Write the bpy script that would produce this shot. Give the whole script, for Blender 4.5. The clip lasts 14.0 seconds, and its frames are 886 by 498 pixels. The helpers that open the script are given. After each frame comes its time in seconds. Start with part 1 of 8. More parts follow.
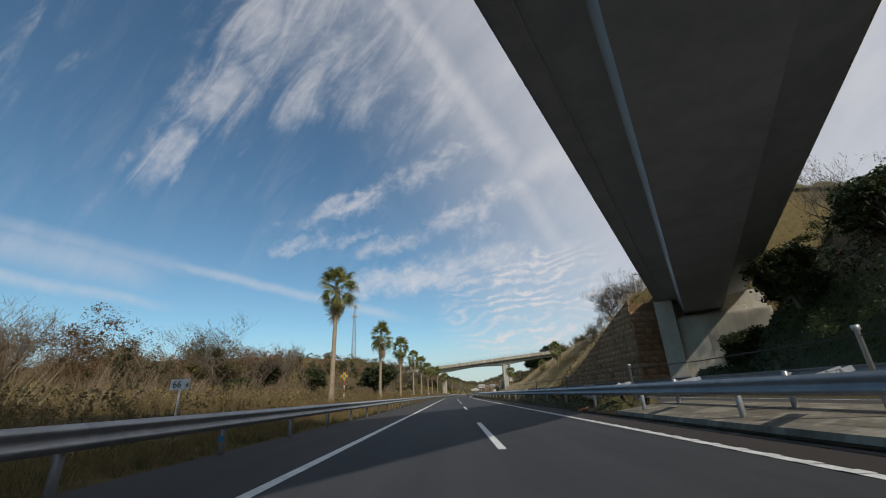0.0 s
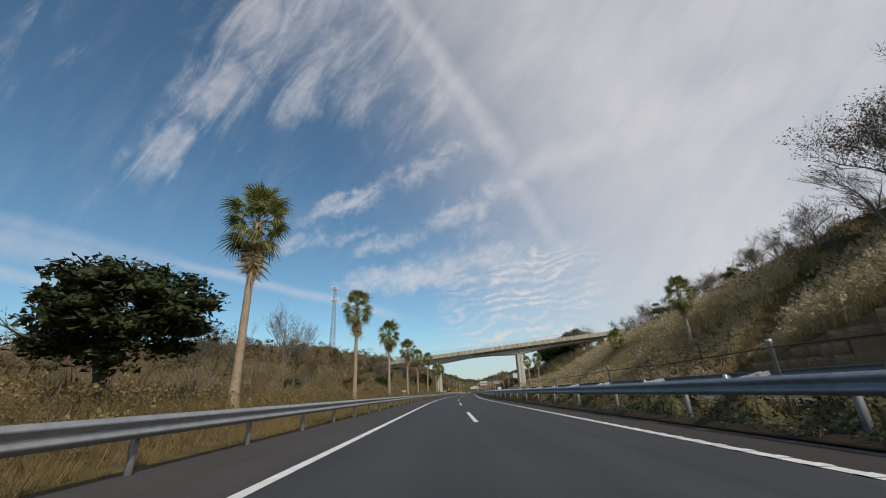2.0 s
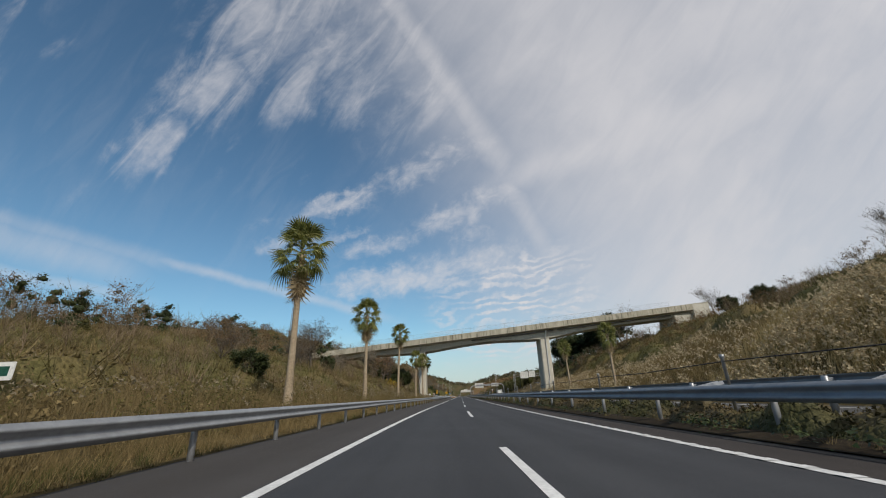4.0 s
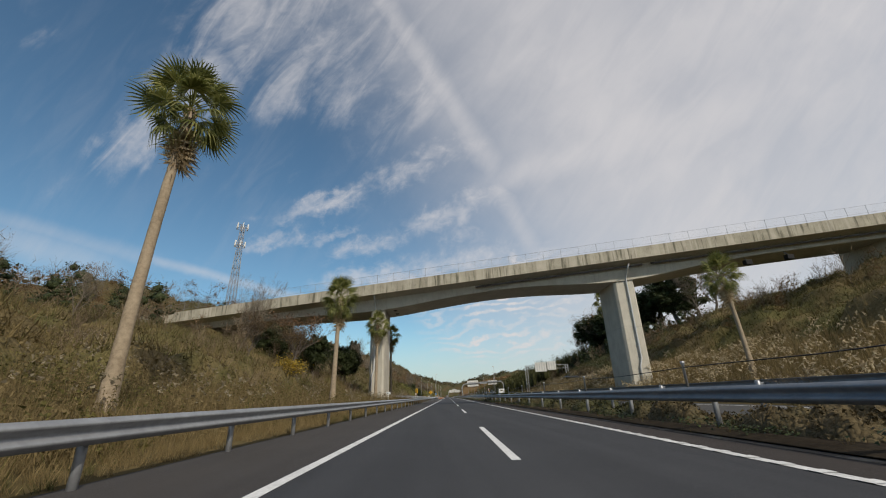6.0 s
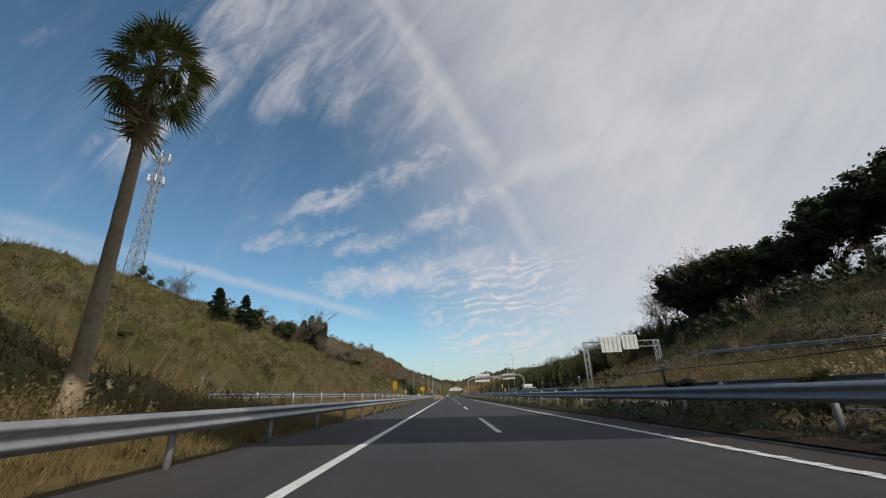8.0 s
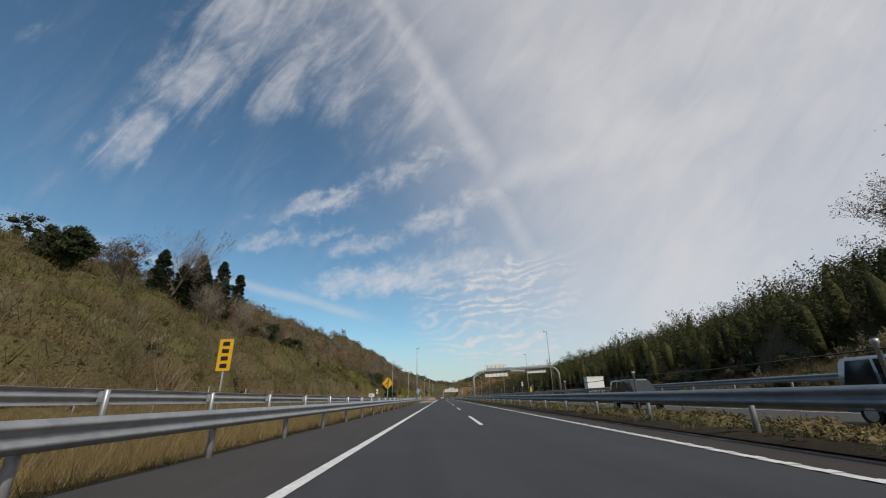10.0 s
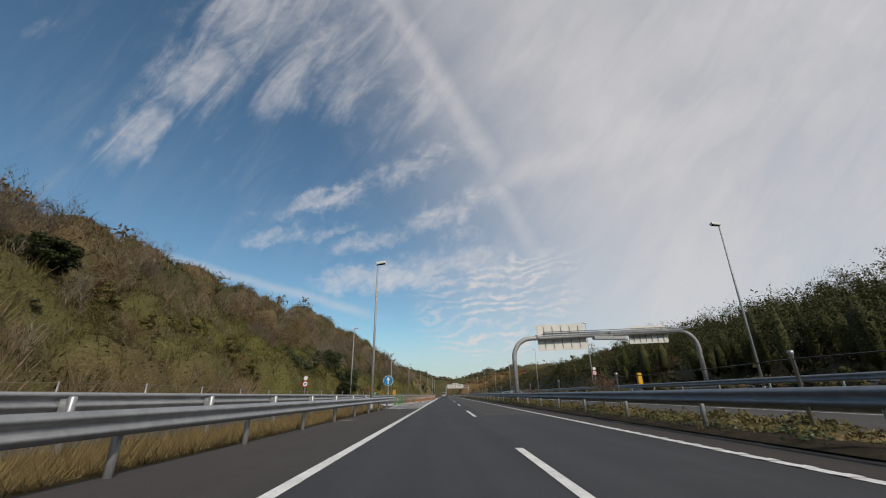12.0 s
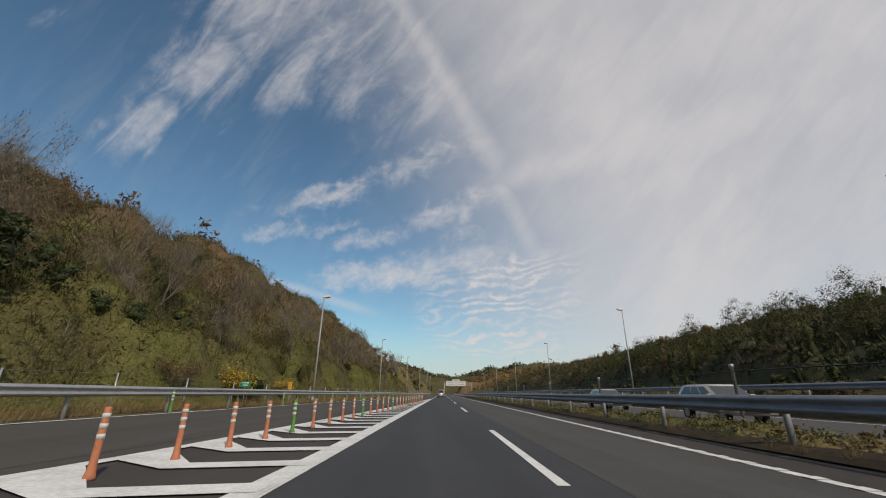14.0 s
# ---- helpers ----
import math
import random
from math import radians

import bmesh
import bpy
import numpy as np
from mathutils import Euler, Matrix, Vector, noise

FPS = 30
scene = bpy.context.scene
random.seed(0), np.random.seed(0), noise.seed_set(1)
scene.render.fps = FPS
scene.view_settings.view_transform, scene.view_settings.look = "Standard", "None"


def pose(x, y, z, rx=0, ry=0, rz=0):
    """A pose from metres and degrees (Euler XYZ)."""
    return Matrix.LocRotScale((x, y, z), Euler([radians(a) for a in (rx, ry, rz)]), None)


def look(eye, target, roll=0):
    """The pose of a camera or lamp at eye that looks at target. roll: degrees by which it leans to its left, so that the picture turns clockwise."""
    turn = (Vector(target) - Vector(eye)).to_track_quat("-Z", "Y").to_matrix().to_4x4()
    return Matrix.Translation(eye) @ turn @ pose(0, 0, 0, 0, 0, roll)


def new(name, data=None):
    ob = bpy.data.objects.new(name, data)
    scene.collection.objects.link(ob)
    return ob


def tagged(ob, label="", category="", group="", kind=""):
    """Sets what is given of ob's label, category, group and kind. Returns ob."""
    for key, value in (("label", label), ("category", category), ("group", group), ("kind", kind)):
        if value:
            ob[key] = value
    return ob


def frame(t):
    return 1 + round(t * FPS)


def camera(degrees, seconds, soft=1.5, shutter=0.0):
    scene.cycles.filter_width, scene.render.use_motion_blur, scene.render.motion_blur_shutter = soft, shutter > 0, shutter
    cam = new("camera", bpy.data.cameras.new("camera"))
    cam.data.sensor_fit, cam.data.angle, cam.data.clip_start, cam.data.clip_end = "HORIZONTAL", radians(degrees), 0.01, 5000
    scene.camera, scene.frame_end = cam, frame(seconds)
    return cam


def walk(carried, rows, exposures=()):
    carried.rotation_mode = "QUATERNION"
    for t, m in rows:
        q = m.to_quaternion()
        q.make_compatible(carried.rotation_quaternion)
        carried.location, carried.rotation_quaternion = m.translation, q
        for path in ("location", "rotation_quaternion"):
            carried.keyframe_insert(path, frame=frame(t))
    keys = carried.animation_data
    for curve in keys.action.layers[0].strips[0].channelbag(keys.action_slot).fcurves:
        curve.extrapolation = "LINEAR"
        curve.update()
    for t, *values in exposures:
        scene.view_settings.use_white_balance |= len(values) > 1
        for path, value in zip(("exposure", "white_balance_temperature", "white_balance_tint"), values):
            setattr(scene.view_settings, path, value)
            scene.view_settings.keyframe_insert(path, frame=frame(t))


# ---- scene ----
cam = camera(97.0, 14.0, soft=1.1, shutter=0.0)

# ---- the road's line: straight, a gentle bend to the right, straight again ----
STATION = 1.18                       # metres from one station to the next
SPEED, EYE = 23.2, 1.03              # stations a second, metres
BEND, BEND_FROM, BEND_LEN = radians(3.05), 70.0, 65.0


def turn(s):
    u = min(1.0, max(0.0, (s - BEND_FROM) / BEND_LEN))
    return BEND * u * u * (3 - 2 * u)


_S = np.arange(-400, 2600, 0.5)
_A = np.array([turn(v) for v in _S])
_X = np.cumsum(np.sin(_A)) * 0.5 * STATION
_Y = np.cumsum(np.cos(_A)) * 0.5 * STATION
_X -= np.interp(0, _S, _X)
_Y -= np.interp(0, _S, _Y)


def W(s, x, z=0.0):
    """World place of a point x metres right of the lane line at station s."""
    a = turn(s)
    return Vector((float(np.interp(s, _S, _X)) + x * math.cos(a), float(np.interp(s, _S, _Y)) - x * math.sin(a), z))


def at(s, x, z=0.0, yaw=0.0, tilt=0.0, lean=0.0):
    """Pose at station s, heading along the road; yaw in degrees to the left."""
    p = W(s, x, z)
    return pose(p.x, p.y, p.z, tilt, lean, yaw - math.degrees(turn(s)))


# seconds, yaw, pitch, roll, metres right of the lane line
PATH = [
    (0, 1.395, 20.427, 2.70, -0.89),
    (0.5, 0.775, 20.499, 2.80, -0.87),
    (1, 0.930, 20.427, 2.80, -0.86),
    (1.5, 1.007, 20.645, 2.60, -0.86),
    (2, 1.010, 20.208, 2.50, -0.89),
    (2.5, 0.930, 20.536, 2.20, -1.05),
    (3, 0.736, 20.645, 2.10, -1.19),
    (5.5, 0.465, 20.572, 1.60, -1.16),
    (6, 0.697, 20.645, 1.70, -1.11),
    (6.5, 0.853, 20.463, 1.80, -1.16),
    (7, 0.852, 20.572, 1.80, -1.24),
    (7.5, 0.736, 20.499, 1.70, -1.40),
    (8, 0.697, 20.499, 1.60, -1.43),
    (8.5, 0.504, 20.499, 1.50, -1.51),
    (11, -0.232, 20.862, 1.20, -1.44),
    (11.5, 0.233, 20.463, 1.20, -1.46),
    (12, 0.233, 20.391, 0.80, -1.47),
    (12.5, 0.233, 20.244, 0.40, -1.49),
    (13, 0.155, 20.499, 0.20, -1.43),
    (13.5, 0.078, 20.463, -0.30, -1.41),
    (14, -0.078, 20.208, -0.60, -1.47),
]
walk(cam, [(t, at(SPEED * t, x, EYE, yaw, 90 + pitch, roll)) for t, yaw, pitch, roll, x in PATH],
     exposures=[(0.0, 0.0, 6500, 10), (3.0, 0.0, 6500, 10), (5.5, 0.0, 6600, 10), (7.2, 0.0, 6750, 11), (8.3, 0.0, 6500, 10), (11.0, -0.03, 6560, 10), (14.0, -0.07, 6800, 11)])

# ---- world, sun ----
SUN_EL, SUN_AZ = radians(39), radians(153)          # azimuth from the road's first heading, to the right
sun_dir = Vector((math.sin(SUN_AZ) * math.cos(SUN_EL), math.cos(SUN_AZ) * math.cos(SUN_EL), math.sin(SUN_EL)))
sun = new("sun", bpy.data.lights.new("sun", "SUN"))
sun.data.energy, sun.data.angle, sun.data.color = 3.0, radians(0.6), (1.0, 0.93, 0.82)
sun.matrix_world = look(sun_dir * 200, (0, 0, 0))


class Nodes:
    """Short hand for node trees."""

    def __init__(self, tree):
        self.t = tree
        tree.nodes.clear()

    def add(self, kind, **props):
        n = self.t.nodes.new(kind)
        for k, v in props.items():
            if k == "op":
                n.operation = v
            elif k == "blend":
                n.blend_type = v
            elif k == "dims":
                n.noise_dimensions = v
            elif k == "data":
                n.data_type = v
        return n

    def put(self, socket, v):
        if isinstance(v, bpy.types.NodeSocket):
            self.t.links.new(v, socket)
        elif v is not None:
            socket.default_value = v

    def math(self, op, a, b=0.0, c=0.0, clamp=False):
        n = self.add("ShaderNodeMath", op=op)
        n.use_clamp = clamp
        self.put(n.inputs[0], a), self.put(n.inputs[1], b), self.put(n.inputs[2], c)
        return n.outputs[0]

    def vmath(self, op, a, b=None):
        n = self.add("ShaderNodeVectorMath", op=op)
        self.put(n.inputs[0], a), self.put(n.inputs[1], b)
        return n.outputs["Value"] if op in ("DOT_PRODUCT", "LENGTH") else n.outputs[0]

    def mix(self, f, a, b, blend="MIX"):
        n = self.add("ShaderNodeMix", data="RGBA")
        n.blend_type = blend
        self.put(n.inputs["Factor"], f), self.put(n.inputs[6], a), self.put(n.inputs[7], b)
        return n.outputs[2]

    def noise(self, vec, scale, detail=4.0, rough=0.55, distort=0.0):
        n = self.add("ShaderNodeTexNoise")
        self.put(n.inputs["Vector"], vec), self.put(n.inputs["Scale"], scale), self.put(n.inputs["Detail"], detail)
        self.put(n.inputs["Roughness"], rough), self.put(n.inputs["Distortion"], distort)
        return n.outputs[0]

    def ramp(self, v, lo, hi, smooth=True):
        n = self.add("ShaderNodeMapRange")
        n.interpolation_type = "SMOOTHSTEP" if smooth else "LINEAR"
        self.put(n.inputs[0], v), self.put(n.inputs[1], lo), self.put(n.inputs[2], hi)
        return n.outputs[0]

    def scaled(self, vec, sx, sy, sz):
        n = self.add("ShaderNodeMapping")
        self.put(n.inputs[0], vec)
        n.inputs["Scale"].default_value = (sx, sy, sz)
        return n.outputs[0]

    def combine(self, x, y, z=0.0):
        n = self.add("ShaderNodeCombineXYZ")
        self.put(n.inputs[0], x), self.put(n.inputs[1], y), self.put(n.inputs[2], z)
        return n.outputs[0]


def sky_world():
    world = bpy.data.worlds.new("sky")
    scene.world = world
    world.use_nodes = True
    n = Nodes(world.node_tree)
    out, back = n.add("ShaderNodeOutputWorld"), n.add("ShaderNodeBackground")
    n.t.links.new(back.outputs[0], out.inputs[0])
    sky = n.add("ShaderNodeTexSky")
    sky.sky_type, sky.sun_disc, sky.sun_elevation, sky.sun_rotation = "NISHITA", False, SUN_EL, SUN_AZ
    sky.air_density, sky.dust_density, sky.ozone_density = 1.0, 0.2, 1.0
    d = n.add("ShaderNodeTexCoord").outputs["Generated"]
    # a flat chart of the sky round one direction ahead of the road
    tilt, head = radians(20.40), radians(1.0)
    fwd = (-math.sin(head) * math.cos(tilt), math.cos(head) * math.cos(tilt), math.sin(tilt))
    right = (math.cos(head), math.sin(head), 0.0)
    up = tuple(Vector(right).cross(Vector(fwd)))
    depth = n.math("MAXIMUM", n.vmath("DOT_PRODUCT", d, fwd), 0.08)
    a = n.math("MULTIPLY", n.math("DIVIDE", n.vmath("DOT_PRODUCT", d, right), depth), 1.217)
    b = n.math("MULTIPLY", n.math("DIVIDE", n.vmath("DOT_PRODUCT", d, up), depth), 1.217)
    dz = n.math("MAXIMUM", n.vmath("DOT_PRODUCT", d, (0, 0, 1)), 0.03)
    chart = n.combine(a, b)

    def combed(angle, along, cross, scale, detail, rough, distort):
        """Noise drawn out along one direction of the chart."""
        spin = n.add("ShaderNodeMapping")
        n.put(spin.inputs[0], chart)
        spin.inputs["Rotation"].default_value = (0, 0, radians(-angle))
        stretch = n.scaled(spin.outputs[0], along, cross, 1)
        return n.noise(stretch, scale, detail, rough, distort)

    feather = combed(52, 0.62, 2.3, 5.6, 12.0, 0.60, 0.75)
    fine = combed(24, 1.0, 1.7, 21.0, 8.0, 0.60, 0.8)
    tuft = n.noise(chart, 8.5, 9.0, 0.60, 0.7)
    soft = n.noise(chart, 1.7, 6.0, 0.55, 0.3)
    warp = n.math("MULTIPLY_ADD", n.noise(chart, 5.0, 8.0, 0.62), 0.20, -0.10)
    warp_b = n.math("MULTIPLY_ADD", n.noise(n.scaled(chart, 1.3, 1.1, 1), 6.0, 8.0, 0.62), 0.16, -0.08)
    aw, bw = n.math("ADD", a, warp), n.math("ADD", b, warp_b)
    ac, bc = n.math("MULTIPLY_ADD", warp, 0.22, a), n.math("MULTIPLY_ADD", warp_b, 0.22, b)

    def streak(x0, y0, x1, y1, wide, amount, fx, fy, edge=0.10):
        """A soft band between two points of the chart."""
        x0, y0, x1, y1 = [v / 570 for v in (x0 - 784, 441 - y0, x1 - 784, 441 - y1)]
        wide = wide / 570
        dx, dy = x1 - x0, y1 - y0
        ln = math.hypot(dx, dy)
        dx, dy = dx / ln, dy / ln
        px, py = n.math("SUBTRACT", fx, x0), n.math("SUBTRACT", fy, y0)
        along = n.math("ADD", n.math("MULTIPLY", px, dx), n.math("MULTIPLY", py, dy))
        across = n.math("ABSOLUTE", n.math("SUBTRACT", n.math("MULTIPLY", px, -dy), n.math("MULTIPLY", py, -dx)))
        ends = n.math("MULTIPLY", n.ramp(along, -edge, edge), n.ramp(along, ln + edge, ln - edge))
        return n.math("MULTIPLY", n.math("MULTIPLY", n.ramp(across, wide, 0.0), ends), amount)

    def total(rows, fx=aw, fy=bw):
        value = None
        for row in rows:
            s = streak(*row, fx, fy)
            value = s if value is None else n.math("MAXIMUM", value, s)
        return value

    veil = n.ramp(n.math("ADD", n.math("MULTIPLY", aw, 0.86), n.math("MULTIPLY", bw, 0.33)), -0.20, 0.66)
    # combed plumes, small tufts, smooth bands
    plumes = total((
        (262, 288, 372, 192, 62, 1.0), (350, 210, 470, 80, 100, 0.92), (450, 110, 630, -100, 190, 0.85),
        (520, 200, 730, -10, 64, 0.8), (630, 215, 770, 10, 90, 0.62), (680, 290, 820, 100, 100, 0.45),
        (420, 295, 470, 245, 34, 0.5), (545, 320, 605, 270, 34, 0.52), (135, 85, 160, 55, 34, 0.55), (10, 150, 60, 60, 60, 0.32),
        (160, 345, 190, 320, 26, 0.35), (60, 30, 130, -30, 60, 0.32),
    ))
    tufts = total((
        (555, 386, 700, 332, 34, 0.95), (680, 340, 880, 245, 46, 0.6), (490, 435, 600, 412, 24, 0.72), (590, 416, 690, 398, 20, 0.6),
        (480, 386, 520, 376, 26, 0.5), (630, 452, 760, 412, 32, 0.7), (750, 412, 930, 338, 46, 0.78), (600, 506, 820, 482, 46, 1.0),
        (740, 478, 960, 445, 50, 0.7), (800, 430, 900, 400, 40, 0.5), (690, 510, 1000, 480, 30, 0.6),
    ))
    shape = n.math("ADD", n.math("MULTIPLY", feather, 0.82), n.math("MULTIPLY", fine, 0.18))
    curl = n.math("ADD", n.math("MULTIPLY", tuft, 0.55), n.math("MULTIPLY", fine, 0.45))
    plume_c = n.ramp(n.math("ADD", plumes, n.math("MULTIPLY_ADD", shape, 2.7, -1.55)), -0.1, 1.45)
    plume_c = n.math("MULTIPLY", plume_c, n.math("MINIMUM", n.math("MULTIPLY", plumes, 2.5), 0.74))
    tuft_c = n.ramp(n.math("ADD", tufts, n.math("MULTIPLY_ADD", curl, 2.3, -1.30)), -0.05, 1.35)
    tuft_c = n.math("MULTIPLY", tuft_c, n.math("MINIMUM", n.math("MULTIPLY", tufts, 2.5), 0.88))
    smooth_b = total((
        (-40, 380, 270, 462, 50, 0.30), (-40, 438, 130, 480, 22, 0.36), (100, 470, 280, 515, 16, 0.30), (-60, 335, 330, 452, 24, 0.22), (320, 448, 700, 556, 13, 0.36),
        (470, 60, 800, -80, 220, 0.12), (690, -60, 925, 305, 34, 0.42), (640, -60, 860, 240, 60, 0.20), (905, 285, 1000, 450, 26, 0.34),
        (905, 322, 1130, 250, 40, 0.40), (1100, 262, 1440, 165, 60, 0.34), (980, 380, 1300, 300, 60, 0.16), (860, 170, 960, 90, 40, 0.14), (1050, 120, 1500, -20, 90, 0.20),
    ), ac, bc)
    smooth_c = n.math("MULTIPLY", smooth_b, n.math("MULTIPLY_ADD", shape, 1.3, 0.35))
    # ripples low ahead
    sway = n.math("MULTIPLY_ADD", n.noise(n.scaled(chart, 1.0, 2.0, 1), 4.2, 4.0, 0.55), 0.19, -0.095)
    phase = n.math("ADD", n.math("MULTIPLY_ADD", a, -0.24, b), sway)
    phase = n.math("ADD", phase, n.math("MULTIPLY", n.math("MULTIPLY", a, a), 0.12))
    wave = n.math("SINE", n.math("MULTIPLY", n.math("POWER", n.math("MAXIMUM", n.math("ADD", phase, 0.62), 0.01), 0.9), 205.0))
    ripple = n.ramp(n.math("ADD", wave, n.math("MULTIPLY_ADD", fine, 4.2, -2.1)), -0.7, 1.3)
    place = total(((800, 556, 1080, 525, 66, 0.92), (830, 612, 1060, 592, 44, 0.95), (830, 505, 1060, 470, 56, 0.75)))
    ripple_c = n.math("MULTIPLY", n.math("MULTIPLY", place, n.math("MULTIPLY_ADD", ripple, 0.92, 0.12)), n.math("MULTIPLY_ADD", n.ramp(tuft, 0.36, 0.60), 0.85, 0.22))
    film = n.math("MULTIPLY", veil, n.math("ADD", n.math("MULTIPLY_ADD", n.ramp(soft, 0.3, 0.75), 0.16, 0.68), n.math("MULTIPLY", n.ramp(feather, 0.3, 0.7), 0.08)))
    thin = n.math("MULTIPLY", n.math("MULTIPLY", n.ramp(soft, 0.38, 0.72), n.ramp(feather, 0.40, 0.72)), 0.08)
    clear = n.math("SUBTRACT", 1.0, film)
    for layer in (plume_c, tuft_c, smooth_c, ripple_c, thin):
        clear = n.math("MULTIPLY", clear, n.math("SUBTRACT", 1.0, layer, clamp=True))
    cloud = n.math("MULTIPLY", n.math("SUBTRACT", 1.0, clear, clamp=True), 0.94)
    haze = n.math("MULTIPLY", n.ramp(dz, 0.17, 0.02), 0.62)
    base = n.mix(haze, n.mix(1.0, sky.outputs[0], (0.76, 1.02, 1.06, 1), "MULTIPLY"), (CLOUD * 0.66, CLOUD * 0.74, CLOUD * 0.82, 1))
    final = n.mix(cloud, base, (CLOUD * 1.0, CLOUD * 0.98, CLOUD * 1.0, 1))
    n.t.links.new(final, back.inputs[0])
    back.inputs[1].default_value = SKY


CLOUD, SKY = 7.15, 0.095
sky_world()

# ---- materials ----


def material(name, rough=0.8, metal=0.0, spec=0.4):
    m = bpy.data.materials.new(name)
    m.use_nodes = True
    n = Nodes(m.node_tree)
    out, bs = n.add("ShaderNodeOutputMaterial"), n.add("ShaderNodeBsdfPrincipled")
    n.t.links.new(bs.outputs[0], out.inputs[0])
    bs.inputs["Roughness"].default_value, bs.inputs["Metallic"].default_value = rough, metal
    bs.inputs["Specular IOR Level"].default_value = spec
    return m, n, bs


def bump(n, bs, height, strength, dist):
    b = n.add("ShaderNodeBump")
    n.put(b.inputs["Height"], height)
    b.inputs["Strength"].default_value, b.inputs["Distance"].default_value = strength, dist
    n.t.links.new(b.outputs[0], bs.inputs["Normal"])


def where(n):
    return n.add("ShaderNodeNewGeometry").outputs["Position"]


def local(n):
    return n.add("ShaderNodeTexCoord").outputs["Object"]


def mottled(name, dark, light, scale, rough=0.85, metal=0.0, big=None, bump_by=0.0, bump_scale=40.0, spec=0.3, pos=where, random_by=0.0):
    """Two-scale variation between two colours."""
    m, n, bs = material(name, rough, metal, spec)
    p = pos(n)
    f = n.ramp(n.noise(p, scale, 6.0, 0.65), 0.3, 0.7)
    g = n.ramp(n.noise(p, big or scale * 0.13, 3.0, 0.5), 0.3, 0.7)
    f = n.math("ADD", n.math("MULTIPLY", f, 0.6), n.math("MULTIPLY", g, 0.4))
    if random_by:
        r = n.add("ShaderNodeObjectInfo").outputs["Random"]
        f = n.math("ADD", f, n.math("MULTIPLY_ADD", r, random_by, -random_by / 2), clamp=True)
    n.put(bs.inputs["Base Color"], n.mix(f, (*dark, 1), (*light, 1)))
    if bump_by:
        bump(n, bs, n.noise(p, bump_scale, 3.0, 0.6), bump_by, 0.02)
    return m


def leafy(name, colours, rough=0.6, trans=0.3):
    """Leaves: each one its own shade."""
    m, n, bs = material(name, rough, 0.0, 0.25)
    g = n.add("ShaderNodeNewGeometry")
    ramp = n.add("ShaderNodeValToRGB")
    n.put(ramp.inputs[0], n.math("ADD", n.math("MULTIPLY", g.outputs["Random Per Island"], 0.7),
                                n.math("MULTIPLY", n.noise(g.outputs["Position"], 0.35, 3.0), 0.45)))
    el = ramp.color_ramp.elements
    el[0].position, el[1].position = 0.12, 0.92
    el[0].color, el[1].color = (*colours[0], 1), (*colours[-1], 1)
    for i, c in enumerate(colours[1:-1], 1):
        e = el.new(0.12 + 0.8 * i / (len(colours) - 1))
        e.color = (*c, 1)
    n.put(bs.inputs["Base Color"], ramp.outputs[0])
    if trans:
        out = [x for x in n.t.nodes if x.type == "OUTPUT_MATERIAL"][0]
        tr, mx = n.add("ShaderNodeBsdfTranslucent"), n.add("ShaderNodeMixShader")
        n.put(tr.inputs[0], ramp.outputs[0])
        mx.inputs[0].default_value = trans
        n.t.links.new(bs.outputs[0], mx.inputs[1])
        n.t.links.new(tr.outputs[0], mx.inputs[2])
        n.t.links.new(mx.outputs[0], out.inputs[0])
    return m


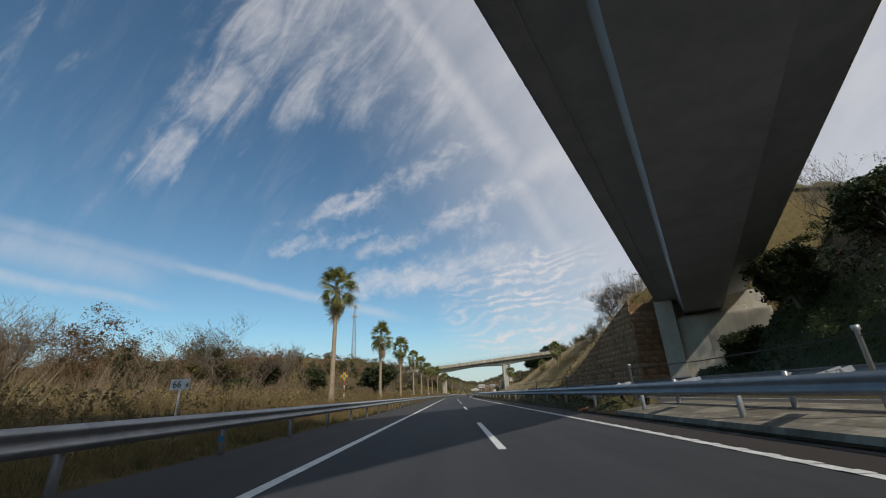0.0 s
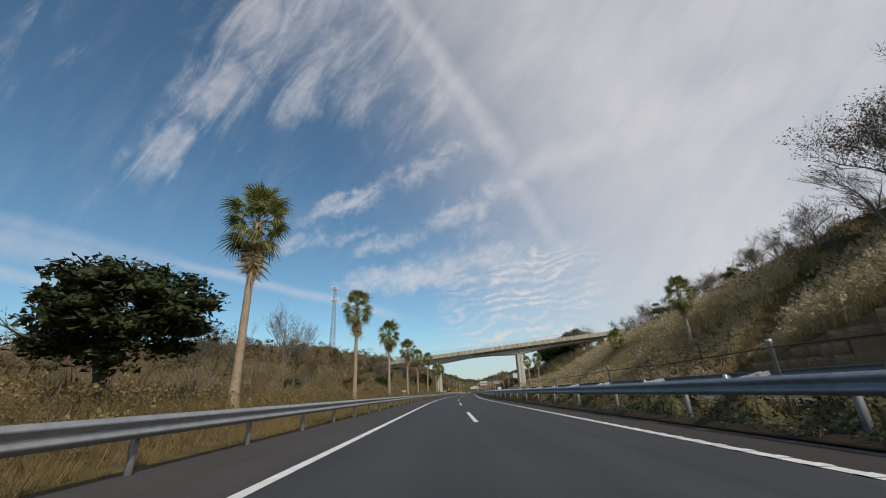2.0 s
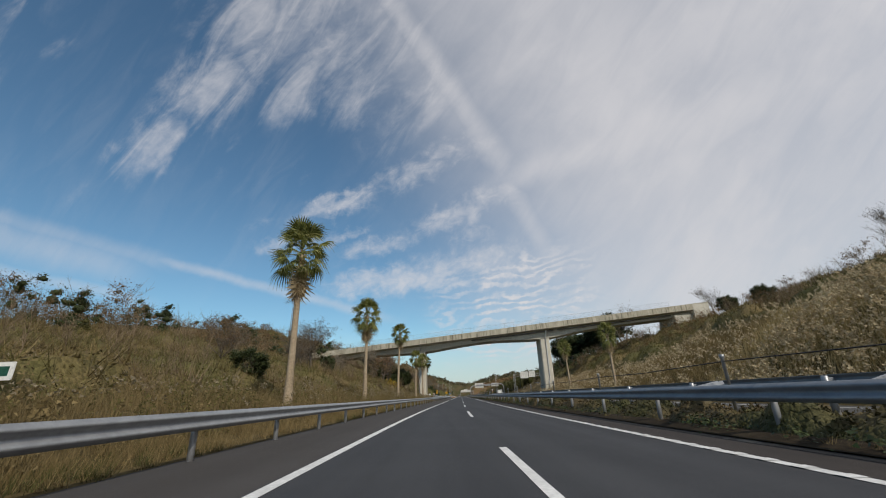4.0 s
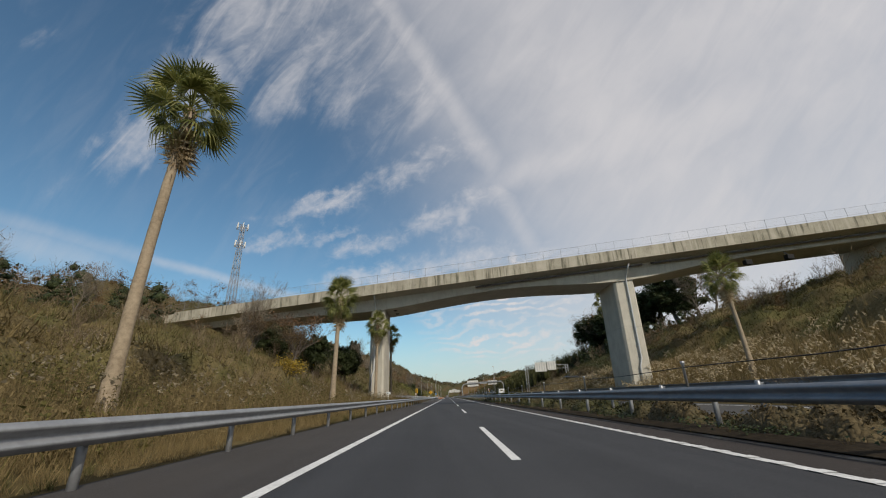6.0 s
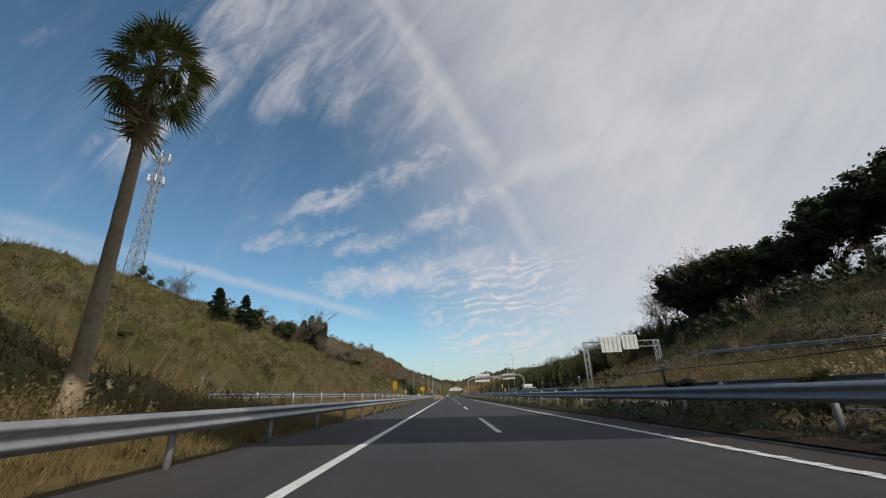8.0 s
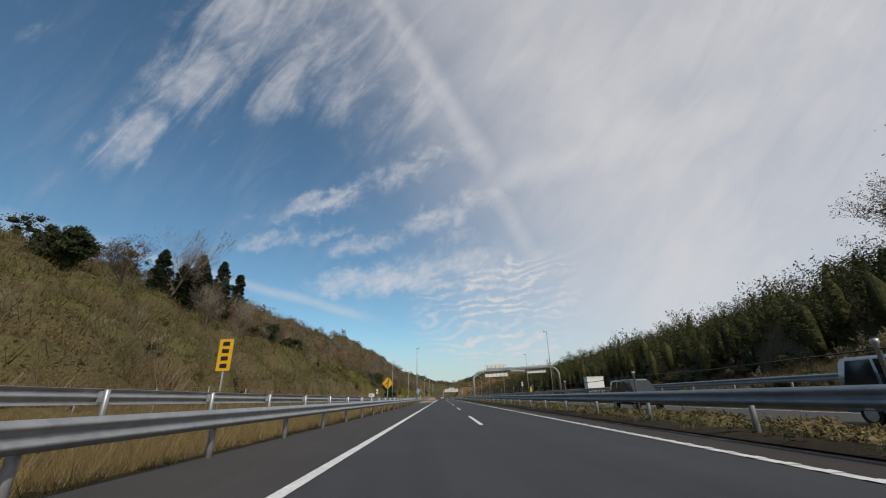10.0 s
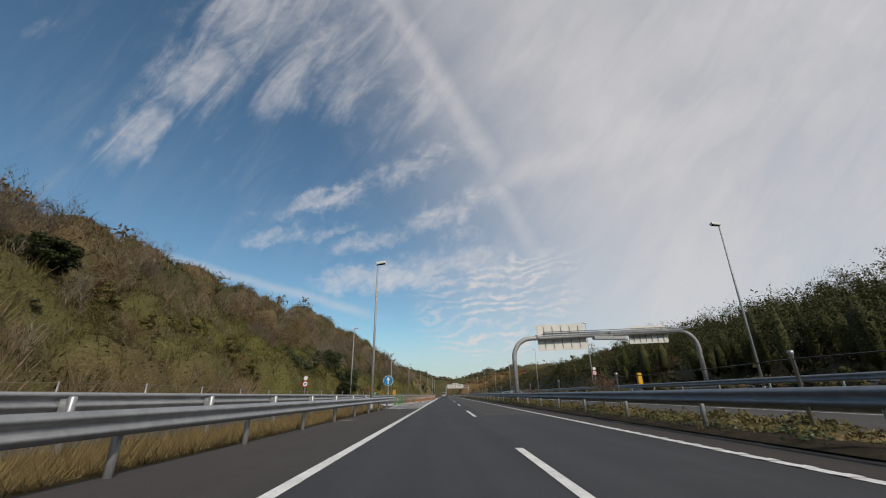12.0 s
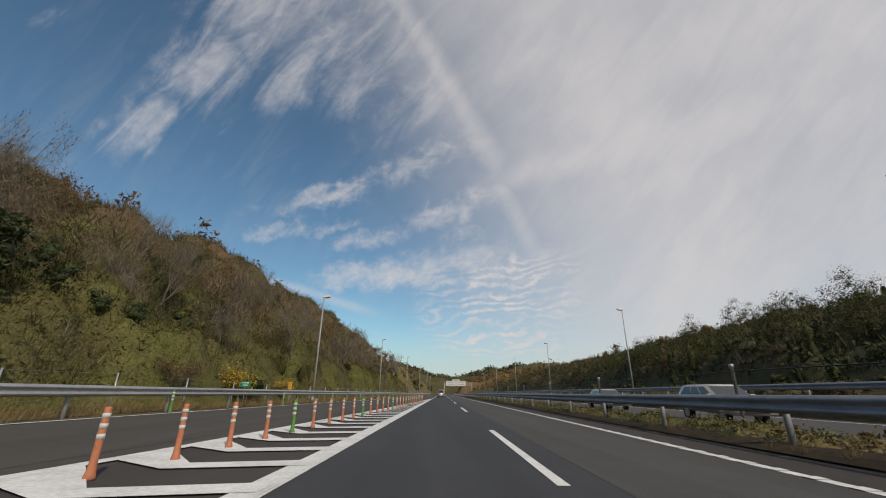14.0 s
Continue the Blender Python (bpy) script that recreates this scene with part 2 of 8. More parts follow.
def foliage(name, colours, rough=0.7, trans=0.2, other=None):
    """Masses of small leaves: leaf-sized cells of several shades, gap shade painted among them, uneven relief."""
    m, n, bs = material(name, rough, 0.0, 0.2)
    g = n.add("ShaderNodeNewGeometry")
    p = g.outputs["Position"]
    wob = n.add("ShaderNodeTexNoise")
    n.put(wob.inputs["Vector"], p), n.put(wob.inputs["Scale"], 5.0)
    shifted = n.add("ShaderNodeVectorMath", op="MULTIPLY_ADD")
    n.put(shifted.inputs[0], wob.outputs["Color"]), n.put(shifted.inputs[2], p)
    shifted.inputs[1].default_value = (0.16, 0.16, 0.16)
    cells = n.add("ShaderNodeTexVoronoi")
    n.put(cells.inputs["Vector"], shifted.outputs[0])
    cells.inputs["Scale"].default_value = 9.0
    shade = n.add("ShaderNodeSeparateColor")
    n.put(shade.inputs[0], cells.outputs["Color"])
    # leaf tones at random; the dark end paints shaded gaps between leaves
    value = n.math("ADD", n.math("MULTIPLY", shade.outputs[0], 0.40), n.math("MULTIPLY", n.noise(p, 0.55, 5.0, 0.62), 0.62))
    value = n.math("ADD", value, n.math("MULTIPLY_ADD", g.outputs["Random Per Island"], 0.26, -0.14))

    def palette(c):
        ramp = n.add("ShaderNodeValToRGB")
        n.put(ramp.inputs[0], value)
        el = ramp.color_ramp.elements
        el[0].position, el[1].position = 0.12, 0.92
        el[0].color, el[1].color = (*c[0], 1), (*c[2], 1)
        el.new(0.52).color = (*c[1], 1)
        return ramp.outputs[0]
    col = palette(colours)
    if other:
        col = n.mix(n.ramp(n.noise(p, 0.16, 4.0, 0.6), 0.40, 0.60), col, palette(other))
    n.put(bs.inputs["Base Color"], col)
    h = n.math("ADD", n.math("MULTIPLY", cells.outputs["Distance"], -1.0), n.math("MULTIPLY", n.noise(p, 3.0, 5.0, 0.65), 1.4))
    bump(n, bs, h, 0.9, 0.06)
    if trans:
        out = [x for x in n.t.nodes if x.type == "OUTPUT_MATERIAL"][0]
        tr, mx = n.add("ShaderNodeBsdfTranslucent"), n.add("ShaderNodeMixShader")
        n.put(tr.inputs[0], col)
        mx.inputs[0].default_value = trans
        n.t.links.new(bs.outputs[0], mx.inputs[1])
        n.t.links.new(tr.outputs[0], mx.inputs[2])
        n.t.links.new(mx.outputs[0], out.inputs[0])
    return m


def asphalt(name, dark, light):
    m, n, bs = material(name, 0.88, 0.0, 0.25)
    p = where(n)
    grain = n.noise(p, 90.0, 2.0, 0.7)
    lane = n.ramp(n.noise(n.scaled(p, 2.2, 0.05, 1), 0.55, 4.0, 0.6), 0.3, 0.7)
    stain = n.ramp(n.noise(p, 0.4, 5.0, 0.6), 0.35, 0.75)
    mid = n.ramp(n.noise(p, 26.0, 3.0, 0.75), 0.32, 0.7)
    f = n.math("ADD", n.math("ADD", n.math("MULTIPLY", n.ramp(grain, 0.25, 0.8), 0.3), n.math("MULTIPLY", mid, 0.3)), n.math("ADD", n.math("MULTIPLY", lane, 0.35), n.math("MULTIPLY", stain, 0.2)))
    col = n.mix(f, (*dark, 1), (*light, 1))
    speck = n.ramp(n.noise(p, 38.0, 1.0, 0.5), 0.71, 0.75)
    col = n.mix(n.math("MULTIPLY", speck, 0.5), col, (0.19, 0.185, 0.18, 1))
    n.put(bs.inputs["Base Color"], col)
    bump(n, bs, grain, 0.35, 0.012)
    return m


def concrete(name, dark, light, streaks=0.0, top=(0, 0)):
    m, n, bs = material(name, 0.85, 0.0, 0.25)
    p = where(n)
    f = n.ramp(n.noise(p, 0.7, 7.0, 0.65), 0.3, 0.72)
    g = n.ramp(n.noise(p, 9.0, 5.0, 0.7), 0.3, 0.7)
    col = n.mix(n.math("ADD", n.math("MULTIPLY", f, 0.65), n.math("MULTIPLY", g, 0.35)), (*dark, 1), (*light, 1))
    if streaks:
        s1 = n.ramp(n.noise(n.scaled(p, 1.0, 1.0, 0.06), 2.6, 4.0, 0.7), 0.50, 0.64)
        s2 = n.ramp(n.noise(n.scaled(p, 1.0, 1.0, 0.02), 1.1, 3.0, 0.6), 0.52, 0.6)
        col = n.mix(n.math("MULTIPLY", s1, streaks), col, (0.085, 0.082, 0.055, 1))
        col = n.mix(n.math("MULTIPLY", s2, streaks * 0.45), col, (0.62, 0.56, 0.46, 1))
    n.put(bs.inputs["Base Color"], col)
    bump(n, bs, n.noise(p, 30.0, 4.0, 0.7), 0.25, 0.01)
    return m


def paint(name, colour, rough=0.5, metal=0.0, wear=0.12):
    m, n, bs = material(name, rough, metal, 0.4)
    p = local(n)
    f = n.ramp(n.noise(p, 14.0, 5.0, 0.7), 0.42, 0.7)
    dull = tuple(c * (1 - wear * 2.2) for c in colour)
    n.put(bs.inputs["Base Color"], n.mix(f, (*colour, 1), (*dull, 1)))
    n.put(bs.inputs["Roughness"], n.math("MULTIPLY_ADD", f, 0.18, rough))
    return m


MAT = dict(
    asphalt=asphalt("asphalt", (0.028, 0.0295, 0.0335), (0.060, 0.062, 0.067)),
    asphalt_old=asphalt("worn asphalt", (0.042, 0.041, 0.040), (0.083, 0.081, 0.077)),
    shoulder=asphalt("shoulder asphalt", (0.038, 0.034, 0.032), (0.072, 0.066, 0.062)),
    line=mottled("road paint", (0.50, 0.50, 0.49), (0.78, 0.78, 0.76), 16.0, 0.7, bump_by=0.2),
    steel=mottled("galvanised steel", (0.29, 0.30, 0.31), (0.42, 0.43, 0.44), 5.0, 0.42, 0.55, pos=local, random_by=0.35),
    steel_dull=mottled("weathered steel", (0.21, 0.228, 0.25), (0.31, 0.33, 0.355), 4.0, 0.5, 0.45, pos=local, random_by=0.3),
    concrete=concrete("concrete", (0.46, 0.425, 0.35), (0.60, 0.565, 0.475), 0.12),
    parapet=concrete("stained parapet concrete", (0.29, 0.265, 0.20), (0.48, 0.44, 0.345), 0.75),
    soffit=mottled("blue-grey girder paint", (0.25, 0.275, 0.31), (0.36, 0.385, 0.42), 0.8, 0.55, bump_by=0.08, bump_scale=3.0, big=0.12),
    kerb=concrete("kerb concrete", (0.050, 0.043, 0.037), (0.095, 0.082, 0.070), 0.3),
    gutter=asphalt("dirty gutter asphalt", (0.030, 0.026, 0.024), (0.060, 0.051, 0.046)),
    # streaks are stains; the base tone is lowered for the bridge's shade
    apron=concrete("stained apron concrete darkened for shade", (0.13, 0.115, 0.09), (0.23, 0.205, 0.165), 0.5),
    soil=mottled("dark soil", (0.020, 0.015, 0.010), (0.052, 0.040, 0.026), 4.0, 0.95, big=0.2, bump_by=0.8, bump_scale=14.0, spec=0.1),
    ground=mottled("dry grass ground", (0.060, 0.046, 0.020), (0.135, 0.103, 0.046), 1.6, 0.95, big=0.07, bump_by=0.6, bump_scale=9.0, spec=0.1),
    trunk=mottled("palm trunk", (0.23, 0.18, 0.12), (0.42, 0.34, 0.24), 9.0, 0.9, bump_by=0.7, bump_scale=25.0, pos=local, spec=0.15),
    frond=leafy("palm leaf", ((0.065, 0.078, 0.022), (0.165, 0.178, 0.05), (0.34, 0.33, 0.115)), 0.45, 0.35),
    dead=leafy("dead palm leaf", ((0.24, 0.18, 0.10), (0.42, 0.33, 0.20), (0.56, 0.46, 0.30)), 0.8, 0.4),
)

# ---- mesh helpers ----


def mesh_from(name, verts, faces, mat, smooth=False, mats=None, index=None):
    me = bpy.data.meshes.new(name)
    me.from_pydata([tuple(v) for v in verts], [], faces)
    for m in (mats or [mat]):
        me.materials.append(m)
    if index is not None:
        me.polygons.foreach_set("material_index", index)
    if smooth:
        me.polygons.foreach_set("use_smooth", [True] * len(me.polygons))
    me.update()
    return me


def child(name, me, parent, m=None, label=""):
    ob = new(name, me)
    ob.parent = parent
    if m is not None:
        ob.matrix_basis = m
    if label:
        ob["label"] = label
    return ob


def part(name, bm, mat, parent, label="", smooth=False):
    me = bpy.data.meshes.new(name)
    bm.to_mesh(me)
    bm.free()
    me.materials.append(mat)
    if smooth:
        me.polygons.foreach_set("use_smooth", [True] * len(me.polygons))
    return child(name, me, parent, None, label)


def empty(name, m, label, category, group="", kind=""):
    ob = new(name)
    ob.empty_display_size = 0.3
    ob.matrix_basis = m
    return tagged(ob, label, category, group, kind)


def box(bm, lo, hi, bevel=0.0):
    lo, hi = Vector(lo), Vector(hi)
    r = bmesh.ops.create_cube(bm, size=1.0)
    bmesh.ops.scale(bm, vec=hi - lo, verts=r["verts"])
    bmesh.ops.translate(bm, vec=(lo + hi) / 2, verts=r["verts"])
    if bevel:
        ed = list({e for v in r["verts"] for e in v.link_edges})
        bmesh.ops.bevel(bm, geom=ed, offset=bevel, segments=2, affect="EDGES", profile=0.7)


def tube_mesh(path, radii, sides=8, cap=True):
    """Verts and faces of a tapered tube along a path."""
    vs, fs = [], []
    pts = [Vector(p) for p in path]
    ref = Vector((0.31, 0.95, 0.05)).normalized()
    for i, p in enumerate(pts):
        d = (pts[min(i + 1, len(pts) - 1)] - pts[max(i - 1, 0)]).normalized()
        u = d.cross(ref if abs(d.dot(ref)) < 0.95 else Vector((1, 0, 0))).normalized()
        w = d.cross(u)
        for k in range(sides):
            a = 2 * math.pi * k / sides
            vs.append(p + (u * math.cos(a) + w * math.sin(a)) * radii[i])
    for i in range(len(pts) - 1):
        for k in range(sides):
            j = (k + 1) % sides
            fs.append((i * sides + k, i * sides + j, (i + 1) * sides + j, (i + 1) * sides + k))
    if cap:
        fs.append(tuple(range(sides))[::-1])
        fs.append(tuple(range((len(pts) - 1) * sides, len(pts) * sides)))
    return vs, fs


def tube(name, path, radii, mat, parent=None, sides=8, m=None, label=""):
    if not hasattr(radii, "__len__"):
        radii = [radii] * len(path)
    vs, fs = tube_mesh(path, radii, sides)
    me = mesh_from(name, vs, fs, mat, True)
    if parent is None:
        return new(name, me)
    return child(name, me, parent, m, label)


def strip(name, profile, s0, s1, step, mat, parent=None, closed=False, smooth=False):
    """A band along the road: profile(s) gives (x, z) points."""
    n = max(1, int(round((s1 - s0) / step)))
    vs, fs = [], []
    for i in range(n + 1):
        s = s0 + (s1 - s0) * i / n
        pts = profile(s) if callable(profile) else profile
        k = len(pts)
        vs += [W(s, x, z) for x, z in pts]
    for i in range(n):
        for j in range(k if closed else k - 1):
            j2 = (j + 1) % k
            fs.append((i * k + j, i * k + j2, (i + 1) * k + j2, (i + 1) * k + j))
    if closed:
        fs += [tuple(range(k))[::-1], tuple(n * k + j for j in range(k))]
    me = mesh_from(name, vs, fs, mat, smooth)
    ob = new(name, me)
    if parent is not None:
        ob.parent = parent
    return ob


def lerp(x, knots):
    return float(np.interp(x, [k[0] for k in knots], [k[1] for k in knots]))


def smooth01(u):
    u = min(1.0, max(0.0, u))
    return u * u * (3 - 2 * u)


# ---- ground ----
LEFT_LINE, RIGHT_LINE = -3.43, 3.57
LEFT_EDGE, KERB = -6.45, 4.66
WALL_X, WALL_FROM, WALL_TO = 22.0, 42.5, 74.0
L_TOE = ((-200, 10), (0, 10), (95, 8), (130, 4.5), (178, 5), (196, 8), (215, 15), (260, 13.5), (300, 12.5), (360, 10), (420, 6), (2600, 6))
L_SLOPE = ((-200, .05), (60, .05), (100, .13), (130, .30), (180, .34), (200, .58), (260, .62), (300, .62), (340, .63), (375, .78), (420, .78), (480, .6), (2600, .3))
L_CAP = ((-200, 3.5), (60, 3.5), (110, 7), (140, 12), (185, 13.5), (205, 24), (290, 26), (330, 26), (420, 27), (520, 18), (2600, 20))
R_TOE = ((-200, 19.5), (24, 19.8), (30, 24.0), (36.5, 36), (38, 37.5), (43.3, 31), (43.6, 31), (44, 19.5), (60, 19.5), (180, 18.8), (224, 19.0), (242, 24.2), (270, 25), (330, 27), (420, 26), (2600, 30))
R_SLOPE = ((-200, 1.05), (45, 1.05), (75, 1.1), (100, 1.05), (125, .75), (145, .45), (195, .42), (225, .42), (245, .42), (280, .3), (340, .24), (420, .26), (2600, .2))
R_CAP = ((-200, 17), (30, 17), (60, 16), (80, 13.5), (100, 10.5), (125, 10), (150, 13.5), (200, 16), (245, 17), (290, 12), (400, 13), (2600, 16))


def wall_top(s):
    return lerp(s, ((42.5, 11.4), (48, 9.6), (54, 7.6), (60, 5.6), (66, 3.8), (74, 1.9)))


def ramp_in(s):
    """Right edge of the slip road that joins from the left."""
    return lerp(s, ((200, -17.86), (225, -10.81), (262, -8.74), (300, -8.27), (318, -8.08), (340, -6.58), (380, -5.08), (430, -3.67), (2600, -3.67)))


def ramp_out(s):
    """Left edge of the slip road."""
    return lerp(s, ((200, -23.50), (225, -16.45), (262, -13.72), (300, -13.16), (340, -12.41), (380, -10.53), (430, -8.08), (480, -6.44), (2600, -6.44)))


def ramp_z(s, x):
    rise = lerp(s, ((200, .7), (225, .55), (300, .3), (330, .22), (400, .1), (460, 0), (2600, 0)))
    return rise * smooth01((-x - 6.1) / 5.0)


def bank(u, cap):
    """A straight slope that rounds off at the cap and goes on gently."""
    return u / (1 + (u / cap) ** 3) ** (1 / 3) + 0.16 * max(0.0, u - cap) * math.exp(-max(0.0, u - cap) / 90)


def ground_z(s, x):
    if x < LEFT_EDGE:
        d = -x + LEFT_EDGE
        z = 0.95 * smooth01(d / 4.5) * lerp(s, ((0, 1), (190, 1), (215, .45), (300, .25), (325, 0), (2600, 0)))
        z = max(z, ramp_z(s, x) - 0.06) if s > 225 else z
        toe = lerp(s, L_TOE)
        over = max(0.0, d - toe)
        slope, cap = lerp(s, L_SLOPE), lerp(s, L_CAP)
        z += bank(over * slope, cap)
        if d > 5:
            z += (noise.noise(Vector((s * .06, x * .06, 3.1))) * 0.7 + noise.noise(Vector((s * .21, x * .21, 7.7))) * 0.22) * smooth01((d - 5) / 10)
        return z
    if x > 18.0:
        toe = lerp(s, R_TOE)
        over = max(0.0, x - toe)
        slope, cap = lerp(s, R_SLOPE), lerp(s, R_CAP)
        z = bank(over * slope, cap)
        z += max(0.0, x - 40) * 0.12 * math.exp(-max(0.0, x - 40) / 120)
        if x > 20:
            z += (noise.noise(Vector((s * .06, x * .06, 1.1))) * 0.8 + noise.noise(Vector((s * .2, x * .2, 5.7))) * 0.25) * smooth01((x - 20) / 10)
        if WALL_FROM + 0.6 <= s <= WALL_TO:
            if x > WALL_X + 0.2:
                z = max(z * 0.6, wall_top(s) - 0.15 + min(x - WALL_X - 0.3, 23.0) * 0.72)
            else:
                z = min(z, 0.3)
        return z + 0.02 + 0.75 * smooth01((s - 224) / 22) * smooth01((560 - s) / 60)
    if 4.93 < x < 8.0:
        return 0.12
    return -0.12


def build_ground():
    xs = [-900, -600, -400, -280, -200, -150, -120, -100, -85, -72] + [-60 + i * 2.0 for i in range(20)]
    xs += [-20.5 + i * 0.9 for i in range(15)] + [-7.4, LEFT_EDGE - 0.001, LEFT_EDGE + 0.4, 0, KERB - 0.05, 4.92, 5.05, 6.2, 7.2, 7.9, 8.1, 12, 17.8, 18.1, 18.8, 19.5, 20.2, 21, 21.8, 22.0, 22.35, 23, 23.8, 24.6, 25.5, 26.5, 27.5, 28.5, 30]
    xs += [32 + i * 2.0 for i in range(16)] + [66, 72, 80, 90, 105, 125, 150, 190, 250, 340, 480, 700, 900]
    ss = [-300, -200, -140, -100, -70, -50] + [-35 + 1.5 * i for i in range(260)] + [356 + i * 4 for i in range(36)] + [510, 530, 560, 600, 660, 740, 850, 1000, 1250, 1600, 2000, 2500]
    vs = [W(s, x, ground_z(s, x)) for s in ss for x in xs]
    k = len(xs)
    fs = [(i * k + j, i * k + j + 1, (i + 1) * k + j + 1, (i + 1) * k + j) for i in range(len(ss) - 1) for j in range(k - 1)]
    ob = new("ground", mesh_from("ground", vs, fs, MAT["ground"], True))
    tagged(ob, "dry grassy roadside ground rising into banks", "ground", kind="structure")
    return ob


ground = build_ground()

# ---- carriageways ----
ROAD_FROM, ROAD_TO = -120.0, 1500.0


road = strip("road", [(LEFT_LINE - 0.15, 0.0), (0.55, 0.0), (KERB, 0.0)], ROAD_FROM, ROAD_TO, 4.0, MAT["asphalt"])
tagged(road, "dark grey asphalt carriageway with white lane markings", "road", kind="structure")
shoulder = strip("road_shoulder", [(LEFT_EDGE, -0.004), (LEFT_LINE - 0.15, -0.004)], ROAD_FROM, ROAD_TO, 2.0, MAT["shoulder"])
tagged(shoulder, "greyish worn asphalt shoulder beside the guardrail", "road shoulder", kind="structure")
old = strip("road_patch", [(0.62, 0.004), (KERB, 0.004)], 297.0, ROAD_TO, 4.0, MAT["asphalt_old"])
tagged(old, "older lighter asphalt of the overtaking lane", "road", kind="structure")
far_road = strip("road_opposite", [(7.9, 0.0), (17.9, 0.0)], ROAD_FROM, ROAD_TO, 4.0, MAT["asphalt_old"])
tagged(far_road, "grey asphalt of the opposite carriageway", "road", kind="structure")
gutter = strip("gutter", [(RIGHT_LINE + 0.12, 0.009), (KERB, 0.009)], ROAD_FROM, ROAD_TO, 4.0, MAT["gutter"])
tagged(gutter, "dark brown dirty gutter strip beside the median", "road shoulder", kind="structure")
soil = strip("median_soil", [(KERB + 0.16, 0.055), (KERB + 0.5, 0.15), (6.4, 0.20), (7.4, 0.15), (7.86, 0.05)], ROAD_FROM, ROAD_TO, 4.0, MAT["soil"])
tagged(soil, "dark bare soil of the planted median", "ground", kind="structure")
apron = strip("median_apron", [(KERB + 0.25, 0.03), (KERB + 0.3, 0.20), (6.6, 0.42), (7.7, 0.44), (7.85, 0.0)], -40.0, 13.0, 2.0, MAT["apron"])
tagged(apron, "pale stained concrete apron of the median, colour darkened for the bridge shade", "pavement", kind="structure")
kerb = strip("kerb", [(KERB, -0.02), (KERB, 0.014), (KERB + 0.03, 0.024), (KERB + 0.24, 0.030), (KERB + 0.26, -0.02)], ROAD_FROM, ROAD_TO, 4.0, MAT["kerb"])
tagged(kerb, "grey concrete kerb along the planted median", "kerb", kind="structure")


def flat_strip(name, x, wide, s0, s1, z=0.004, mat="line", step=4.0, parent=None):
    return strip(name, [(x - wide / 2, z), (x + wide / 2, z)], s0, s1, step, MAT[mat], parent)


for nm, x, wide in (("edge_line", LEFT_LINE, 0.2), ("edge_line", RIGHT_LINE, 0.2)):
    tagged(flat_strip(nm, x, wide, ROAD_FROM, ROAD_TO, 0.008), "solid white painted road edge line", "road marking", kind="structure")
for x in (8.6, 16.4):
    tagged(flat_strip("edge_line", x, 0.18, ROAD_FROM, ROAD_TO), "white painted edge line of the opposite road", "road marking", kind="structure")
k = 0
DASH_AT, PERIOD, DASH = 42.6, 16.93, 6.4
DASH_DRIFT = ((0, -1.9), (30, -1.0), (70, 0.3), (130, 1.3), (185, 1.2), (220, 0.5), (265, 0.1), (300, -0.6), (340, -1.2))
s = DASH_AT - 6 * PERIOD
while s < 700:
    a = s + lerp(s, DASH_DRIFT)
    d = flat_strip("lane_dash", 0.0, 0.16, a, a + DASH, 0.008, step=3.2)
    tagged(d, "short white painted lane dash", "road marking", group="lane dashes", kind="structure")
    s += PERIOD

# ---- guardrails ----


def beam_mesh(length, mat, flip=1):
    """A two-wave steel beam along y, its face towards -x times flip."""
    prof = [(0.0, 0.0), (0.012, 0.02), (0.07, 0.055), (0.078, 0.08), (0.07, 0.105), (0.012, 0.145), (0.0, 0.175),
            (0.012, 0.205), (0.07, 0.245), (0.078, 0.27), (0.07, 0.295), (0.012, 0.33), (0.0, 0.35)]
    vs, fs = [], []
    n = len(prof)
    for y in (-0.08, length + 0.08):
        bulge = 0.0 if y < 0 else 0.006
        for o, z in prof:
            vs.append((-flip * (o + bulge), y, z))
        for o, z in prof:
            vs.append((-flip * (o + bulge - 0.006), y, z))
    for j in range(n - 1):
        fs.append((j, j + 1, 2 * n + j + 1, 2 * n + j))
        fs.append((n + j + 1, n + j, 3 * n + j, 3 * n + j + 1))
    fs.append((0, 2 * n, 3 * n, n))
    fs.append((n - 1, 2 * n - 1, 4 * n - 1, 3 * n - 1))
    return mesh_from("beam", vs, fs, mat, True)


def post_mesh(height, r, mat, x=0.0):
    vs, fs = tube_mesh([(x, 0, -0.4), (x, 0, height - 0.02), (x, 0, height)], [r, r, r * 0.7], 10)
    return mesh_from("post", vs, fs, mat, True)


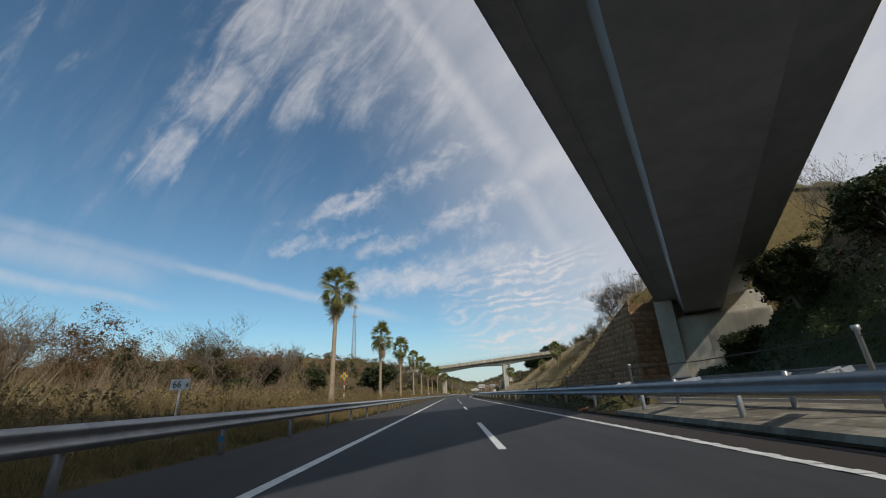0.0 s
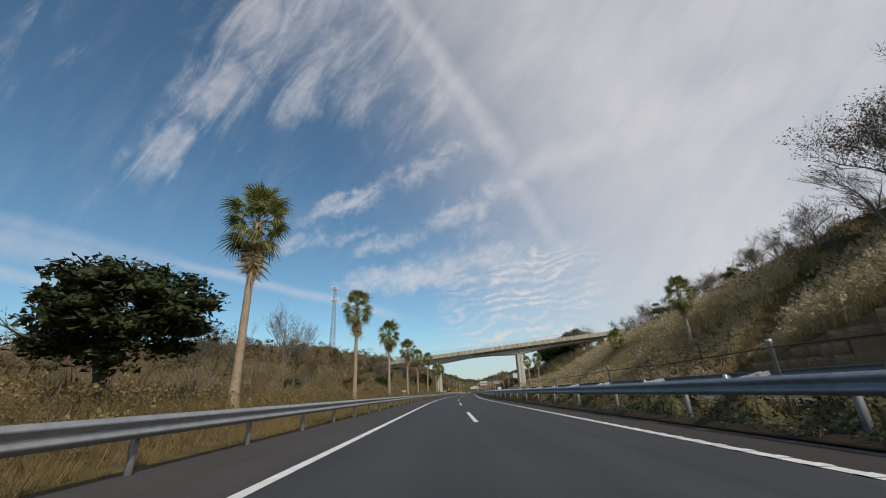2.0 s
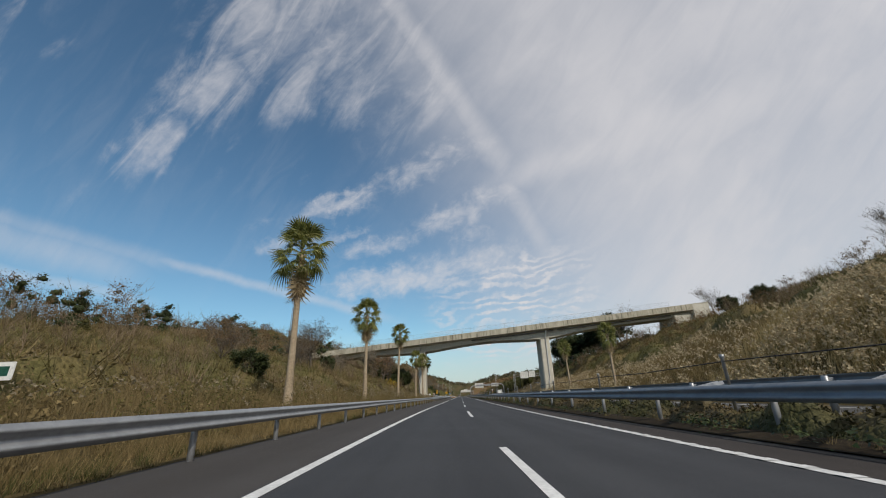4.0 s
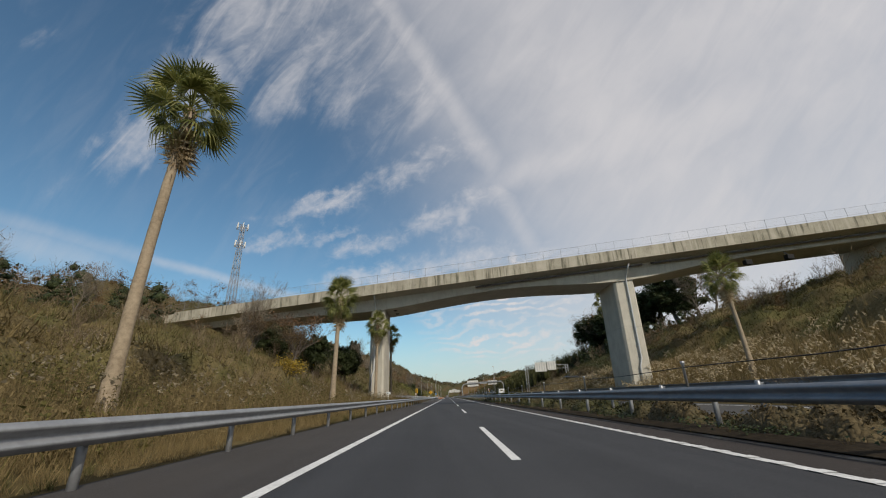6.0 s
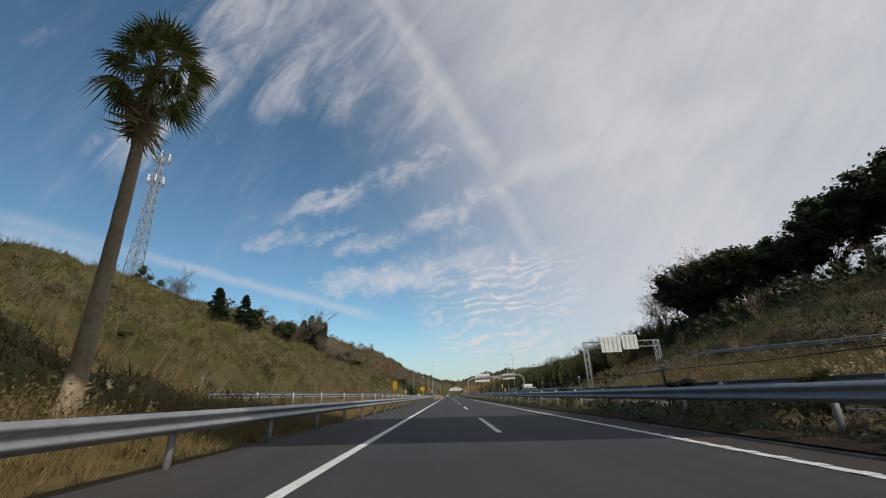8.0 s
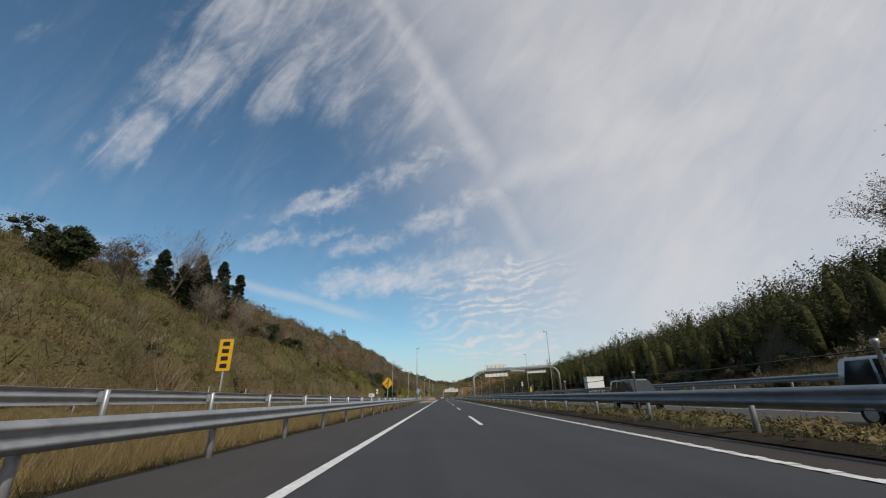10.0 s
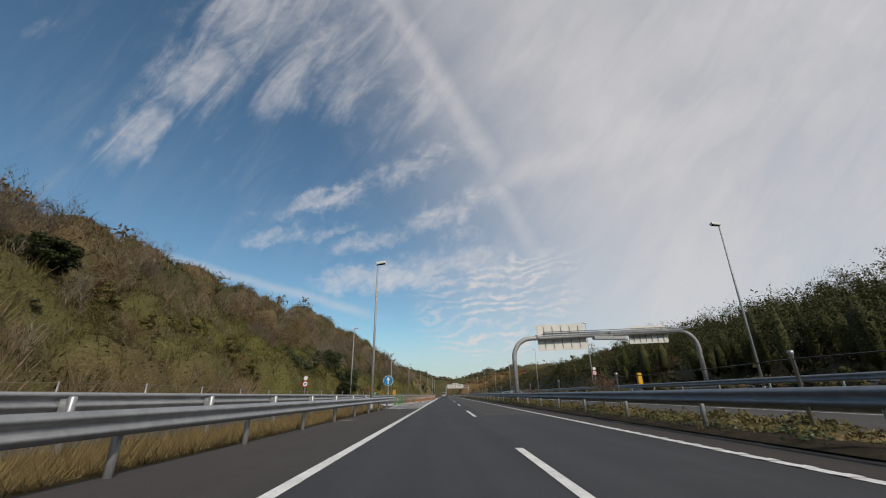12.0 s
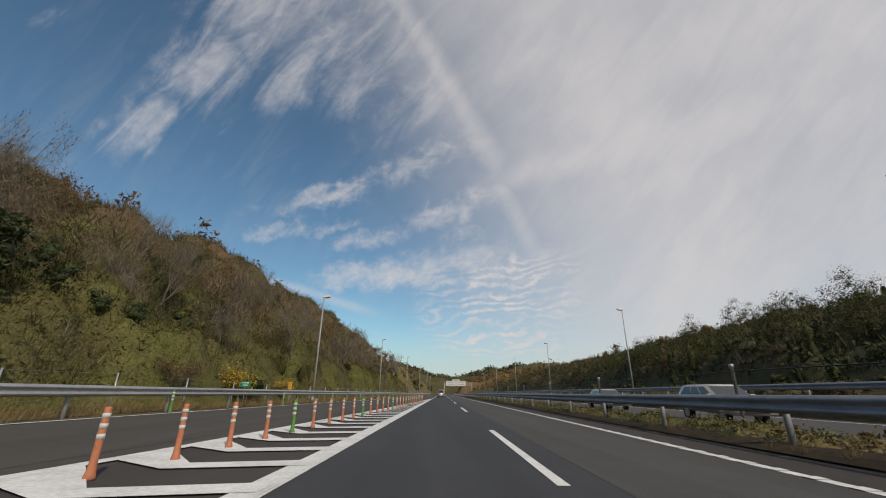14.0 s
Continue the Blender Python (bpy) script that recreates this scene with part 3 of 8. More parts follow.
def guardrail(name, x, s0, s1, step, top, side, mats, label, extra=None, post_every=1, bracket=False):
    """side 1: the face looks to the left, -1: to the right. x and top may follow s."""
    fx = x if callable(x) else (lambda s: x)
    fz = top if callable(top) else (lambda s: top)
    rail = empty(name, Matrix.Identity(4), label, "guardrail")
    n = int(round((s1 - s0) / step))
    beam = beam_mesh(step * STATION, mats[0], side)
    bm = bmesh.new()
    box(bm, (min(0, 0.12 * side), -0.05, 0.06), (max(0, 0.12 * side), 0.05, 0.29), 0.01)
    blk = bpy.data.meshes.new("spacer")
    bm.to_mesh(blk)
    bm.free()
    blk.materials.append(mats[0])
    posts = {}
    for i in range(n):
        s = s0 + i * step
        xa, xb, za, zb = fx(s), fx(s + step), fz(s), fz(s + step)
        a, b = W(s, xa, za - 0.35), W(s + step, xb, zb - 0.35)
        d = (b - a)
        m = Matrix.Translation(a) @ Vector((d.x, d.y, 0)).to_track_quat("Y", "Z").to_matrix().to_4x4() @ Matrix.Rotation(math.atan2(d.z, math.hypot(d.x, d.y)), 4, "X")
        child("beam", beam, rail, m)
        child("spacer", blk, rail, m)
        if i % post_every == 0:
            g = ground_z(s, xa)
            h = round(za - 0.02 - max(g, 0) + 0.0, 1)
            if h not in posts:
                posts[h] = post_mesh(h, 0.065, mats[1], 0.16 * side)
            child("post", posts[h], rail, Matrix.Translation(Vector((0, 0, za - 0.02 - h))) @ pose(a.x, a.y, 0, 0, 0, -math.degrees(turn(s))))
    return rail


STEEL = (MAT["steel"], MAT["steel"])
DULL = (MAT["steel_dull"], MAT["steel"])
RAIL_X, POST_GAP = -6.06, 3.4
guardrail("guardrail", RAIL_X, -39.3, 311.1, POST_GAP, 0.90, -1, STEEL, "grey galvanised steel guardrail on round posts beside the shoulder")
guardrail("median_guardrail", 5.25, -40, 560, 4.0, 1.07, 1, DULL, "blue-grey galvanised steel guardrail along the median")
guardrail("median_guardrail", 6.75, -40, 236, 4.0, 1.2, -1, DULL, "blue-grey galvanised guardrail on the median's far edge")
guardrail("outer_guardrail", 18.3, 236, 560, 4.0, lambda s: 1.0 + 0.75 * smooth01((s - 224) / 22) * smooth01((560 - s) / 60), 1, DULL, "grey guardrail at the outer edge of the opposite road")

guardrail("ramp_guardrail", lambda s: ramp_in(s) + 0.75, 206, 307, 3.4, lambda s: 0.95 + ramp_z(s, ramp_in(s)), 1, STEEL, "galvanised guardrail between slip road and motorway")
guardrail("ramp_guardrail", lambda s: ramp_out(s) - 0.6, 268, 482, 4.0, lambda s: 0.95 + ramp_z(s, ramp_out(s)), -1, STEEL, "galvanised guardrail along the outer edge of the slip road")

# ---- the long overpass: box girder on two wall piers, slightly skewed ----
b2_head = turn(187.0)
B2_ALONG = Vector((math.sin(b2_head), math.cos(b2_head), 0))
B2_ACROSS = Vector((math.cos(b2_head), -math.sin(b2_head), 0))
B2_ORIGIN = W(187.0, 0.0)
B2_SKEW = -0.126


def b2_at(x, o, z):
    """x across the road, o metres beyond the near parapet."""
    s = (181.3 + B2_SKEW * x + o - 187.0) * STATION
    return B2_ORIGIN + B2_ACROSS * x + B2_ALONG * s + Vector((0, 0, z))


def b2_top(x):
    return 15.26 + 0.0683 * x


def b2_soffit(x):
    deep = max(0.70 * math.exp(-((x + 10.3) / 9.0) ** 2), 1.05 * math.exp(-((x - 21.7) / 9.0) ** 2))
    return b2_top(x) - 1.54 - deep


def across(section, x0, x1, mat, name, parent, label, step=2.0):
    bm = bmesh.new()
    n = int(math.ceil((x1 - x0) / step))
    rows = [[bm.verts.new(b2_at(x0 + (x1 - x0) * i / n, o, z)) for o, z in section(x0 + (x1 - x0) * i / n)] for i in range(n + 1)]
    k = len(rows[0])
    for a, b in zip(rows, rows[1:]):
        for j in range(k):
            bm.faces.new((a[j], a[(j + 1) % k], b[(j + 1) % k], b[j]))
    bm.faces.new(rows[0][::-1])
    bm.faces.new(rows[-1])
    bmesh.ops.recalc_face_normals(bm, faces=bm.faces)
    return part(name, bm, mat, parent, label)


bridge = empty("overpass_bridge", Matrix.Identity(4), "long grey concrete overpass with stained parapets over the motorway", "bridge")
X0, X1 = -64.0, 60.0
BOX0, BOX1, WIDE = 1.6, 6.5, 8.1
deck = across(lambda x: [(BOX0, b2_soffit(x)), (BOX1, b2_soffit(x)), (BOX1 + 0.25, b2_top(x) - 0.7), (WIDE, b2_top(x) - 0.32), (WIDE, b2_top(x) - 0.05), (0.0, b2_top(x) - 0.05), (0.0, b2_top(x) - 0.32), (BOX0 - 0.25, b2_top(x) - 0.7)], X0, X1, MAT["concrete"], "deck", bridge, "grey concrete box girder with haunches")
across(lambda x: [(0.28, b2_top(x) - 0.1), (-0.06, b2_top(x) - 0.42), (-0.09, b2_top(x) + 1.0), (0.2, b2_top(x) + 1.02)], X0, X1, MAT["parapet"], "parapet", bridge, "stained concrete parapet with dark streaks")
across(lambda x: [(WIDE - 0.28, b2_top(x) - 0.1), (WIDE + 0.06, b2_top(x) - 0.42), (WIDE + 0.09, b2_top(x) + 1.0), (WIDE - 0.2, b2_top(x) + 1.02)], X0, X1, MAT["parapet"], "parapet", bridge, "stained concrete parapet with dark streaks")


def pier(cx, z0, wide, o0, o1):
    """A wall pier with chamfered edges, long side along the road, and faint lift joints."""
    bm = bmesh.new()
    c = 0.22
    prof = [(o0 + c, -wide / 2), (o1 - c, -wide / 2), (o1, -wide / 2 + c), (o1, wide / 2 - c), (o1 - c, wide / 2), (o0 + c, wide / 2), (o0, wide / 2 - c), (o0, -wide / 2 + c)]
    mid_o = (o0 + o1) / 2
    lifts = [(z0, 0), (4.2, 0), (4.21, .02), (4.24, .02), (4.25, 0), (8.3, 0), (8.31, .02), (8.34, .02), (8.35, 0), (99, 0)]
    rows = []
    for z, inset in lifts:
        row = []
        for o, x in prof:
            zt = b2_soffit(cx + x) + 0.02
            row.append(bm.verts.new(b2_at(cx + x * (1 - inset / wide * 2), mid_o + (o - mid_o) * (1 - inset / 2.7), min(z, zt))))
        rows.append(row)
    for a, b in zip(rows, rows[1:]):
        for j in range(8):
            bm.faces.new((a[j], a[(j + 1) % 8], b[(j + 1) % 8], b[j]))
    bm.faces.new(rows[-1])
    bm.faces.new(rows[0][::-1])
    bmesh.ops.recalc_face_normals(bm, faces=bm.faces)
    return part("pier", bm, MAT["concrete"], bridge, "tall smooth concrete wall pier")


pier(-10.35, 0.3, 1.95, BOX0 + 0.15, BOX1 - 0.1)
pier(21.75, 0.3, 2.4, BOX0 + 0.15, BOX1 - 0.1)
# drain pipes, clamps, inspection holes painted as flat dark discs
pipe = material("grey pipe", 0.5)[0]
pipe.node_tree.nodes["Principled BSDF"].inputs["Base Color"].default_value = (0.52, 0.53, 0.52, 1)
shade_and_housing = material("black of painted shade and housings", 0.9)[0]
shade_and_housing.node_tree.nodes["Principled BSDF"].inputs["Base Color"].default_value = (0.02, 0.02, 0.02, 1)
for cx, dx in ((-10.35, -0.3), (21.75, 0.2)):
    zt = b2_soffit(cx)
    path = [b2_at(cx + dx, 0.3, zt + 1.7), b2_at(cx + dx, 0.9, zt + 1.1), b2_at(cx + dx, BOX0 - 0.05, zt + 0.3), b2_at(cx + dx, BOX0 - 0.02, zt - 0.5),
            b2_at(cx + dx, BOX0 - 0.02, 4.6), b2_at(cx + dx - 0.3, BOX0 - 0.02, 3.7), b2_at(cx + dx - 0.3, BOX0 - 0.02, 1.0)]
    tube("drain_pipe", path, 0.1, pipe, bridge, 8, label="grey plastic drain pipe")
    for z in (12.0, 10.2, 8.2, 6.2, 5.0):
        bm = bmesh.new()
        box(bm, (-0.2, -0.07, -0.035), (0.2, 0.07, 0.035), 0.01)
        c = part("clamp", bm, MAT["steel_dull"], bridge, "steel pipe clamp")
        c.matrix_basis = Matrix.Translation(b2_at(cx + dx, BOX0 + 0.02, z))
pipe_dark = mottled("dark grey pipe", (0.10, 0.095, 0.09), (0.19, 0.18, 0.17), 3.0, 0.6, pos=local)
hanger = mesh_from("hanger", *tube_mesh([(0, 0, -0.16), (0, 0.0, 0.55)], [0.03, 0.03], 5), MAT["steel_dull"])
for lo, hi in ((3.0, 24.0), (25.0, 52.0)):
    n = 8
    tube("service_pipe", [b2_at(x, 1.1, b2_top(x) - 0.95) for x in [lo + (hi - lo) * i / n for i in range(n + 1)]], 0.13, pipe_dark, bridge, 8, label="dark grey service pipe")
    x = lo + 0.6
    while x < hi:
        child("hanger", hanger, bridge, Matrix.Translation(b2_at(x, 1.1, b2_top(x) - 0.95)))
        x += 2.1
# solid near-black discs, their colour standing for the shade inside open holes
for o in (3.0, 4.9):
    bm = bmesh.new()
    r = bmesh.ops.create_cone(bm, cap_ends=True, segments=20, radius1=0.42, radius2=0.42, depth=0.012)
    h = part("hole", bm, shade_and_housing, bridge, "flat dark disc painted as the shade of an opening")
    h.matrix_basis = Matrix.Translation(b2_at(-8.2, o, b2_soffit(-8.2) - 0.002))
# railing fence on the parapet
for o in (0.06, WIDE - 0.06):
    post = mesh_from("fence_post", *tube_mesh([(0, 0, 0), (0, 0, 1.25)], [0.02, 0.02], 5), MAT["steel_dull"])
    for i in range(48):
        x = -52 + i * 2.2
        child("fence_post", post, bridge, Matrix.Translation(b2_at(x, o, b2_top(x) + 1.0)))
    for dz in (1.28, 2.22):
        tube("fence_rail", [b2_at(x, o, b2_top(x) + dz) for x in (-52, -20, 20, 51.4)], 0.014, MAT["steel_dull"], bridge, 4)
    vs, fs = [], []
    for i in range(430):
        x = -52 + i * 0.24
        for lean in (0.95, -0.95):
            a, b = b2_at(x, o, b2_top(x) + 1.3), b2_at(x + lean, o, b2_top(x) + 2.22)
            w = Vector((0.0, 0.0, 0.004))
            k = len(vs)
            vs += [a - w, a + w, b + w, b - w]
            fs.append((k, k + 1, k + 2, k + 3))
    tagged(child("mesh_wire", mesh_from("mesh_wire", vs, fs, MAT["steel"]), bridge), kind="stuff")
# the bank seat at the right end
bm = bmesh.new()
for x0, x1, o0, o1, z1 in ((52.5, 60.0, 0.6, WIDE - 0.6, -1.4), (56.5, 60.0, -0.1, WIDE + 0.1, 0.9)):
    vs = [bm.verts.new(b2_at(x, o, z)) for z in (6.0, b2_top(56) + z1) for x, o in ((x0, o0), (x1, o0), (x1, o1), (x0, o1))]
    for f in ((0, 1, 2, 3), (4, 5, 6, 7), (0, 1, 5, 4), (1, 2, 6, 5), (2, 3, 7, 6), (3, 0, 4, 7)):
        bm.faces.new([vs[i] for i in f])
bmesh.ops.recalc_face_normals(bm, faces=bm.faces)
part("abutment", bm, MAT["concrete"], bridge, "concrete abutment in the bank")
# two floodlights under the deck
for x, o in ((36.0, 1.3), (40.6, 1.3)):
    lamp = empty("floodlight", Matrix.Translation(b2_at(x, o, b2_top(x) - 2.3)), "black floodlight hanging under the bridge deck", "floodlight", "floodlights under the bridge")
    bm = bmesh.new()
    box(bm, (-0.4, -0.3, -0.45), (0.4, 0.3, 0.15), 0.08)
    part("housing", bm, shade_and_housing, lamp)
    tube("bracket", [(0, 0, 0.1), (0, 0.4, 0.6), (0, 0.6, 2.1)], 0.05, MAT["steel_dull"], lamp, 6)

# ---- the skew bridge overhead at the start ----
skew_bridge = empty("skew_bridge", Matrix.Identity(4), "dark blue-grey skew overpass with a mesh fence", "bridge")
SK_END = Vector((26.9, 44.3, 0))
sk_dir = Vector((1.0, 1.42, 0)).normalized()
sk_nor = Vector((sk_dir.y, -sk_dir.x, 0))
SKZ = 11.35


def sk_at(d, o, z):
    """d metres back from the abutment, o metres from the far edge."""
    p = SK_END - sk_dir * d + sk_nor * o
    return Vector((p.x, p.y * STATION, z))


def sk_bar(section, d0, d1, mat, name, label):
    bm = bmesh.new()
    rows = [[bm.verts.new(sk_at(d0 + (d1 - d0) * i / 14, o, z)) for o, z in section(d0 + (d1 - d0) * i / 14)] for i in range(15)]
    k = len(rows[0])
    for a, b in zip(rows, rows[1:]):
        for j in range(k):
            bm.faces.new((a[j], a[(j + 1) % k], b[(j + 1) % k], b[j]))
    bm.faces.new(rows[0][::-1])
    bm.faces.new(rows[-1])
    bmesh.ops.recalc_face_normals(bm, faces=bm.faces)
    return part(name, bm, mat, skew_bridge, label)


sk_bar(lambda d: [(0.0, SKZ), (0.0, SKZ - 0.25), (2.4, SKZ - 0.65), (2.7, SKZ - 2.2), (6.5, SKZ - 2.2), (6.8, SKZ - 0.65), (9.2, SKZ - 0.25), (9.2, SKZ)], -0.4, 95, MAT["soffit"], "deck", "blue-grey painted box girder")
sk_bar(lambda d: [(-0.04, SKZ - 0.3), (-0.04, SKZ + 0.85), (0.24, SKZ + 0.85), (0.24, SKZ - 0.02)], -8, 95, MAT["soffit"], "parapet", "blue-grey edge beam")
sk_bar(lambda d: [(8.96, SKZ - 0.02), (8.96, SKZ + 0.85), (9.24, SKZ + 0.85), (9.24, SKZ - 0.3)], -8, 95, MAT["parapet"], "parapet", "grey concrete parapet")
# added steel bar imitates the highlight along the fascia edge
sk_bar(lambda d: [(0.78, SKZ - 0.46), (0.78, SKZ - 0.40), (0.84, SKZ - 0.40), (0.84, SKZ - 0.46)], 0, 95, MAT["steel"], "conduit", "thin steel bar added as the bright fascia edge highlight")
post = mesh_from("fence_post", *tube_mesh([(0, 0, 0), (0, 0, 1.35)], [0.045, 0.045], 6), MAT["steel"])
for i in range(40):
    child("fence_post", post, skew_bridge, Matrix.Translation(sk_at(-7.5 + 1.5 * i, 0.1, SKZ + 0.83)))
for dz in (0.95, 1.5, 2.15):
    tube("fence_rail", [sk_at(d, 0.1, SKZ + dz) for d in (-7.5, 20, 51)], 0.022, MAT["steel"], skew_bridge, 4)
vs, fs = [], []
for i in range(330):
    for lean in (1.2, -1.2):
        a, b = sk_at(-7.5 + i * 0.18, 0.1, SKZ + 0.95), sk_at(-7.5 + i * 0.18 + lean, 0.1, SKZ + 2.15)
        w = sk_dir * 0.004
        k = len(vs)
        vs += [a - w, a + w, b + w, b - w]
        fs.append((k, k + 1, k + 2, k + 3))
tagged(child("mesh_wire", mesh_from("mesh_wire", vs, fs, MAT["steel"]), skew_bridge), kind="stuff")


def sk_block(name, d0, d1, o0, o1, z0, z1, mat, label, z1b=None):
    bm = bmesh.new()
    vs = [bm.verts.new(sk_at(d, o, z)) for z, d, o in ((z0, d0, o0), (z0, d1, o0), (z0, d1, o1), (z0, d0, o1), (z1, d0, o0), (z1, d1, o0), (z1b or z1, d1, o1), (z1b or z1, d0, o1))]
    for f in ((0, 1, 2, 3), (4, 5, 6, 7), (0, 1, 5, 4), (1, 2, 6, 5), (2, 3, 7, 6), (3, 0, 4, 7)):
        bm.faces.new([vs[i] for i in f])
    bmesh.ops.recalc_face_normals(bm, faces=bm.faces)
    bmesh.ops.bevel(bm, geom=list(bm.edges), offset=0.04, segments=1, affect="EDGES")
    return part(name, bm, mat, skew_bridge, label)


sk_block("abutment", -2.5, 1.6, 1.7, 10.6, -0.2, SKZ - 2.75, MAT["concrete"], "grey concrete abutment wall")
sk_block("wing_wall", -6.5, 2.2, -0.25, 1.7, -0.2, SKZ - 0.4, MAT["concrete"], "weathered grey concrete wing wall")
sk_block("back_wall", -1.4, -0.46, 1.7, 10.6, SKZ - 2.75, SKZ - 0.3, MAT["concrete"], "concrete back wall behind the girder")
sk_block("bearing_seat", 0.2, 1.3, 6.2, 8.6, SKZ - 2.75, SKZ - 2.2, MAT["concrete"], "pale concrete bearing seat")
for i in range(42):
    bm = bmesh.new()
    box(bm, (-0.03, -0.045, 0.0), (0.03, 0.045, SKZ - 3.2))
    r = part("rib", bm, MAT["concrete"], skew_bridge)
    p = sk_at(1.62, 4.6 + i * 0.14, 0.2)
    r.matrix_basis = pose(p.x, p.y, p.z, 0, 0, math.degrees(math.atan2(sk_nor.y * STATION, sk_nor.x)) + 90)

# ---- retaining wall of large blocks ----
wall = empty("retaining_wall", Matrix.Identity(4), "brown block retaining wall stepping down the cutting", "wall", kind="structure")
MAT["block"] = mottled("brown wall block", (0.18, 0.108, 0.060), (0.35, 0.22, 0.128), 1.4, 0.92, big=0.25, bump_by=0.8, bump_scale=9.0, spec=0.15, pos=local, random_by=0.45)
MAT["joint"] = mottled("dark wall joint", (0.13, 0.08, 0.045), (0.22, 0.14, 0.08), 3.0, 0.95, spec=0.1)
core = strip("core", lambda s: [(WALL_X + 0.03, 0.0), (WALL_X + 0.03, wall_top(s) - 0.1), (WALL_X + 0.5, wall_top(s) - 0.1), (WALL_X + 0.5, 0.0)], WALL_FROM, WALL_TO, 1.0, MAT["joint"], wall, closed=True)
BLOCKS = []
for v, (ln, ht) in enumerate(((1.3, 0.7), (0.9, 0.7), (1.7, 0.7), (1.3, 0.7), (0.6, 0.7), (1.1, 1.4), (0.8, 1.4))):
    rng = random.Random(v)
    bm = bmesh.new()
    vs, fs = [], []
    ny, nz = 5, 4
    for j in range(ny):
        for k in range(nz):
            rim = j in (0, ny - 1) or k in (0, nz - 1)
            y, z = 0.01 + (ln - 0.02) * j / (ny - 1), 0.01 + (ht - 0.02) * k / (nz - 1)
            vs.append((0.06 if rim else rng.uniform(-0.05, 0.02), y + (0 if rim else rng.uniform(-.05, .05)), z + (0 if rim else rng.uniform(-.04, .04))))
    for j in range(ny - 1):
        for k in range(nz - 1):
            q = j * nz + k
            fs.append((q, q + 1, q + nz + 1, q + nz))
    ring = [j * nz for j in range(ny)] + [(ny - 1) * nz + k for k in range(1, nz)] + [j * nz + nz - 1 for j in range(ny - 2, -1, -1)] + [k for k in range(nz - 2, 0, -1)]
    k0 = len(vs)
    vs += [(0.2, vs[i][1], vs[i][2]) for i in ring]
    for i in range(len(ring)):
        j = (i + 1) % len(ring)
        fs.append((ring[i], ring[j], k0 + j, k0 + i))
    bm.free()
    BLOCKS.append((ln, ht, mesh_from("block", vs, fs, MAT["block"])))
rng = random.Random(9)
taken = set()
for row in range(17):
    s = WALL_FROM - rng.uniform(0, 0.5)
    while s < WALL_TO - 1.0:
        ln, ht, me = BLOCKS[rng.choice((0, 0, 1, 1, 2, 3, 4, 5, 6))]
        if ht > 1 and (row % 2 or 0.7 * row + 1.5 > wall_top(s + ln)):
            ln, ht, me = BLOCKS[1]
        cells = {(row, int(q * 5)) for q in (s + 0.1, s + ln * 0.42, s + ln * 0.84 - 0.1)}
        if cells & taken:
            s += 0.2
            continue
        if ht > 1:
            taken |= {(row + 1, q) for q in range(int(s * 5), int((s + ln * 0.84) * 5) + 1)}
        if 0.7 * row + 0.75 < wall_top(s + ln / 2):
            child("block", me, wall, at(s, WALL_X - 0.1 + rng.uniform(-.05, .02), 0.05 + 0.7 * row))
        s += ln / STATION
# the wall turns in towards the abutment
R0, R1 = (WALL_X + 0.02, (WALL_FROM - 0.05) * STATION), (27.6, 43.3 * STATION)
r_len = math.hypot(R1[0] - R0[0], R1[1] - R0[1])
r_yaw = math.degrees(math.atan2(R1[1] - R0[1], R1[0] - R0[0]))
r_top = lambda u: min(wall_top(WALL_FROM + 1) + 0.45 * u, 10.9)
bm = bmesh.new()
rows = []
for u in [r_len * i / 8 for i in range(9)]:
    p = Vector((R0[0] + (R1[0] - R0[0]) * u / r_len, R0[1] + (R1[1] - R0[1]) * u / r_len, 0))
    rows.append([bm.verts.new(p + q) for q in (Vector((0, 0.03, -0.3)), Vector((0, 0.03, r_top(u))), Vector((0, 0.5, r_top(u))), Vector((0, 0.5, -0.3)))])
for a, b in zip(rows, rows[1:]):
    for j in range(4):
        bm.faces.new((a[j], a[(j + 1) % 4], b[(j + 1) % 4], b[j]))
bm.faces.new(rows[0])
bm.faces.new(rows[-1][::-1])
bmesh.ops.recalc_face_normals(bm, faces=bm.faces)
part("core", bm, MAT["joint"], wall)
rng = random.Random(19)
for row in range(15):
    u = -rng.uniform(0, 0.4)
    while u < r_len - 0.4:
        ln, ht, me = BLOCKS[rng.choice((0, 1, 2, 3, 4))]
        if 0.7 * row + 1.5 < r_top(u + ln / 2) and u > -0.5:
            base = pose(R0[0], R0[1], 0.0, 0, 0, r_yaw)
            child("block", me, wall, base @ Matrix.Translation((u + ln, -0.1 + rng.uniform(-.05, .02), 0.03 + 0.7 * row)) @ pose(0, 0, 0, 0, 0, 90))
        u += ln

# ---- palms ----


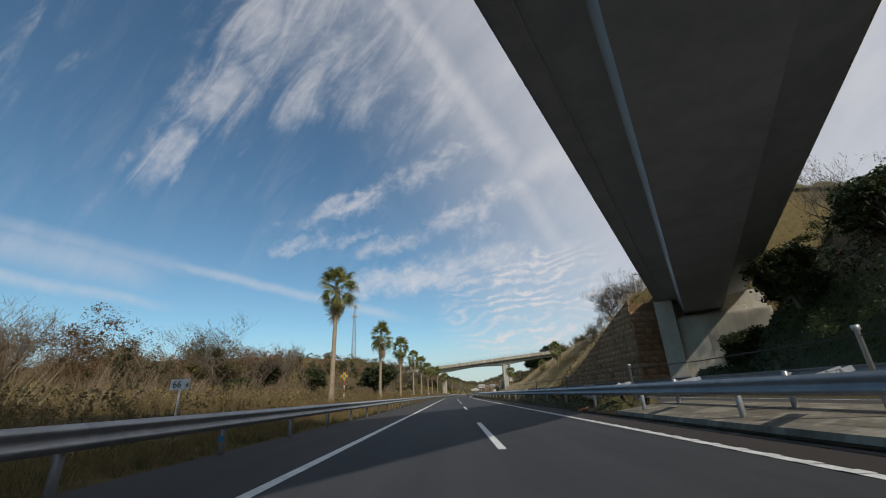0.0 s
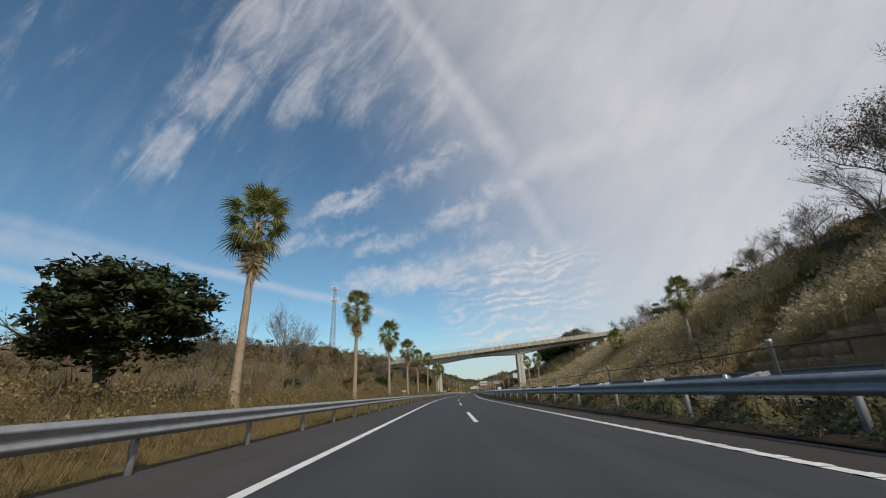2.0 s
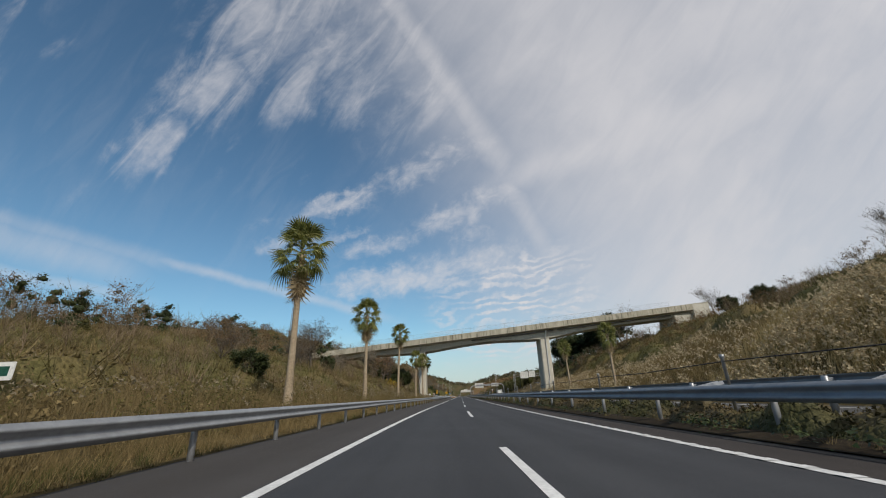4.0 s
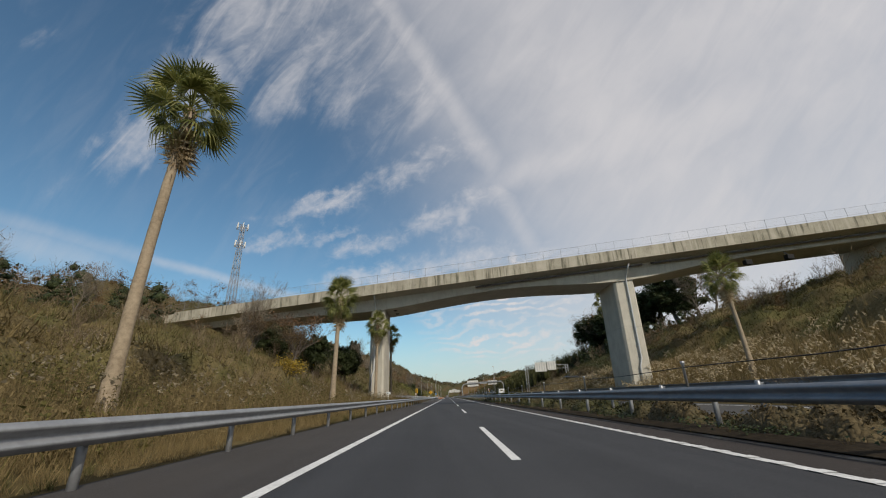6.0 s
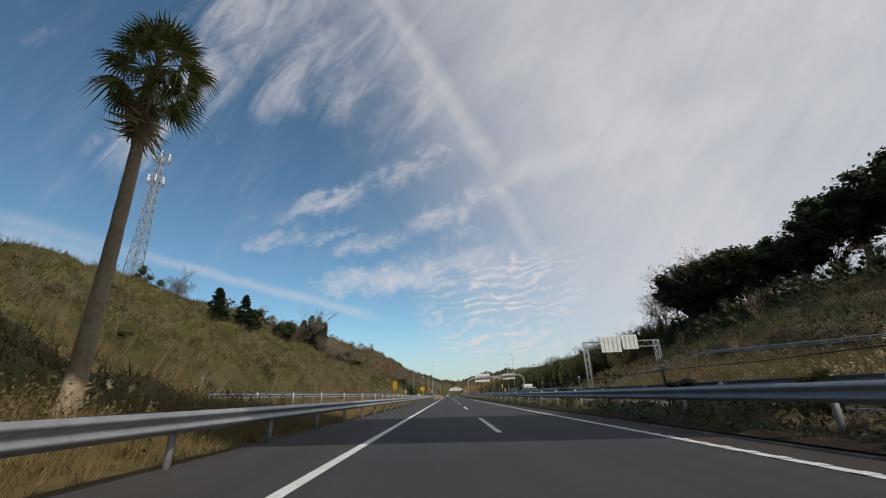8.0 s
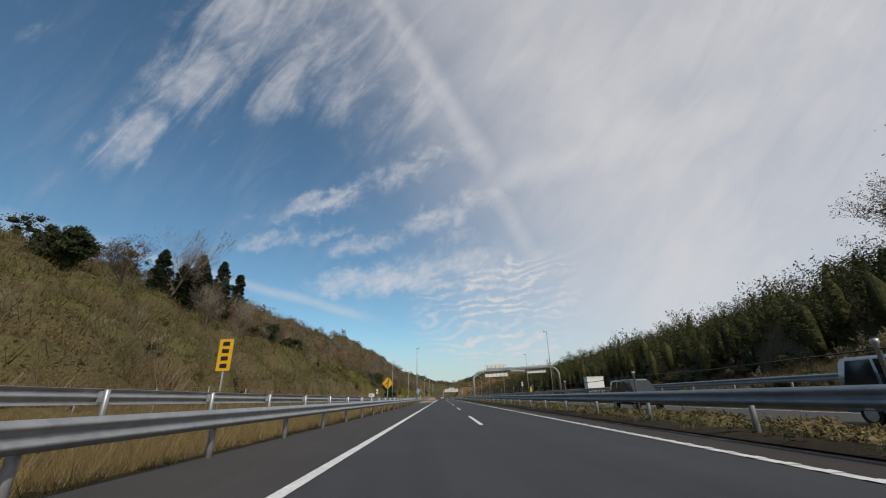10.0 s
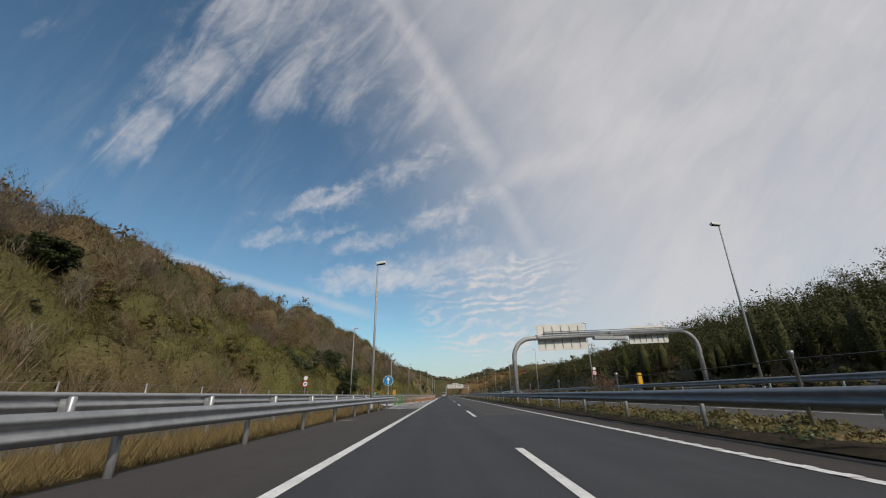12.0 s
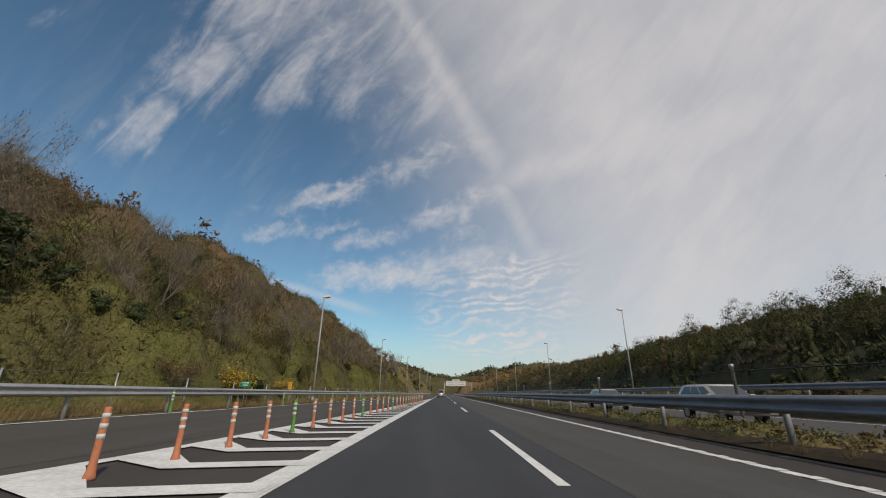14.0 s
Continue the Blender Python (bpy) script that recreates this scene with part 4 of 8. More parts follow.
def fan_leaf(stalk, radius, droop, seed, segs=20):
    """A fan palm leaf along +x: a bare stalk, then a fan whose outer half is split into hanging tips."""
    rng = random.Random(seed)
    path = [(stalk * u, 0.0, -droop * 0.2 * stalk * u * u) for u in (0, 0.33, 0.66, 1.0)]
    vs, fs = tube_mesh(path, [0.03, 0.024, 0.018, 0.013], 4, False)
    hub = Vector(path[-1])
    span = radians(125)
    half = span / segs
    for i in range(segs):
        a = -span + 2 * span * (i + 0.5) / segs
        ln = radius * (0.72 + 0.28 * math.cos(a * 0.8)) * rng.uniform(0.9, 1.08)
        pleat = 0.05 * radius * (1 if i % 2 else -1)
        lift = lambda r, aa: -droop * 0.35 * r * r / radius - 0.22 * abs(math.sin(aa)) * r

        def spot(r, aa, dz=0.0):
            return hub + Vector((r * math.cos(aa), r * math.sin(aa), lift(r, aa) + dz))
        k = len(vs)
        m = ln * 0.46
        tip = spot(ln * 0.93, a + rng.uniform(-.05, .05), -ln * (0.16 + 0.36 * droop) * rng.uniform(0.4, 1.5))
        vs += [hub, spot(m, a - half * 0.98, pleat * 0.4), spot(m, a + half * 0.98, -pleat * 0.4), spot(ln * 0.76, a - half * 0.36, -0.03 - 0.05 * droop), spot(ln * 0.76, a + half * 0.36, -0.03 - 0.05 * droop), tip]
        fs += [(k, k + 1, k + 2), (k + 1, k + 3, k + 4, k + 2), (k + 3, k + 5, k + 4)]
    return vs, fs


FRONDS = [mesh_from("frond", *fan_leaf(st, r, dr, sd), MAT["frond"]) for sd, (st, r, dr) in enumerate(((0.85, 0.80, 0.35), (0.95, 0.80, 0.6), (0.95, 0.78, 1.0), (0.85, 0.76, 1.4)))]
DEAD = [mesh_from("dead_frond", *fan_leaf(0.55, 0.75, 1.5, 40 + i, 12), MAT["dead"]) for i in range(3)]


def palm(s, x, zb, crown, scale, seed):
    """A tall fan palm. crown: height of the crown's middle above its foot."""
    rng = random.Random(seed)
    tree = empty("palm_tree", at(s, x, zb, rng.uniform(0, 360)), "tall fan palm with pale trunk and hanging dead fronds", "palm tree", "palms along the motorway")
    lean = (rng.uniform(-.25, .25), rng.uniform(-.25, .25))
    path, radii = [], []
    for i in range(25):
        u = i / 24
        path.append((lean[0] * u * u, lean[1] * u * u, -0.4 + (crown + 0.4) * u))
        radii.append((0.185 - 0.05 * u + 0.13 * math.exp(-u * 10)) * (1.0 + 0.035 * (i % 2)) * rng.uniform(0.98, 1.02))
    tube("trunk", path, radii, MAT["trunk"], tree, 10)
    top = Vector(path[-1])
    # stubs of old leaf bases under the crown
    vs, fs = [], []
    for i in range(30):
        az, z = rng.uniform(0, 6.28), -0.8 * rng.random()
        d = Vector((math.cos(az), math.sin(az), 0))
        tv, tf = tube_mesh([top + Vector((0, 0, z)) + d * 0.1, top + Vector((0, 0, z + 0.2)) + d * rng.uniform(0.2, 0.3)], [0.05, 0.02], 4)
        fs += [tuple(q + len(vs) for q in f) for f in tf]
        vs += tv
    child("bark_fringe", mesh_from("bark_fringe", vs, fs, MAT["bark_brown"]), tree)
    n = 44
    for i in range(n):
        u = (i + 0.5) / n
        el = 88 - 122 * u + rng.uniform(-13, 13)
        az = i * 137.5 + rng.uniform(-14, 14)
        me = FRONDS[min(3, int(u * 4.4))]
        sc = scale * rng.uniform(0.84, 1.14)
        m = Matrix.Translation(top + Vector((0, 0, 0.55 - 1.05 * u))) @ pose(0, 0, 0, 0, 0, az) @ pose(0, 0, 0, 0, -el, 0) @ pose(0, 0, 0, rng.uniform(-55, 55)) @ Matrix.Diagonal((sc, sc, sc, 1))
        child("frond", me, tree, m)
    for i in range(24):
        az, el = i * 137.5 + rng.uniform(-12, 12), -70 - rng.uniform(0, 19)
        sc = scale * rng.uniform(1.0, 1.6)
        m = Matrix.Translation(top + Vector((0, 0, -0.35 - 0.9 * rng.random()))) @ pose(0, 0, 0, 0, 0, az) @ pose(0, 0, 0, 0, -el, 0) @ pose(0, 0, 0, rng.uniform(-40, 40)) @ Matrix.Diagonal((sc, sc * 0.45, sc * 0.5, 1))
        child("dead_frond", DEAD[i % 3], tree, m)
    return tree


MAT["bark_brown"] = mottled("brown leaf bases", (0.15, 0.10, 0.055), (0.28, 0.20, 0.12), 8.0, 0.9, pos=local)
# station, x, height of the crown's middle over the road, size
PALMS = ((25.9, -9.85, 9.2, 1.0), (45.0, -10.2, 8.4, 1.0), (61.2, -10.0, 9.0, 1.03), (78.8, -9.7, 8.9, .94), (94.8, -9.5, 9.1, 1.03), (110.8, -9.4, 8.8, 1.03), (128.0, -10.0, 9.0, 1.06),
         (148.7, -10.3, 10.7, .95), (165.2, -9.6, 8.4, .92), (182.6, -10.0, 9.7, .95), (193.5, -9.9, 10.1, .9),
         (81.4, 23.9, 9.6, .95), (99.0, 24.6, 7.4, .8), (141.0, 20.6, 8.2, .95), (165.9, 22.2, 9.6, .95), (191.5, 24.0, 14.0, 1.0))
for i, (s, x, c, sc) in enumerate(PALMS):
    g = ground_z(s, x)
    palm(s, x, g, c + 0.3 - g, sc, i + 1)

# ---- trees ----
MAT["bark"] = mottled("grey bark", (0.075, 0.062, 0.05), (0.17, 0.145, 0.12), 6.0, 0.9, pos=local, spec=0.15)
MAT["bark_pale"] = mottled("pale bark", (0.11, 0.092, 0.07), (0.21, 0.178, 0.135), 6.0, 0.9, pos=local, spec=0.15)
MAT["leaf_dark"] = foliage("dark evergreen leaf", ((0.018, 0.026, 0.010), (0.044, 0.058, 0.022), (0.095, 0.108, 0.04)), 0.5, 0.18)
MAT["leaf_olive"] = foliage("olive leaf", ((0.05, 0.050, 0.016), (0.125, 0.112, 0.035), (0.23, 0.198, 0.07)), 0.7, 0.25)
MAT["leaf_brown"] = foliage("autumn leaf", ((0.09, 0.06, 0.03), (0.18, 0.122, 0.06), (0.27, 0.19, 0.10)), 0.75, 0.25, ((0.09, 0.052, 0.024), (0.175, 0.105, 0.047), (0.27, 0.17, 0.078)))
MAT["leaf_red"] = leafy("reddish leaf", ((0.09, 0.04, 0.02), (0.20, 0.10, 0.045), (0.30, 0.18, 0.085)), 0.7, 0.25)
MAT["leaf_yellow"] = leafy("yellow leaf", ((0.22, 0.14, 0.015), (0.40, 0.27, 0.03), (0.5, 0.38, 0.06)), 0.7, 0.3)
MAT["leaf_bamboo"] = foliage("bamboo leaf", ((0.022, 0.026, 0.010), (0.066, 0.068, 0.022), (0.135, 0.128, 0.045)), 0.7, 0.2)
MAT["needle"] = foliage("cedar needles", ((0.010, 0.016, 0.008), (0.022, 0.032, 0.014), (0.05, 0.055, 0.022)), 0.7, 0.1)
MAT["grass_dry"] = leafy("dry grass blade", ((0.13, 0.096, 0.042), (0.22, 0.163, 0.072), (0.33, 0.25, 0.12)), 0.85, 0.3)
MAT["grass_weed"] = leafy("brown-green weeds", ((0.105, 0.080, 0.037), (0.175, 0.132, 0.060), (0.265, 0.202, 0.098)), 0.85, 0.3)
MAT["grass_green"] = leafy("green verge grass", ((0.03, 0.042, 0.012), (0.07, 0.078, 0.022), (0.15, 0.14, 0.05)), 0.8, 0.25)
MAT["plume"] = leafy("pampas plume", ((0.36, 0.28, 0.165), (0.47, 0.38, 0.235), (0.58, 0.49, 0.325)), 0.9, 0.4)
MAT["pampas"] = leafy("pampas blade", ((0.27, 0.20, 0.09), (0.40, 0.31, 0.145), (0.52, 0.42, 0.22)), 0.85, 0.4)
MAT["plume_dull"] = leafy("faded seed heads", ((0.14, 0.115, 0.07), (0.24, 0.20, 0.13), (0.34, 0.29, 0.20)), 0.9, 0.3)
MAT["twig"] = leafy("brown twigs", ((0.11, 0.08, 0.05), (0.175, 0.13, 0.082), (0.25, 0.19, 0.125)), 0.85, 0.0)
MAT["twig_pale"] = leafy("pale twigs", ((0.12, 0.10, 0.07), (0.2, 0.17, 0.12), (0.28, 0.24, 0.18)), 0.85, 0.0)
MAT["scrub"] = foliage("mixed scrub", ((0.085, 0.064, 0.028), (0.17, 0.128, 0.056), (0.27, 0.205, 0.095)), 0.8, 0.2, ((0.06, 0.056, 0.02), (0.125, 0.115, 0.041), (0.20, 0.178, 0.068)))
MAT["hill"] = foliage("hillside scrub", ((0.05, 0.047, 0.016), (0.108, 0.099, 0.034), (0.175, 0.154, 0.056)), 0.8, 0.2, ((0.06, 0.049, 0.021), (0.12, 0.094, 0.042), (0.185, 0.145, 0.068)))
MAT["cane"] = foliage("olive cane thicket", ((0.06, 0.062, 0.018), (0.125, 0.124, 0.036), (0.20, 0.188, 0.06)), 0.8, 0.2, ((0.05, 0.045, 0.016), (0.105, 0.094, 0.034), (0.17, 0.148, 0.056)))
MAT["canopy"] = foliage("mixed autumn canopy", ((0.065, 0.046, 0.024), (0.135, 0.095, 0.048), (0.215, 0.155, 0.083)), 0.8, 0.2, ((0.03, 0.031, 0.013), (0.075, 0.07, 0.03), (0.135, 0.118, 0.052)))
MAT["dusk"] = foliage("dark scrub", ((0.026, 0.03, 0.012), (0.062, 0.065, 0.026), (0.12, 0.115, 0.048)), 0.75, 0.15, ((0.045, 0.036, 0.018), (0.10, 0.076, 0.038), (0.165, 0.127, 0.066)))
MAT["ivy"] = leafy("ivy leaf", ((0.012, 0.022, 0.008), (0.035, 0.055, 0.018), (0.085, 0.105, 0.035)), 0.45, 0.15)


def soup(name, V, F, mat, smooth=True):
    """A triangle mesh from arrays of places and corners."""
    me = bpy.data.meshes.new(name)
    n = len(F)
    me.vertices.add(len(V))
    me.vertices.foreach_set("co", np.asarray(V, np.float32).ravel())
    me.loops.add(n * 3)
    me.loops.foreach_set("vertex_index", np.asarray(F, np.int32).ravel())
    me.polygons.add(n)
    me.polygons.foreach_set("loop_start", np.arange(0, n * 3, 3, dtype=np.int32))
    if smooth:
        me.polygons.foreach_set("use_smooth", np.ones(n, bool))
    for m in mat if isinstance(mat, tuple) else (mat,):
        me.materials.append(m)
    me.update(calc_edges=True)
    me.validate()
    return me


def join(*pairs):
    """One (V, F) of several."""
    V, F, k = [], [], 0
    for v, f in pairs:
        V.append(v), F.append(f + k)
        k += len(v)
    return np.concatenate(V), np.concatenate(F)


def leaf_tris(centres, size, rng, flat=0.0, stretch=1.5):
    """Three-cornered leaves at the centres, turned at random; flat lays them level."""
    c = np.asarray(centres)
    n = len(c)
    nor = rng.normal(size=(n, 3))
    nor[:, 2] = np.abs(nor[:, 2]) + flat
    nor /= np.linalg.norm(nor, axis=1)[:, None]
    u = np.cross(nor, rng.normal(size=(n, 3)))
    u /= np.linalg.norm(u, axis=1)[:, None]
    v = np.cross(nor, u)
    sz = size * rng.uniform(0.6, 1.3, size=(n, 1))
    a, b = u * sz * 0.5 * stretch, v * sz * 0.5
    V = np.stack([c - a * 0.8 + b, c - a * 0.8 - b, c + a * 1.2], 1).reshape(-1, 3)
    return V, np.arange(n * 3).reshape(-1, 3)


def brush_tris(feet, size, rng):
    """Slender upright twigs and stems standing on the feet."""
    c = np.asarray(feet)
    n = len(c)
    az, h = rng.uniform(0, 6.28, n), size * rng.uniform(0.5, 1.2, n)
    lean = rng.normal(size=(n, 2)) * 0.42
    tip = c + np.stack([lean[:, 0] * h, lean[:, 1] * h, h], 1)
    side = np.stack([np.cos(az), np.sin(az), 0 * az], 1) * (size * 0.045)
    return np.stack([c - side, c + side, tip], 1).reshape(-1, 3), np.arange(n * 3).reshape(-1, 3)


def ball(cuts):
    """Corners and faces of an evenly cut ball."""
    bm = bmesh.new()
    bmesh.ops.create_icosphere(bm, subdivisions=cuts, radius=1.0)
    V = np.array([tuple(v.co) for v in bm.verts])
    F = np.array([[v.index for v in f.verts] for f in bm.faces])
    bm.free()
    return V, F


BALL = ball(2)
STONE = ball(1)


def lump(rng, centre, radius, flat=0.8, rough=0.22, shape=BALL):
    """An uneven rounded clump of foliage."""
    V = shape[0] * (1 + rng.normal(size=(len(shape[0]), 1)) * rough)
    V = V * radius * np.array([1, 1, flat]) * rng.uniform(0.85, 1.15, 3) + np.asarray(centre)
    return V, shape[1]


def lumps(seed, centres, radii, leaves, size, flat=0.8, core=0.72, spread=(0.62, 1.12)):
    """Clumps of loose leaves round a rough heart."""
    rng = np.random.default_rng(seed)
    c, r = np.asarray(centres, float), np.asarray(radii, float)
    w = rng.integers(0, len(c), leaves)
    d = rng.normal(size=(leaves, 3))
    d[:, 2] = d[:, 2] * 0.9 + 0.25
    d /= np.linalg.norm(d, axis=1)[:, None]
    p = c[w] + d * (r[w] * rng.uniform(*spread, leaves))[:, None] * np.array([1, 1, flat])
    return join(*[lump(rng, c[i], r[i] * core, flat, 0.2, STONE) for i in range(len(c))], leaf_tris(p, size, rng, 0.2))


def grow(seed, height, spread, levels=4, first=0.3, up=0.5, kids=(3, 4), r0=0.16):
    """Limbs of a tree: (from, to, radius, radius) and the twig ends."""
    rng = random.Random(seed)
    segs, tips = [], []

    def limb(p, d, ln, r, lev):
        steps = 3 if lev < levels else 2
        q = p
        for i in range(steps):
            d = (d + Vector((rng.uniform(-1, 1), rng.uniform(-1, 1), rng.uniform(-.5, .8))) * 0.22).normalized()
            e = q + d * (ln / steps)
            ra, rb = r * (1 - 0.45 * i / steps), r * (1 - 0.45 * (i + 1) / steps)
            segs.append((q, e, ra, rb, lev))
            q = e
            if lev < levels and i >= (1 if lev == 0 else 0):
                for _ in range(rng.randint(*kids) - (1 if lev else 0)):
                    az = rng.uniform(0, 6.28)
                    side = Vector((math.cos(az), math.sin(az), up * rng.uniform(0.3, 1.4)))
                    nd = (d * 0.45 + side * (0.75 * spread)).normalized()
                    limb(q, nd, ln * rng.uniform(0.5, 0.75), rb * 0.55, lev + 1)
        tips.append(q)

    limb(Vector((0, 0, -0.2)), Vector((rng.uniform(-.08, .08), rng.uniform(-.08, .08), 1)), height * (first + 0.25), r0, 0)
    return segs, tips


def limbs_mesh(name, segs, mat, thin=0.012):
    vs, fs = [], []
    for a, b, ra, rb, lev in segs:
        if lev >= 4 or rb < thin * 0.8:
            side = (b - a).cross(Vector((0.3, 0.5, 0.8))).normalized() * max(ra, thin)
            tv, tf = [a - side, a + side, b], [(0, 1, 2)]
        else:
            tv, tf = tube_mesh([a, b], [max(ra, thin), max(rb, thin)], 6 if lev == 0 else (4 if lev < 2 else 3), False)
        fs += [tuple(q + len(vs) for q in f) for f in tf]
        vs += tv
    return mesh_from(name, vs, fs, mat, True)


def tree_kind(seed, height, spread, leaf_mat, leaves, size, cloud, bark="bark", levels=3, up=0.5, flat=0.3, kids=(3, 4), first=0.3, r0=0.16, dense=0):
    """Meshes of one tree: its limbs and its crown, with dense clumps in a full one."""
    segs, tips = grow(seed, height, spread, levels, first, up, kids, r0)
    trunk = limbs_mesh("trunk", segs, MAT[bark])
    crown = None
    if leaves:
        rng = np.random.default_rng(seed)
        t = np.array([tuple(p) for p in tips])
        t = t[t[:, 2] > height * 0.18]
        pick = t[rng.integers(0, len(t), leaves)]
        off = rng.normal(size=(leaves, 3)) * cloud
        off[:, 2] *= 0.7
        parts = [leaf_tris(pick + off, size, rng, flat)]
        if dense:
            cs = t[rng.integers(0, len(t), dense)] + rng.normal(size=(dense, 3)) * 0.12
            rs = rng.uniform(0.34, 0.66, dense) * height / 6
            parts.append(lumps(seed, cs, rs * 1.12, dense * 150, size * 1.25, 0.8, 0.5, (0.4, 1.15)))
        crown = soup("crown", *join(*parts), MAT[leaf_mat])
    return trunk, crown


def cedar_kind(seed, height):
    """A dark conifer of ragged drooping tiers."""
    rng = np.random.default_rng(seed)
    trunk = mesh_from("trunk", *tube_mesh([(0, 0, -0.3), (0, 0, height * 0.5), (0, 0, height * .97)], [0.2, 0.12, 0.02], 6), MAT["bark"], True)
    n = 210
    u = rng.uniform(0.10, 0.99, n) ** 0.85
    lobes = 1 + 0.28 * np.sin(u * 31 + seed) * (1 - 0.5 * u)
    reach = (0.10 + 0.90 * (1 - u) ** 0.7) * height * 0.225 * lobes * np.sqrt(rng.uniform(0.02, 1.15, n))
    az = rng.uniform(0, 6.28, n)
    c = np.stack([np.cos(az) * reach, np.sin(az) * reach, u * height - reach * 0.30], 1)
    parts = [lumps(seed, c, height * rng.uniform(0.028, 0.055, n) * (1.25 - 0.6 * u), n * 90, 0.15, 0.62, spread=(0.4, 1.3))]
    return trunk, soup("crown", *join(*parts), MAT["needle"])


def dome_kind(seed, height, leaf_mat, clumps=60):
    """A broad round evergreen: limbs under a deep crown of clumps."""
    rng = np.random.default_rng(seed)
    segs, tips = grow(seed, height, 0.9, 3, 0.3, 0.5, (3, 4), 0.2)
    d = rng.normal(size=(clumps, 3))
    d /= np.linalg.norm(d, axis=1)[:, None]
    c = d * rng.uniform(0.45, 0.9, (clumps, 1)) * np.array([0.40, 0.40, 0.36]) * height + np.array([0, 0, height * 0.60])
    r = rng.uniform(0.07, 0.125, clumps) * height
    return limbs_mesh("trunk", [g for g in segs if g[1].z < height * 0.75], MAT["bark"]), soup("crown", *lumps(seed, c, r, clumps * 120, 0.15, 0.85, 0.6, (0.5, 1.15)), MAT[leaf_mat])


KINDS = dict(
    evergreen=[dome_kind(11 + i, 6.0, "leaf_dark") for i in range(3)],
    olive=[tree_kind(21 + i, 4.6, 1.0, "leaf_olive", 600, 0.10, 0.22, levels=3, dense=18) for i in range(2)],
    autumn=[tree_kind(31 + i, 6.5, 0.9, "leaf_brown", 2600, 0.085, 0.16, levels=4, up=0.7, kids=(2, 4)) for i in range(3)],
    red=[tree_kind(41, 5.0, 0.9, "leaf_red", 1500, 0.085, 0.16, levels=4, up=0.7, kids=(2, 4))],
    bare=[tree_kind(51 + i, 6.5, 0.85, None, 0, 0, 0, "bark_pale", levels=4, up=0.9, kids=(2, 4), r0=0.12) for i in range(3)],
    yellow=[tree_kind(61, 3.4, 0.8, "leaf_yellow", 1000, 0.13, 0.35, levels=3)],
    bamboo=[tree_kind(71 + i, 8.0, 0.6, "leaf_bamboo", 1800, 0.18, 0.5, levels=3, up=1.6) for i in range(2)],
    cedar=[cedar_kind(81 + i, 11.0) for i in range(3)],
)
TREE_LABEL = dict(evergreen="dense dark evergreen tree on the bank", olive="olive-green bushy tree among dry grass", autumn="half-bare tree with brown autumn leaves", red="small tree with reddish leaves",
                  bare="leafless pale-branched tree on the slope", yellow="small bush with bright yellow leaves", bamboo="feathery green bamboo clump", cedar="tall dark cedar on the hillside")


def tree(kind, s, x, height, seed=0, sink=0.15, wide=1.0):
    rng = random.Random(seed)
    ref = dict(evergreen=6.1, olive=5.2, autumn=7.2, red=5.6, bare=7.2, yellow=3.8, bamboo=8.6, cedar=11.0)[kind]
    trunk, crown = KINDS[kind][rng.randrange(len(KINDS[kind]))]
    k = height / ref
    ob = empty(kind + "_tree", at(s, x, ground_z(s, x) - sink, rng.uniform(0, 360)) @ Matrix.Diagonal((k * wide, k * wide, k, 1)), TREE_LABEL[kind], "tree")
    child("trunk", trunk, ob)
    if crown:
        child("crown", crown, ob)
    return ob


